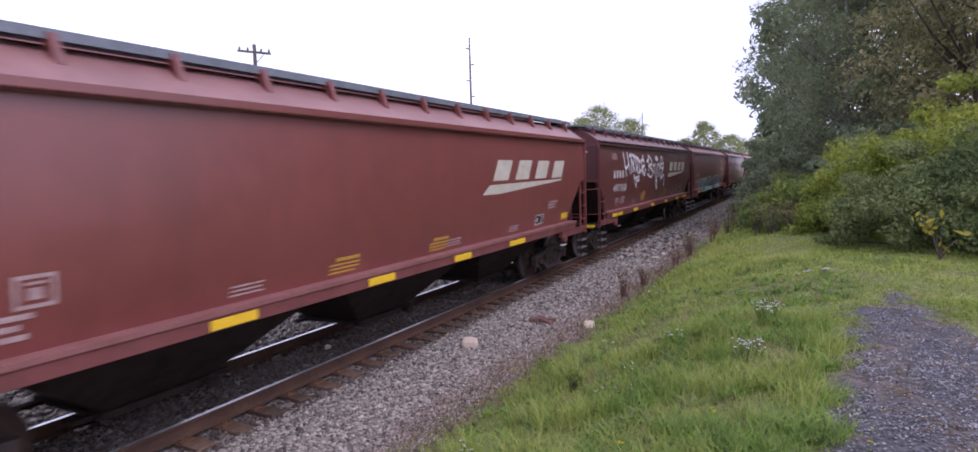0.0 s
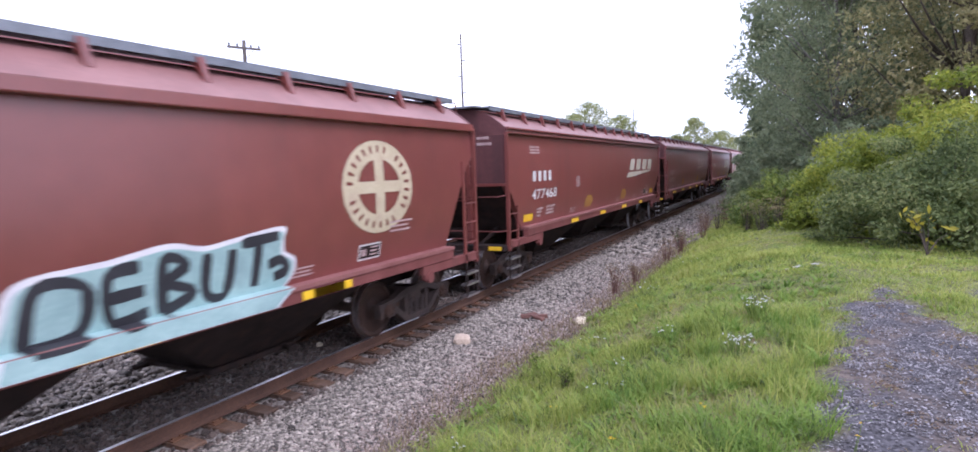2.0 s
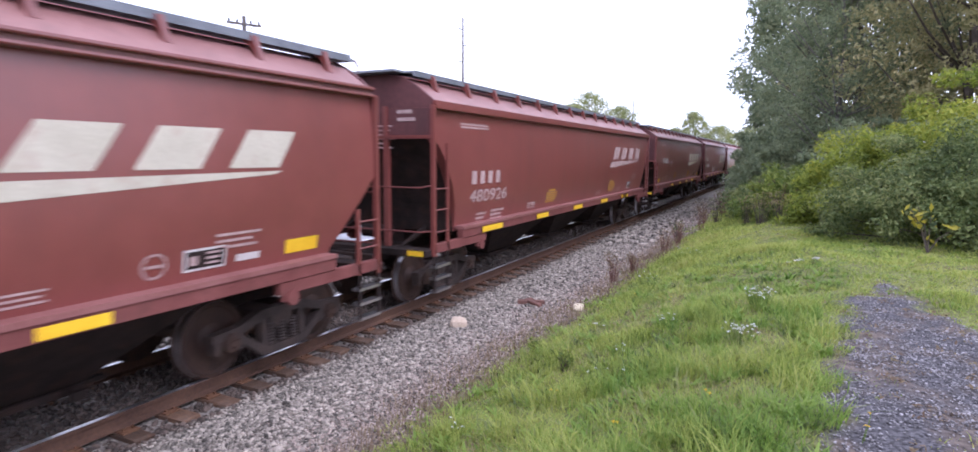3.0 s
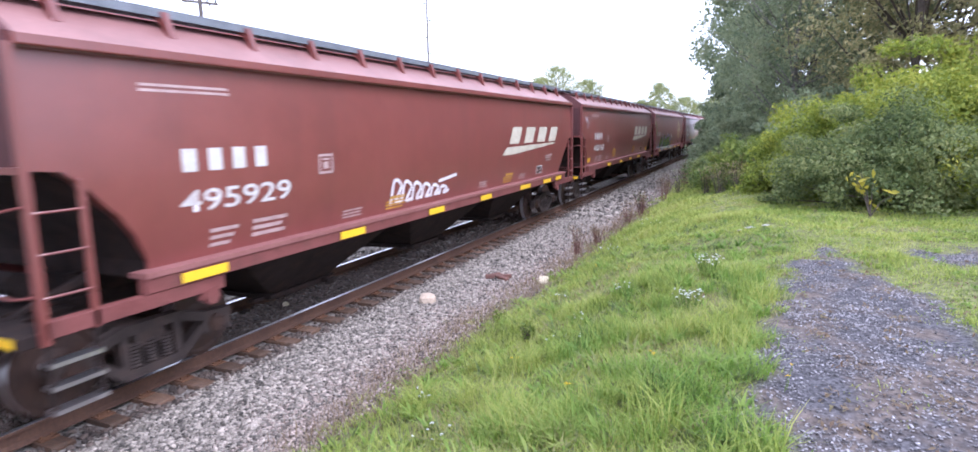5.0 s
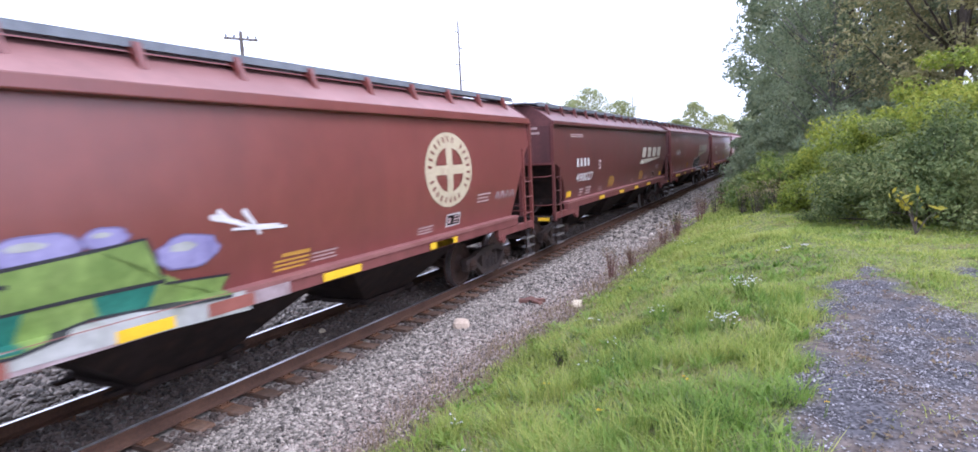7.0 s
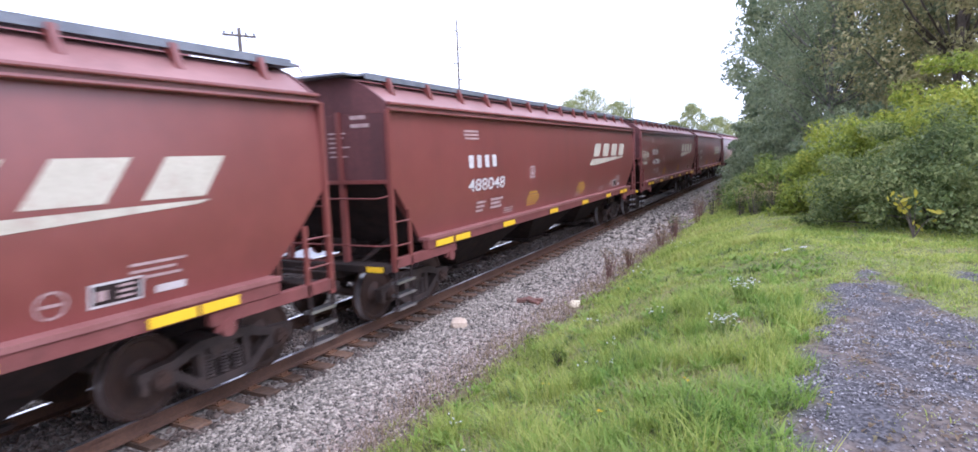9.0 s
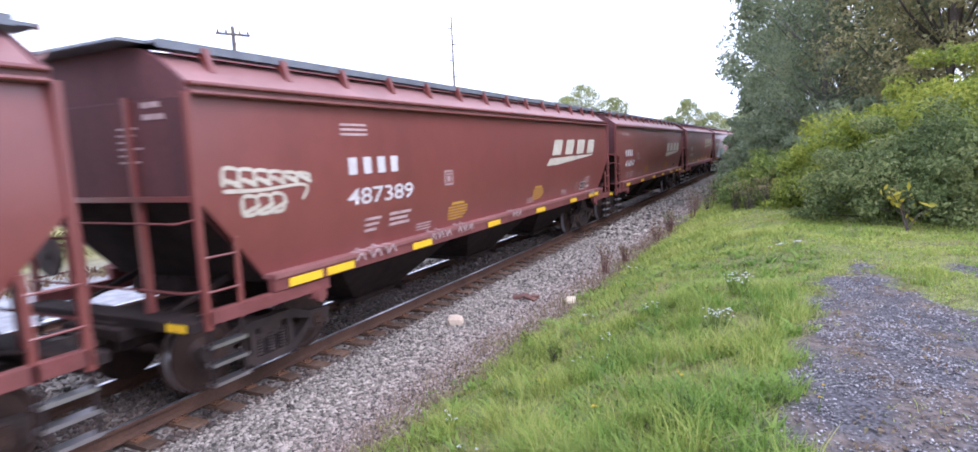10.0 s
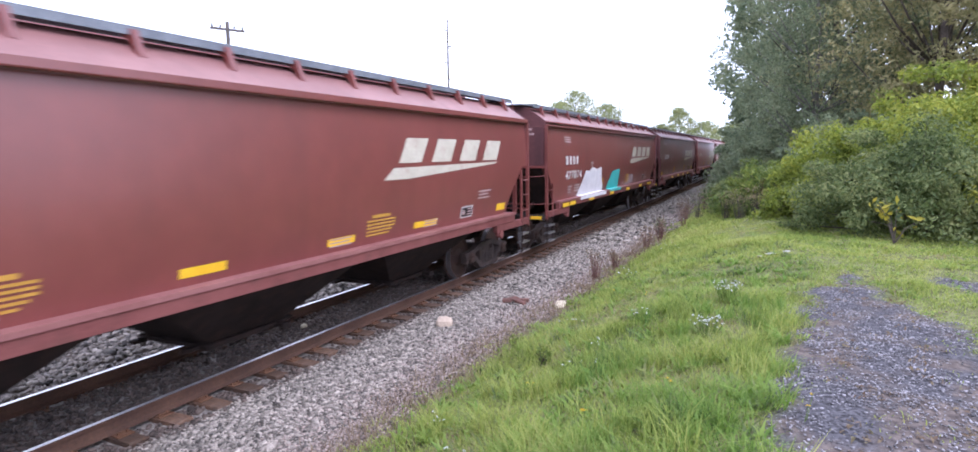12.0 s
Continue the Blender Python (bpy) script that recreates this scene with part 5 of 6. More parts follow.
    if i == 12:      # cream tags
        for k in range(6):
            a = 0.36 + 0.23 * k
            m.shapes("tag_loop", strokes(m, [[(a, 2.52), (a + 0.02, 2.72 - 0.02 * k), (a + 0.22, 2.70 - 0.02 * k), (a + 0.20, 2.55), (a + 0.04, 2.60), (a + 0.26, 2.50)]], 0.05), M_CREAM, "cream scribbled loop")
        for k in range(3):
            a = 0.62 + 0.22 * k
            m.shapes("tag_loop", strokes(m, [[(a, 2.18), (a, 2.38), (a + 0.2, 2.36), (a + 0.18, 2.18), (a, 2.18), (a + 0.26, 2.28)]], 0.05), M_CREAM, "cream scribbled loop")
        m.shapes("tag_underline", strokes(m, [[(0.35, 2.47), (0.9, 2.45), (1.65, 2.47), (1.6, 2.28)]], 0.045), M_CREAM, "cream scribbled underline")
        for u, w in ((2.5, 1.0), (4.6, 0.7), (5.6, 0.6), (8.2, 0.5), (full - 2.6, 0.5)):
            m.shapes("low_scribble", strokes(m, [[(u + w * k / 5, 1.30 + 0.14 * (k % 2)), (u + w * (k + 0.6) / 5, 1.40), (u + w * (k + 1) / 5, 1.28)] for k in range(5)], 0.04), M_FADED, "faded scribble along the sill", 27)
    if i == 13:
        u = full - 5.55
        m.shapes("low_scribble", strokes(m, [[(u + 0.16 * k, 1.26), (u + 0.08 + 0.16 * k, 1.42), (u + 0.14 + 0.16 * k, 1.28)] for k in range(5)], 0.06), M_FADED, "faded white scribble on the sill", 27)
    if i == 15:      # rolled-on patches
        m.shapes("white_patch", [[(2.95, 1.30), (3.4, 1.6), (3.9, 2.22), (4.3, 2.18), (4.7, 2.3), (5.3, 2.22), (5.9, 2.28), (6.0, 1.9), (6.35, 1.6), (6.3, 1.28)]], M_SPRAY, "rolled white paint patch", 24)
        m.shapes("teal_patch", [[(6.85, 1.34), (7.1, 1.7), (7.6, 2.08), (8.85, 2.14), (8.7, 1.8), (8.9, 1.5), (8.6, 1.3)]], M_TURQ, "turquoise paint patch", 24)
        m.shapes("faint_patch", [[(10.2, 1.4), (10.6, 1.8), (11.6, 1.85), (11.9, 1.45)]], M_GREYSPRAY, "", 1)


for index in (1, 2, 6, 7, 8, 10, 12, 13, 15):
    paint_car(index)


# ---- poles, building and far woods ----
def utility_pole(x, y, top, arm_z):
    pole = new("utility_pole")
    pole.matrix_basis = pose(x, y, -0.6)
    tagged(pole, "weathered wooden utility pole with a crossarm", "utility pole")
    part("shaft", tube(bmesh.new(), [(0, 0, 0), (0, 0, top + 0.6)], [0.20, 0.13], 10), M_POLE, pole)
    part("crossarm", box(bmesh.new(), -0.07, 0.07, -1.25, 1.25, arm_z + 0.5, arm_z + 0.66, 0.01), M_POLE, pole).matrix_basis = pose(0, 0, 0, 0, 0, -25)
    ins = mesh_of(tube(bmesh.new(), [(0, 0, 0), (0, 0, 0.12), (0, 0, 0.24)], [0.05, 0.09, 0.04], 8), "insulator", M_ROOFEDGE)
    for d in (-1.1, -0.5, 0.5, 1.1):
        part("insulator", ins, None, pole, "", pose(0, 0, 0, 0, 0, -25) @ pose(0, d, arm_z + 0.66))
    part("brace", tube(bmesh.new(), [(0.08, 0.0, arm_z - 0.3), (0.08, 0.7, arm_z + 0.5)], 0.03, 6), M_POLE, pole).matrix_basis = pose(0, 0, 0, 0, 0, -25)


def steel_pole(x, y, top, arms):
    pole = new("transmission_pole")
    pole.matrix_basis = pose(x, y, -0.6)
    tagged(pole, "tall slim pole with short side insulators", "utility pole")
    part("shaft", tube(bmesh.new(), [(0, 0, 0), (0, 0, top + 0.6)], [0.20, 0.09], 8), M_POLE, pole)
    for i in range(arms):
        s = 1 if i % 2 else -1
        part("side_insulator", tube(bmesh.new(), [(0, 0, 0), (0.30 * s, 0.22 * s, 0.06), (0.42 * s, 0.30 * s, 0.06)], [0.05, 0.09, 0.05], 6), M_ROOFEDGE, pole, "", pose(0, 0, top - 0.7 - i * 1.9))


utility_pole(-37.5, 34.5, 13.0, 12.45)
steel_pole(-35.75, 65.8, 18.9, 5)
steel_pole(-33.6, 146.4, 15.8, 3)


def warehouse():
    """A long white shed seen past the ends of the cars."""
    w = new("warehouse")
    w.matrix_basis = pose(-52.5, 12, -0.6)
    tagged(w, "long white metal-clad warehouse beyond the tracks", "building")
    part("wall", box(bmesh.new(), -18, 0, -34, 26, 0, 11.6), M_WALL, w)
    seam = mesh_of(box(bmesh.new(), 0, 0.05, -0.04, 0.04, 0, 11.5), "cladding_rib", M_WALL)
    for i in range(30):
        part("cladding_rib", seam, None, w, "", pose(0, -33 + i * 2, 0))
    part("roof_trim", box(bmesh.new(), -18.2, 0.18, -34.2, 26.2, 11.6, 11.85), M_ROOFEDGE, w, "dark roof edge")


warehouse()


def leaf_cloud(rng, centres, radii, count, size, flat=0.5, shell=0.0):
    """Four-cornered leaves round clump centres. centres n x 3, radii n x 3."""
    centres, radii = np.asarray(centres, float), np.asarray(radii, float)
    pick = rng.integers(0, len(centres), count)
    d = rng.normal(size=(count, 3))
    d /= np.linalg.norm(d, axis=1)[:, None]
    r = rng.uniform(shell, 1, count) ** (0.5 if shell == 0 else 1.0)
    pos = centres[pick] + d * r[:, None] * radii[pick]
    nrm = d * 0.6 + rng.normal(size=(count, 3)) * 0.7
    nrm[:, 2] += flat
    nrm /= np.linalg.norm(nrm, axis=1)[:, None]
    a = rng.normal(size=(count, 3))
    a -= nrm * (a * nrm).sum(1)[:, None]
    a /= np.linalg.norm(a, axis=1)[:, None]
    b = np.cross(nrm, a)
    s = size * rng.uniform(0.6, 1.4, count)[:, None]
    tip, tail = pos + a * s, pos - a * s
    left, right = pos + b * s * 0.42 + nrm * s * 0.18, pos - b * s * 0.42 + nrm * s * 0.18
    verts = np.stack([tail, left, tip, right], 1).reshape(-1, 3)
    k = np.arange(count)[:, None] * 4
    faces = np.concatenate([k + [0, 1, 2], k + [0, 2, 3]], 1).reshape(-1, 3)
    return verts, faces


def tree(name, x, y, z, height, spread, trunk_r, seed, mat, label, leaves=9000, size=0.14, clumps=60, low=0.25, lean=0.0, bark=None):
    """A tapered trunk, limbs and a crown of leaf clumps with gaps."""
    rng, r2 = np.random.default_rng(seed), random.Random(seed)
    t = new(name)
    t.matrix_basis = pose(x, y, z)
    tagged(t, label, "tree")
    bm = bmesh.new()
    pts = [(lean * k / 6 + 0.10 * math.sin(k * 1.7 + seed), 0.10 * math.cos(k * 2.1 + seed), height * 0.86 * k / 6) for k in range(7)]
    tube(bm, pts, [trunk_r * (1 - 0.85 * k / 6) for k in range(7)], 9)
    part("trunk", bm, bark or M_BARK, t, smooth=True)
    cen, rad = [], []
    limb = bmesh.new()
    for i in range(clumps):
        f = low + (1 - low) * (i + r2.random()) / clumps
        a = i * 2.399 + r2.uniform(-0.5, 0.5)
        prof = math.sin(math.pi * min(1, max(0.05, (f - low) / (1 - low) * 0.86 + 0.14))) ** 0.6
        rr = spread * prof * r2.uniform(0.35, 1.0)
        c = Vector((lean * f + math.cos(a) * rr, math.sin(a) * rr, height * f))
        k = r2.uniform(0.5, 1.0) * spread * 0.26
        cen.append(c)
        rad.append((k * 1.25, k * 1.25, k * 0.75))
        if i % 2 == 0:
            s = Vector(pts[min(6, max(1, int(f * 6 * 0.85)))])
            mid = (s + c) / 2 + Vector((0, 0, -0.08 * rr))
            tube(limb, [s, mid, c], [trunk_r * 0.30 * (1.1 - f), trunk_r * 0.18 * (1.1 - f) + 0.006, 0.006], 5)
    part("branchwork", limb, bark or M_BARK, t, smooth=True)
    v, f = leaf_cloud(rng, cen, rad, leaves, size)
    part("crown", fast_mesh("crown", v, f, mat), None, t, "")
    return t


GZ = 1.1
M_BARK_PALE = material("pale_grey_bark", (0.11, 0.10, 0.095), (0.24, 0.22, 0.20), 0.95, 0, 3, 25, 0.5, 0.01)
tree("tree", 1.75, 28.0, 0.9, 11.5, 3.5, 0.16, 1, M_TREE, "grey-green leafy tree with pale forked trunk beside the track", 27000, 0.072, 115, 0.16, -0.5, M_BARK_PALE)
tree("tree", 5.2, 26.0, GZ, 15.0, 4.6, 0.30, 2, M_TREE_OLIVE, "tall dark leafy tree at the wood edge", 32000, 0.09, 120, 0.2)
tree("tree", 9.8, 23.5, GZ, 15.0, 4.8, 0.32, 3, M_TREE_OLIVE, "tall dark leafy tree at the wood edge", 30000, 0.09, 120, 0.2)
tree("tree", 2.6, 35.0, GZ, 15.0, 5.0, 0.30, 4, M_TREE, "tall dark tree deeper in the wood", 20000, 0.15, 90, 0.1)
tree("tree", 0.6, 44.0, 0.8, 13.0, 4.2, 0.25, 5, M_TREE, "leafy tree overhanging the ballast shoulder", 16000, 0.16, 80, 0.05)
tree("tree", 15.0, 25.0, GZ, 15.0, 5.0, 0.32, 6, M_TREE_OLIVE, "tall dark tree deeper in the wood", 16000, 0.16, 80, 0.12)
tree("tree", 8.0, 33.0, GZ, 16.0, 5.4, 0.32, 7, M_TREE_OLIVE, "tall dark tree deeper in the wood", 18000, 0.17, 80, 0.1)
tree("tree", -0.4, 60.0, 0.6, 12.0, 4.0, 0.25, 8, M_TREE, "leafy tree overhanging the ballast shoulder", 11000, 0.2, 60, 0.05)
tree("tree", 14.0, 36.0, GZ, 17.0, 6.0, 0.32, 9, M_TREE_OLIVE, "tall dark tree deeper in the wood", 16000, 0.2, 80, 0.08)
tree("tree", 4.0, 52.0, GZ, 16.0, 6.0, 0.32, 10, M_TREE_OLIVE, "tall dark tree deeper in the wood", 14000, 0.2, 70, 0.06)
for x, y, h, w, sd in ((-50.5, 131, 14.5, 6.5, 21), (-45.0, 136, 15.0, 7.0, 22), (-40.0, 132, 17.0, 6.5, 23), (-34.0, 136, 14.0, 6.0, 24), (-26.0, 160, 10.0, 6.0, 25), (-21.5, 159, 14.0, 5.0, 26), (-15.5, 161, 10.5, 6.0, 27), (-9.5, 175, 10.5, 7.0, 28), (-3.0, 180, 10.5, 7.0, 29)):
    tree("far_tree", x, y, -0.6, h, w, 0.3, sd, M_WOOD_FAR, "pale yellow-green tree far beyond the train", 9000, 0.22, 110, 0.02)


def bush(x, y, z, rx, ry, rz, seed, mat, label, leaves, size, wild=0.18):
    """Stems and a shell of leaves over a lumpy mound."""
    rng, r2 = np.random.default_rng(seed), random.Random(seed)
    b = new("bush")
    b.matrix_basis = pose(x, y, z)
    tagged(b, label, "bush")
    stems = bmesh.new()
    cen, rad = [], []
    n = 120
    for i in range(n):
        el = math.asin(min(1, (i + 0.5) / n)) if i % 3 else r2.uniform(0, 0.6)
        a = i * 2.399 + r2.uniform(-0.4, 0.4)
        k = r2.uniform(0.72, 1.0 + wild)
        c = (rx * math.cos(el) * math.cos(a) * k, ry * math.cos(el) * math.sin(a) * k, max(0.1, rz * math.sin(el) * k))
        cen.append(c)
        s = r2.uniform(0.12, 0.25) * min(rx, rz, 1.8)
        rad.append((s * 1.2, s * 1.2, s * 0.8))
        if i % 4 == 0:
            tube(stems, [(c[0] * 0.15, c[1] * 0.15, -0.05), (c[0] * 0.55, c[1] * 0.55, c[2] * 0.6), c], [0.025, 0.016, 0.005], 5)
    part("branchwork", stems, M_BARK, b)
    v, f = leaf_cloud(rng, cen, rad, leaves, size, 0.7)
    # an inner, sparser layer that closes the view into the mound
    v2, f2 = leaf_cloud(rng, [(0, 0, rz * 0.42)], [(rx * 0.82, ry * 0.82, rz * 0.5)], leaves // 3, size * 1.3, 0.4)
    part("foliage", fast_mesh("foliage", np.concatenate([v, v2]), np.concatenate([f, f2 + len(v)]), mat), None, b)
    return b


bush(2.65, 14.5, 1.1, 1.95, 1.75, 2.05, 31, M_BUSH_DULL, "rounded dull green shrub at the grass edge", 30000, 0.040)
bush(5.0, 15.3, 1.1, 2.3, 2.2, 2.6, 32, M_VINE, "broad green shrub under climbing vines", 28000, 0.043)
bush(1.6, 17.2, 1.1, 1.7, 1.9, 2.0, 33, M_VINE, "bright green vine-covered shrub", 22000, 0.05)
bush(3.4, 16.9, 1.1, 2.15, 1.9, 3.15, 34, M_VINE, "tall mound of green vines", 30000, 0.052)
bush(6.2, 17.0, 1.1, 2.7, 2.2, 4.25, 35, M_VINE, "tall mound of green vines", 26000, 0.058)
bush(0.2, 20.0, 1.0, 1.5, 2.0, 1.35, 36, M_BUSH, "low green shrub running into weeds", 9000, 0.06)
bush(-0.6, 23.5, 0.7, 1.4, 2.3, 1.35, 37, M_BUSH_DULL, "low dull shrub beside the ballast", 8000, 0.07)
bush(2.6, 22.5, 1.1, 2.4, 2.2, 2.6, 38, M_TREE, "dark undergrowth beneath the trees", 9000, 0.09)
bush(-0.3, 29.5, 0.6, 2.0, 2.6, 3.0, 39, M_TREE, "dark leafy undergrowth beside the ballast", 10000, 0.09)
bush(8.6, 17.0, 1.1, 2.8, 2.4, 4.9, 40, M_VINE, "tall mound of green vines", 22000, 0.065)
bush(-0.9, 36.5, 0.4, 1.9, 2.6, 3.2, 41, M_TREE, "dark leafy undergrowth beside the ballast", 8000, 0.11)
bush(-1.5, 47.0, 0.3, 2.0, 3.5, 4.2, 42, M_TREE, "dark leafy undergrowth beside the ballast", 7000, 0.14)
bush(-2.6, 66.0, 0.1, 2.2, 5.0, 5.2, 43, M_TREE, "dark leafy undergrowth beside the ballast", 6000, 0.2)
bush(9.5, 20.8, 1.1, 3.0, 2.2, 5.2, 45, M_TREE_OLIVE, "dark undergrowth beneath the trees", 14000, 0.1)
bush(6.5, 22.5, 1.1, 2.6, 2.2, 3.0, 44, M_TREE_OLIVE, "dark undergrowth beneath the trees", 8000, 0.1)


def yellow_sapling():
    s = new("sapling")
    s.matrix_basis = pose(1.95, 12.45, 1.12)
    tagged(s, "thin sapling with large yellowing leaves before the shrub", "sapling")
    rng = np.random.default_rng(50)
    bm = bmesh.new()
    r2 = random.Random(50)
    cen = []
    for i in range(5):
        top = (r2.uniform(-0.35, 0.35), r2.uniform(-0.15, 0.25), r2.uniform(0.35, 0.8))
        tube(bm, [(0, 0, 0), (top[0] * 0.4, top[1] * 0.4, top[2] * 0.6), top], [0.014, 0.010, 0.004], 5)
        cen += [(top[0] * k, top[1] * k, top[2] * (0.4 + 0.6 * k)) for k in (0.5, 0.75, 1.0)]
    part("stem", bm, M_BARK, s)
    v, f = leaf_cloud(rng, cen, [(0.20, 0.14, 0.16)] * len(cen), 26, 0.08, 0.5)
    part("leaves", fast_mesh("leaves", v, f, M_YLEAF), None, s, "large yellow leaves")


yellow_sapling()


def scrub_strip():
    """Tawny brush and small trees beyond the second track."""
    rng = np.random.default_rng(60)
    n = 260
    x, y = rng.uniform(-27, -19.5, n), rng.uniform(-4, 120, n)
    h = rng.uniform(0.7, 2.3, n)
    cen = np.stack([x, y, -0.5 + h * 0.55], -1)
    v, f = leaf_cloud(rng, cen, np.stack([h * 0.6, h * 0.7, h * 0.55], -1), 30000, 0.13, 0.3)
    tagged(new("scrub", fast_mesh("scrub", v, f, M_BRUSH)), "tawny autumn brush beyond the tracks", "brush", kind="stuff")
    v, f = leaf_cloud(rng, np.stack([rng.uniform(-19.4, -18.4, 200), rng.uniform(-4, 90, 200), np.full(200, -0.38)], -1), np.full((200, 3), (0.5, 0.8, 0.18)), 9000, 0.09, 0.0)
    tagged(new("verge_grass", fast_mesh("verge_grass", v, f, M_DRY)), "dry verge grass along the road", "grass", kind="stuff")


scrub_strip()


# ---- grass, weeds, stones ----
def blades(rng, x, y, h, w, bend=0.45):
    """Bent three-facet blades standing on the ground."""
    n = len(x)
    z = ground_h(x, y) + 0.01
    a = rng.uniform(0, 2 * np.pi, n)
    dx, dy = np.cos(a), np.sin(a)
    lean = h * bend * rng.uniform(0.2, 1.2, n)
    px, py = -dy * w / 2, dx * w / 2
    base = np.stack([x, y, z - 0.02], -1)
    side = np.stack([px, py, np.zeros(n)], -1)
    mid = base + np.stack([dx * lean * 0.35, dy * lean * 0.35, h * 0.62], -1)
    tip = base + np.stack([dx * lean, dy * lean, h], -1)
    v = np.stack([base - side, base + side, mid + side * 0.8, mid - side * 0.8, tip], 1).reshape(-1, 3)
    k = np.arange(n)[:, None] * 5
    return v, np.concatenate([k + [0, 1, 2], k + [0, 2, 3], k + [3, 2, 4]], 1).reshape(-1, 3)


def grass_patch():
    rng = np.random.default_rng(70)
    vs, fs, off = [], [], 0
    for (x0, x1, y0, y1), density, w, hs in (((-3.4, 6.0, -4.0, 2.6), 600, 0.010, 1.0), ((-3.9, 5.0, 2.6, 6.0), 2600, 0.006, 1.0), ((-3.9, 5.0, 6.0, 10.0), 1700, 0.008, 1.0), ((-3.9, 8.0, 10.0, 16.0), 1500, 0.014, 1.0), ((-4.0, 4.0, 16.0, 26.0), 520, 0.020, 1.1), ((-4.2, 1.0, 26.0, 50.0), 120, 0.03, 1.3)):
        n = int((x1 - x0) * (y1 - y0) * density)
        x, y = rng.uniform(x0, x1, n), rng.uniform(y0, y1, n)
        g = grass_mask(x, y)
        tuft = 0.5 + 0.5 * smooth_noise(x, y, 0.45, 11)
        keep = rng.uniform(0, 1, n) < g * (0.35 + 0.65 * tuft) + (0.12 + 0.35 * (path_mask(x, y) < 0.75)) * (path_mask(x, y) > 0.02) * (smooth_noise(x, y, 0.5, 31) > 0.35)
        x, y, tuft, g = x[keep], y[keep], tuft[keep], g[keep]
        tall = smooth_noise(x, y, 0.8, 14)
        bank = np.clip((-0.4 - x) / 1.5, 0, 1)
        h = 0.78 * hs * (0.025 + 0.06 * tuft * rng.uniform(0.3, 1.5, len(x)) + 0.07 * (tall > 0.5) * rng.uniform(0.5, 1.2, len(x)) + 0.04 * bank * rng.uniform(0, 1.5, len(x))) * (0.5 + 0.5 * g)
        v, f = blades(rng, x, y, h, w * rng.uniform(0.7, 1.6, len(x)), 1.3)
        vs.append(v)
        fs.append(f + off)
        off += len(v)
    tagged(new("grass", fast_mesh("grass", np.concatenate(vs), np.concatenate(fs), M_GRASS)), "green uneven grass on the bank", "grass", kind="stuff")


grass_patch()


def broadleaf_cover():
    """Clover, plantain and fallen leaves low in the grass."""
    rng = np.random.default_rng(75)
    n = 900
    x, y = rng.uniform(-3.6, 4.5, n), 2.8 + 12 * rng.uniform(0, 1, n) ** 1.4
    ok = rng.uniform(0, 1, n) < grass_mask(x, y)
    x, y = x[ok], y[ok]
    r = rng.uniform(0.05, 0.20, len(x))
    cen = np.stack([x, y, ground_h(x, y) + 0.035], -1)
    v, f = leaf_cloud(rng, cen, np.stack([r, r, np.full(len(x), 0.035)], -1), 22000, 0.017, 1.6)
    tagged(new("clover", fast_mesh("clover", v, f, M_CLOVER)), "clover and low broad-leaved weeds in the grass", "weeds", kind="stuff")
    n = 220
    x, y = rng.uniform(-3.8, 3.2, n), rng.uniform(2.8, 12, n)
    cen = np.stack([x, y, ground_h(x, y) + 0.03], -1)
    n = 90
    px, py = rng.uniform(0.4, 3.4, n), 2.8 + 6.5 * rng.uniform(0, 1, n) ** 1.3
    cen = np.concatenate([cen, np.stack([px, py, ground_h(px, py) + 0.012], -1), np.stack([px, py, ground_h(px, py) + 0.012], -1)])
    v, f = leaf_cloud(rng, cen, np.full((len(cen), 3), (0.12, 0.12, 0.012)), 2600, 0.019, 1.5)
    tagged(new("fallen_leaves", fast_mesh("fallen_leaves", v, f, M_DRY)), "scattered dry fallen leaves", "leaves", kind="stuff")


M_CLOVER = leaf_material("clover_leaves", [(0.085, 0.155, 0.03), (0.16, 0.27, 0.045), (0.25, 0.36, 0.07), (0.33, 0.38, 0.11)])
broadleaf_cover()


def tall_tufts():
    """Long bright tussocks at the lip of the bank."""
    rng = np.random.default_rng(76)
    n = 70
    cx, cy = rng.uniform(-1.6, 0.1, n), 3.2 + 5.5 * rng.uniform(0, 1, n) ** 1.5
    k = rng.integers(0, n, 5200)
    x, y = cx[k] + rng.normal(size=5200) * 0.06, cy[k] + rng.normal(size=5200) * 0.06
    v, f = blades(rng, x, y, rng.uniform(0.07, 0.20, 5200), np.full(5200, 0.0075), 1.4)
    tagged(new("tussock_grass", fast_mesh("tussock_grass", v, f, M_CLOVER)), "long bright green grass tussocks", "grass", kind="stuff")


tall_tufts()


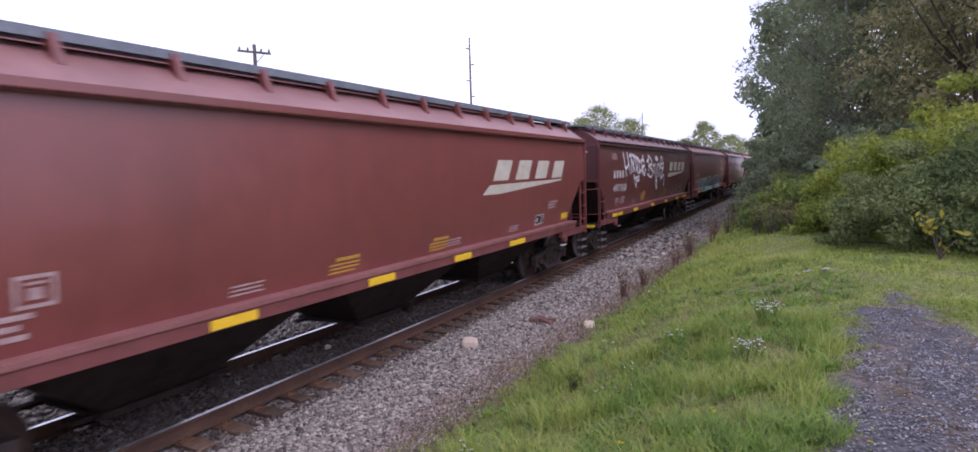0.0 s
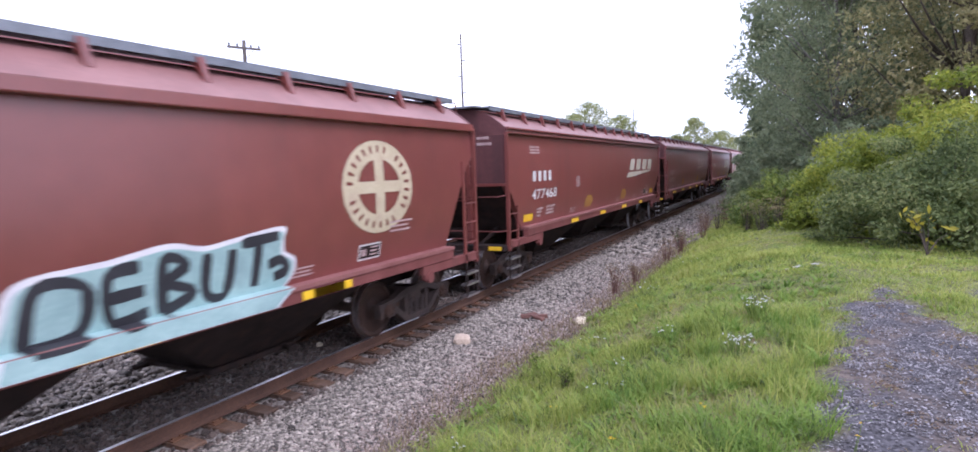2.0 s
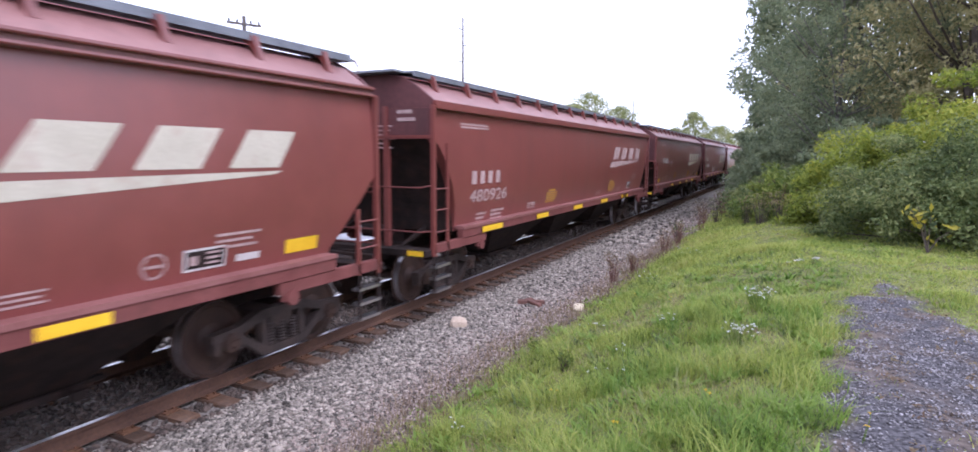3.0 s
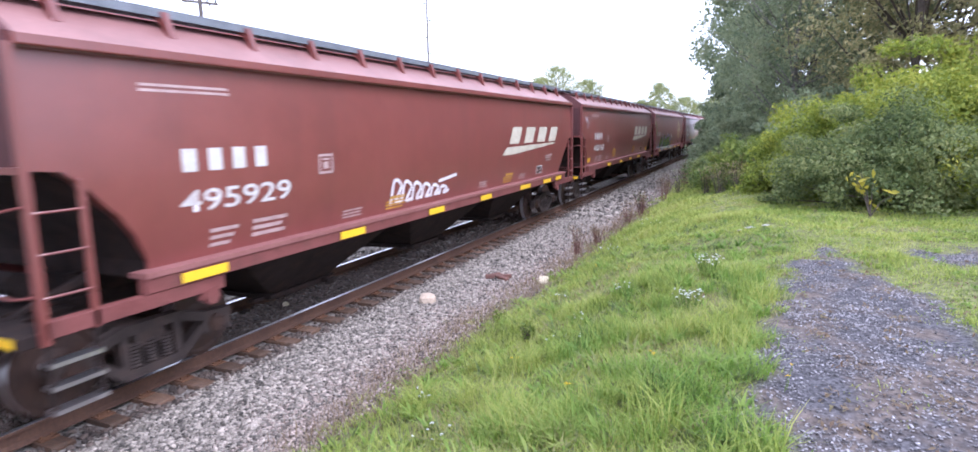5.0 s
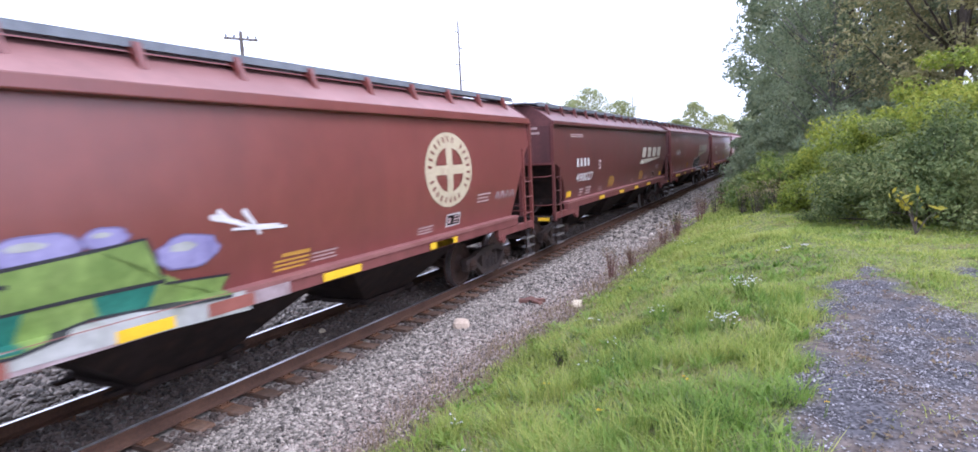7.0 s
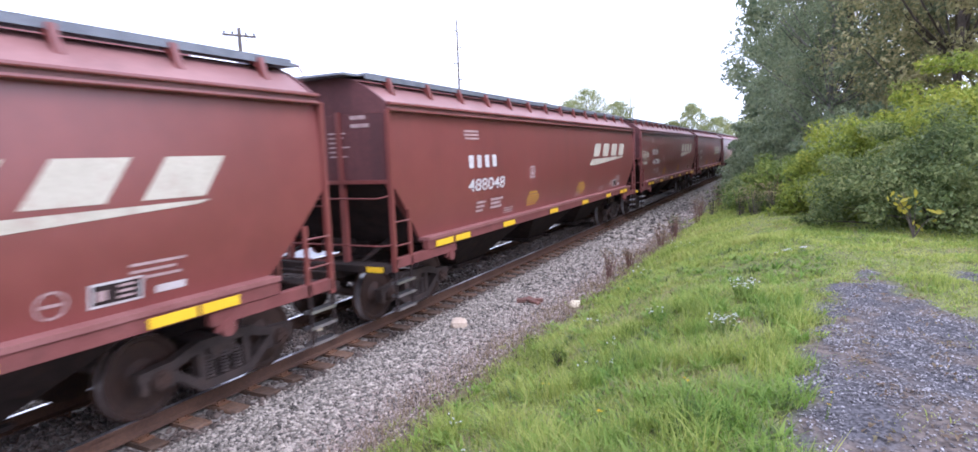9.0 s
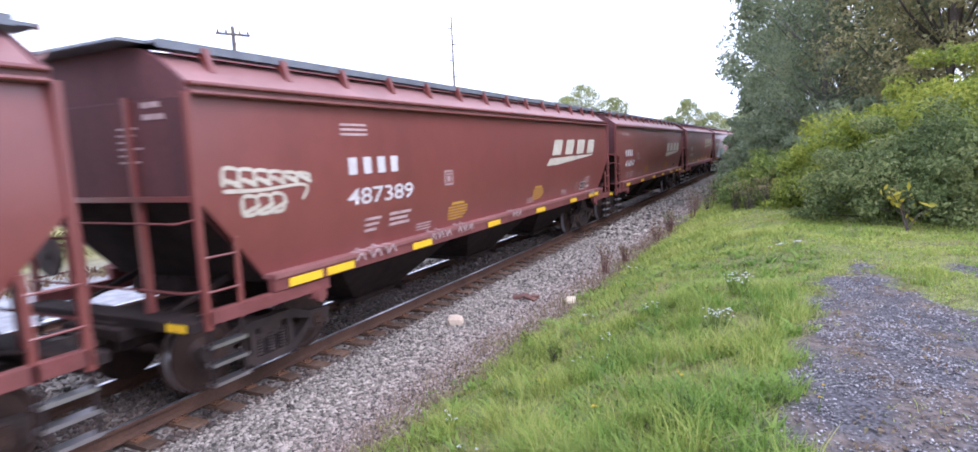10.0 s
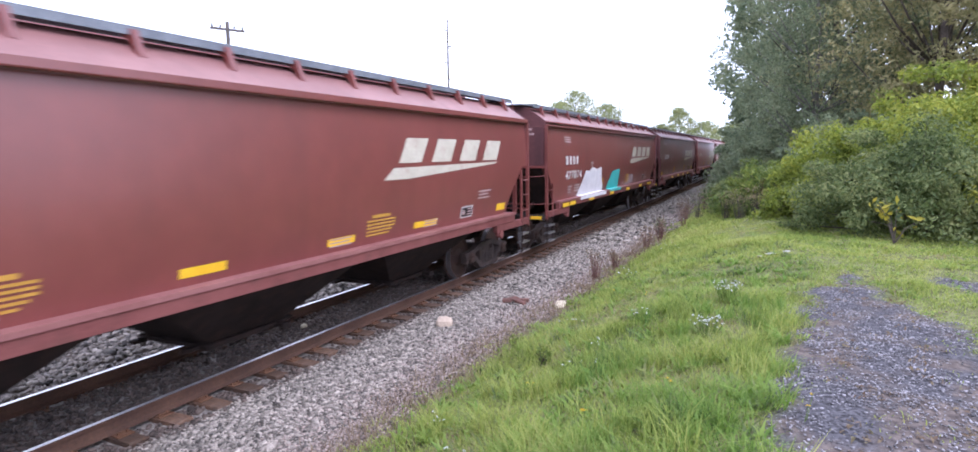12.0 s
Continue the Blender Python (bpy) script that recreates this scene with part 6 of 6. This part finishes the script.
def weed_rosettes():
    """Flat rosettes of broad leaves, long arching blades and straw in the turf."""
    rng = np.random.default_rng(78)
    n = 520
    cx, cy = rng.uniform(-3.4, 0.4, n), 2.7 + 8.0 * rng.uniform(0, 1, n) ** 1.4
    ok = rng.uniform(0, 1, n) < grass_mask(cx, cy)
    cx, cy = cx[ok], cy[ok]
    k = np.repeat(np.arange(len(cx)), 9)
    size = np.repeat(rng.uniform(0.5, 1.3, len(cx)), 9)
    x, y = cx[k] + rng.normal(size=len(k)) * 0.02, cy[k] + rng.normal(size=len(k)) * 0.02
    v, f = blades(rng, x, y, size * rng.uniform(0.05, 0.11, len(k)), size * rng.uniform(0.016, 0.028, len(k)), 2.2)
    tagged(new("weed_rosette", fast_mesh("weed_rosette", v, f, M_CLOVER)), "low broad-leaved weed rosettes in the turf", "weeds", kind="stuff")
    n = 300
    cx, cy = rng.uniform(-3.3, 0.5, n), 2.7 + 9.0 * rng.uniform(0, 1, n) ** 1.4
    ok = rng.uniform(0, 1, n) < grass_mask(cx, cy)
    k = np.repeat(np.arange(int(ok.sum())), 12)
    x, y = cx[ok][k] + rng.normal(size=len(k)) * 0.035, cy[ok][k] + rng.normal(size=len(k)) * 0.035
    v, f = blades(rng, x, y, rng.uniform(0.04, 0.12, len(k)), rng.uniform(0.014, 0.024, len(k)), 1.6)
    tagged(new("dark_weed", fast_mesh("dark_weed", v, f, M_BUSH_DULL)), "dark green leafy weeds through the turf", "weeds", kind="stuff")
    n = 26000
    x, y = rng.uniform(-3.0, 0.3, n), 2.5 + 5.0 * rng.uniform(0, 1, n) ** 1.3
    ok = (smooth_noise(x, y, 0.38, 41) > 0.22) & (rng.uniform(0, 1, n) < grass_mask(x, y))
    x, y = x[ok], y[ok]
    v, f = blades(rng, x, y, rng.uniform(0.08, 0.24, len(x)), rng.uniform(0.005, 0.009, len(x)), 1.5)
    tagged(new("long_grass", fast_mesh("long_grass", v, f, M_GRASS)), "long arching grass blades on the bank", "grass", kind="stuff")
    n = 60000
    x, y = rng.uniform(-3.8, 3.5, n), 2.5 + 13.0 * rng.uniform(0, 1, n) ** 1.3
    ok = (smooth_noise(x, y, 0.55, 43) + 0.5 * smooth_noise(x, y, 0.16, 44) > 0.9 - 0.65 * ((x < -0.3) & (y < 9))) & (rng.uniform(0, 1, n) < grass_mask(x, y))
    x, y = x[ok], y[ok]
    v, f = blades(rng, x, y, rng.uniform(0.03, 0.09, len(x)), 0.004 + 0.0005 * y, 1.9)
    tagged(new("straw", fast_mesh("straw", v, f, M_STRAW)), "dry straw and dead blades through the turf", "grass", kind="stuff")


M_STRAW = leaf_material("dry_straw", [(0.17, 0.13, 0.07), (0.28, 0.22, 0.12), (0.38, 0.32, 0.18), (0.33, 0.33, 0.14)])
weed_rosettes()


def margin_grass():
    """Thin dry stalks creeping out over the gravel margin."""
    rng = np.random.default_rng(77)
    n = 5200
    y = 2.8 + 17 * rng.uniform(0, 1, n) ** 1.3
    x = ballast_edge(y) + rng.normal(size=n) * 0.32 - 0.05
    v, f = blades(rng, x, y, rng.uniform(0.04, 0.16, n), 0.005 + 0.0006 * y, 1.2)
    tagged(new("dry_grass", fast_mesh("dry_grass", v, f, M_DRY)), "thin dry grass along the gravel margin", "grass", kind="stuff")


margin_grass()


def weed_clump(x, y, h, seed, mat, label, n=18, name="weed"):
    rng, r2 = np.random.default_rng(seed), random.Random(seed)
    t = new(name)
    z = float(ground_h(np.float64(x), np.float64(y)))
    t.matrix_basis = pose(x, y, z)
    tagged(t, label, "weed")
    bm = bmesh.new()
    cen = []
    for i in range(n):
        a, s = r2.uniform(0, 6.28), r2.uniform(0.1, 0.4) * h
        k = r2.uniform(0.6, 1.0)
        top = (math.cos(a) * s, math.sin(a) * s, h * k)
        tube(bm, [(math.cos(a) * s * 0.3, math.sin(a) * s * 0.3, -0.03), (top[0] * 0.6, top[1] * 0.6, h * k * 0.6), top], [0.006, 0.005, 0.002], 4)
        cen += [(top[0] * 0.7, top[1] * 0.7, top[2] * 0.7), top]
    tagged(part("stemwork", bm, M_CHIP if mat is M_DRY else M_BARK, t), kind="stuff")
    v, f = leaf_cloud(rng, cen, [(0.08, 0.08, 0.10)] * len(cen), n * 12, 0.022, 0.2)
    part("leaves", fast_mesh("leaves", v, f, mat), None, t)


for x, y, h, sd, mt, lb in ((-3.35, 12.4, 0.62, 80, M_DRY, "dry reddish weed at the ballast edge"), (-3.15, 13.4, 0.45, 81, M_DRY, "dry reddish weed at the ballast edge"), (-3.0, 16.3, 0.6, 82, M_DRY, "brown seeding weed by the ballast"), (-2.9, 18.0, 0.7, 83, M_DRY, "brown seeding weed by the ballast"),
                            (-3.2, 19.6, 0.6, 84, M_BUSH_DULL, "grey-green weed by the ballast"), (-2.6, 20.6, 0.8, 85, M_DRY, "brown seeding weed by the ballast"), (-2.3, 22.3, 0.9, 86, M_BUSH_DULL, "grey-green weed by the ballast"), (-2.9, 23.8, 0.8, 87, M_DRY, "brown seeding weed by the ballast"),
                            (-2.4, 25.8, 1.0, 88, M_DRY, "tall dry weed beside the shrubs"), (-0.9, 21.0, 1.2, 89, M_DRY, "tall tawny grass before the shrubs"), (-0.3, 19.0, 1.0, 90, M_DRY, "tall tawny grass before the shrubs"), 
                            (-0.75, 17.6, 0.9, 96, M_STRAW, "tall pale seeding grass before the shrubs"), (-0.35, 17.0, 0.75, 97, M_STRAW, "tall pale seeding grass before the shrubs"), (-1.2, 18.6, 0.8, 98, M_STRAW, "tall pale seeding grass before the shrubs"), (0.1, 16.4, 0.6, 99, M_BUSH, "leafy weed at the foot of the shrubs"),
                            (-3.0, 7.2, 0.16, 92, M_BUSH, "low leafy weed in the grass"), (-2.2, 6.0, 0.2, 93, M_BUSH, "low leafy weed in the grass"), (-2.6, 27.5, 1.1, 94, M_DRY, "tall dry weed beside the shrubs"), (-2.9, 31.0, 1.1, 95, M_BUSH_DULL, "grey-green weed by the ballast")):
    weed_clump(x, y, h, sd, mt, lb)


M_STEM = leaf_material("green_stem", [(0.10, 0.17, 0.04), (0.15, 0.22, 0.05), (0.20, 0.26, 0.07)])


def flower_cluster(x, y, w, h, seed, n, mat=None, name="wildflower", label="white aster flowers in the grass"):
    rng, r2 = np.random.default_rng(seed), random.Random(seed)
    t = new(name)
    t.matrix_basis = pose(x, y, float(ground_h(np.float64(x), np.float64(y))))
    tagged(t, label, "flowers")
    bm = bmesh.new()
    cen = []
    for i in range(n):
        a, s = r2.uniform(0, 6.28), w * math.sqrt(r2.random())
        top = (math.cos(a) * s, math.sin(a) * s, h * r2.uniform(0.6, 1.0))
        tube(bm, [(top[0] * 0.5, top[1] * 0.5, 0.0), top], [0.003, 0.002], 4)
        cen.append(top)
    tagged(part("stemwork", bm, M_STEM, t), kind="stuff")
    v, f = leaf_cloud(rng, cen, [(0.012, 0.012, 0.006)] * n, n * 6, 0.010, 2.0)
    tagged(part("bloom", fast_mesh("bloom", v, f, mat or M_FLOWER), None, t), kind="stuff")


flower_cluster(-0.43, 7.35, 0.17, 0.26, 100, 40)
flower_cluster(-0.55, 6.05, 0.17, 0.22, 101, 34)
flower_cluster(-1.35, 7.0, 0.12, 0.18, 102, 9)
flower_cluster(-1.7, 6.2, 0.10, 0.16, 103, 6)
flower_cluster(-2.3, 10.6, 0.2, 0.25, 104, 10)
flower_cluster(-2.6, 4.4, 0.15, 0.15, 105, 6)
flower_cluster(-2.0, 13.2, 0.3, 0.25, 106, 12)
flower_cluster(-2.7, 19.0, 0.4, 0.5, 107, 26)
flower_cluster(-2.05, 3.55, 0.16, 0.14, 108, 7)
flower_cluster(-1.55, 5.2, 0.22, 0.16, 109, 5)
flower_cluster(-2.35, 7.6, 0.25, 0.18, 117, 6)
for k, (x, y) in enumerate(((-1.2, 4.0), (-1.9, 4.9), (-0.6, 4.4), (-1.6, 8.3), (-2.2, 9.2), (0.2, 4.0))):
    flower_cluster(x, y, 0.08, 0.17, 110 + k, 2, M_YFLOWER, "wildflower", "small yellow flowers in the grass")


ICO_V = None


def stone_templates():
    bm = bmesh.new()
    bmesh.ops.create_icosphere(bm, subdivisions=1, radius=1.0)
    v = np.array([q.co[:] for q in bm.verts])
    f = np.array([[q.index for q in p.verts] for p in bm.faces])
    bm.free()
    return v, f


ICO_V, ICO_F = stone_templates()


def stones(name, label, seed, areas, mat, flat=0.65):
    """Broken stones lying on the ground: areas of (x0, x1, y0, y1, count, size, keep)."""
    rng = np.random.default_rng(seed)
    vs, fs, off = [], [], 0
    for x0, x1, y0, y1, n, size, keep in areas:
        x, y = rng.uniform(x0, x1, n), rng.uniform(y0, y1, n)
        if keep is not None:
            ok = keep(x, y, rng)
            x, y = x[ok], y[ok]
            n = len(x)
        s = size * rng.uniform(0.55, 1.45, n)
        v = ICO_V[None] * (1 + rng.uniform(-0.32, 0.32, (n, len(ICO_V), 1)))
        v = v * (np.stack([rng.uniform(0.7, 1.2, n), rng.uniform(0.7, 1.2, n), rng.uniform(0.45, 0.9, n) * flat / 0.65], -1) * s[:, None])[:, None]
        a = rng.uniform(0, 6.283, n)
        c, sn = np.cos(a)[:, None], np.sin(a)[:, None]
        tilt = rng.uniform(-0.5, 0.5, n)[:, None]
        vx, vy, vz = v[..., 0], v[..., 1], v[..., 2]
        vy, vz = vy * np.cos(tilt) - vz * np.sin(tilt), vy * np.sin(tilt) + vz * np.cos(tilt)
        out = np.stack([vx * c - vy * sn + x[:, None], vx * sn + vy * c + y[:, None], vz + (ground_h(x, y) + s * rng.uniform(0.05, 0.4, n) + 0.004)[:, None]], -1)
        vs.append(out.reshape(-1, 3))
        fs.append((ICO_F[None] + (np.arange(n) * len(ICO_V))[:, None, None]).reshape(-1, 3) + off)
        off += n * len(ICO_V)
    return tagged(new(name, fast_mesh(name, np.concatenate(vs), np.concatenate(fs), mat)), label, "stones", kind="stuff")


def on_shoulder(x, y, rng):
    return (x < ballast_edge(y) - 0.55 - 0.55 * np.abs(rng.normal(size=len(x)))) & between_ties(x, y)


def between_ties(x, y):
    """False over a tie of the main track."""
    k = (y - 4.53) / 0.5235
    return (np.abs(k - np.round(k)) * 0.5235 > 0.125) | (np.abs(x - TRACK) > 1.17)


def off_ties(x, y, rng):
    return (np.abs(np.abs(x - TRACK) - 0.7525) > 0.10) & (between_ties(x, y) | (np.abs(x - TRACK) < 0.68))


M_STONE_DARK = material("oily_ballast_stone", (0.052, 0.038, 0.031), (0.118, 0.088, 0.072), 0.85, 0, 8, 60, 0.3, 0.004, "island", 0.55)
M_STONE_PATH = material("path_gravel", (0.095, 0.089, 0.094), (0.30, 0.285, 0.298), 0.9, 0, 8, 60, 0.3, 0.004, "island", 0.65)
stones("ballast", "loose grey broken ballast stones beside the ties", 120, [(-5.95, -3.2, 2.5, 7.0, 24000, 0.0225, on_shoulder), (-5.95, -3.2, 7.0, 12.0, 21000, 0.0235, on_shoulder), (-5.95, -3.0, 12.0, 20.0, 14000, 0.030, on_shoulder), (-5.95, -2.5, 20.0, 45.0, 8000, 0.06, on_shoulder), (-10.6, -8.5, 2.0, 22.0, 9000, 0.045, None)], M_STONE)
stones("track_ballast", "dark oily ballast stones between the rails", 121, [(-8.55, -5.85, 2.0, 12.0, 11000, 0.030, off_ties), (-8.55, -5.85, 12.0, 30.0, 6000, 0.045, off_ties)], M_STONE_DARK)
M_STONE_EDGE = material("brown_dusty_gravel", (0.14, 0.112, 0.094), (0.31, 0.25, 0.215), 0.95, 0, 8, 60, 0.3, 0.004, "island", 0.75)
def on_margin(x, y, rng):
    return (x < ballast_edge(y) + 0.12 * rng.normal(size=len(x))) & (x > ballast_edge(y) - 1.15 - 0.35 * rng.normal(size=len(x)))


stones("edge_gravel", "fine brown gravel where ballast meets the grass", 123, [(-5.3, -2.4, 2.4, 6.0, 26000, 0.016, on_margin), (-5.3, -2.4, 6.0, 10.0, 24000, 0.018, on_margin), (-5.3, -2.2, 10.0, 18.0, 18000, 0.024, on_margin), (-5.3, -2.2, 18.0, 34.0, 9000, 0.035, on_margin)], M_STONE_EDGE)
stones("path_stones", "grey crushed stone on the footpath", 122, [(-0.2, 3.6, 2.6, 9.6, 78000, 0.0078, lambda x, y, rng: rng.uniform(0, 1, len(x)) < path_mask(x, y) * (0.45 + 0.5 * smooth_noise(x, y, 0.28, 21)))], M_STONE_PATH, 0.5)


def rock(name, x, y, z, sx, sy, sz, seed, mat, label):
    r2 = random.Random(seed)
    bm = bmesh.new()
    bmesh.ops.create_icosphere(bm, subdivisions=2, radius=1.0)
    for v in bm.verts:
        n = noise.noise(v.co * 1.3 + Vector((seed, 0, 0)))
        d = v.co.normalized() * (1 + 0.25 * n)
        q = Vector([math.copysign(abs(c) ** 0.7, c) for c in d])
        v.co = Vector((q.x * sx, q.y * sy, q.z * sz)) * (1 + r2.uniform(-0.04, 0.04))
    ob = new(name, mesh_of(bm, name, mat))
    ob.matrix_basis = pose(x, y, z + sz * 0.55, 0, 0, r2.uniform(0, 180))
    tagged(ob, label, "rock")


rock("boulder", -5.13, 9.06, -0.2, 0.20, 0.15, 0.11, 3, M_BOULDER, "pale pinkish rock lying on the ballast")
rock("stone", -3.27, 9.86, 0.13, 0.19, 0.10, 0.06, 4, M_PALEROCK, "flat buff stone at the grass edge")
rock("stone", -2.83, 4.62, 0.26, 0.045, 0.04, 0.035, 5, M_PALEROCK, "small pale stone in the grass edge")
rock("stone", -4.55, 4.35, -0.18, 0.06, 0.05, 0.04, 6, M_STONE, "whitish stone among the ballast")
rock("stone", -7.35, 8.0, -0.2, 0.07, 0.06, 0.06, 7, M_PALEROCK, "whitish stone between the rails")
rock("stone", -3.9, 21.0, -0.1, 0.22, 0.16, 0.10, 8, M_STONE, "grey rock on the ballast edge")
rock("stone", -4.2, 19.6, -0.15, 0.16, 0.12, 0.08, 9, M_STONE, "grey rock on the ballast edge")


def wood_scraps():
    t = new("rotten_tie_piece")
    t.matrix_basis = pose(-4.59, 11.0, -0.14)
    tagged(t, "broken red-brown piece of rotten tie on ballast", "wood scrap")
    for dx, dy, rz, l in ((0, 0, 25, 0.26), (0.10, -0.09, -30, 0.20), (-0.12, 0.08, 70, 0.16)):
        bm = box(bmesh.new(), -l, l, -0.05, 0.05, -0.02, 0.045, 0.012)
        for v in bm.verts:
            v.co += Vector((random.uniform(-0.02, 0.02), random.uniform(-0.015, 0.015), random.uniform(-0.01, 0.012)))
        part("splinter", bm, M_CHIP, t, "", pose(dx, dy, 0, 4, 0, rz))


wood_scraps()


def litter_scrap(x, y, w, d, seed):
    bm = bmesh.new()
    r2 = random.Random(seed)
    n = 6
    g = [[bm.verts.new((w * (i / n - 0.5), d * (j / n - 0.5), 0.03 + r2.uniform(-0.012, 0.012))) for j in range(n + 1)] for i in range(n + 1)]
    for i in range(n):
        for j in range(n):
            bm.faces.new((g[i][j], g[i + 1][j], g[i + 1][j + 1], g[i][j + 1]))
    bmesh.ops.solidify(bm, geom=bm.faces[:], thickness=0.004)
    ob = new("litter", mesh_of(bm, "litter", M_WHITE))
    ob.matrix_basis = pose(x, y, float(ground_h(np.float64(x), np.float64(y))), 0, 0, r2.uniform(0, 90))
    tagged(ob, "crumpled scrap of white paper on the grass", "litter")


litter_scrap(0.0, 10.4, 0.22, 0.10, 1)
litter_scrap(0.22, 10.55, 0.12, 0.07, 2)
litter_scrap(-0.15, 10.2, 0.08, 0.06, 3)


# ---- what moves ----
def motions():
    times = [0.0, 1 / 30] + [0.5 * i for i in range(1, 24)] + [12.0 - 1 / 30, 12.0]
    for car, start in CARS:
        walk(car, [(t, pose(TRACK, start - SPEED * t, 0)) for t in times])
    spin = math.degrees(SPEED / 0.47)
    for wheels, dy in WHEELS:
        walk(wheels, [(i / 30, pose(0, dy, 0.47, spin * i / 30)) for i in range(361)])


motions()
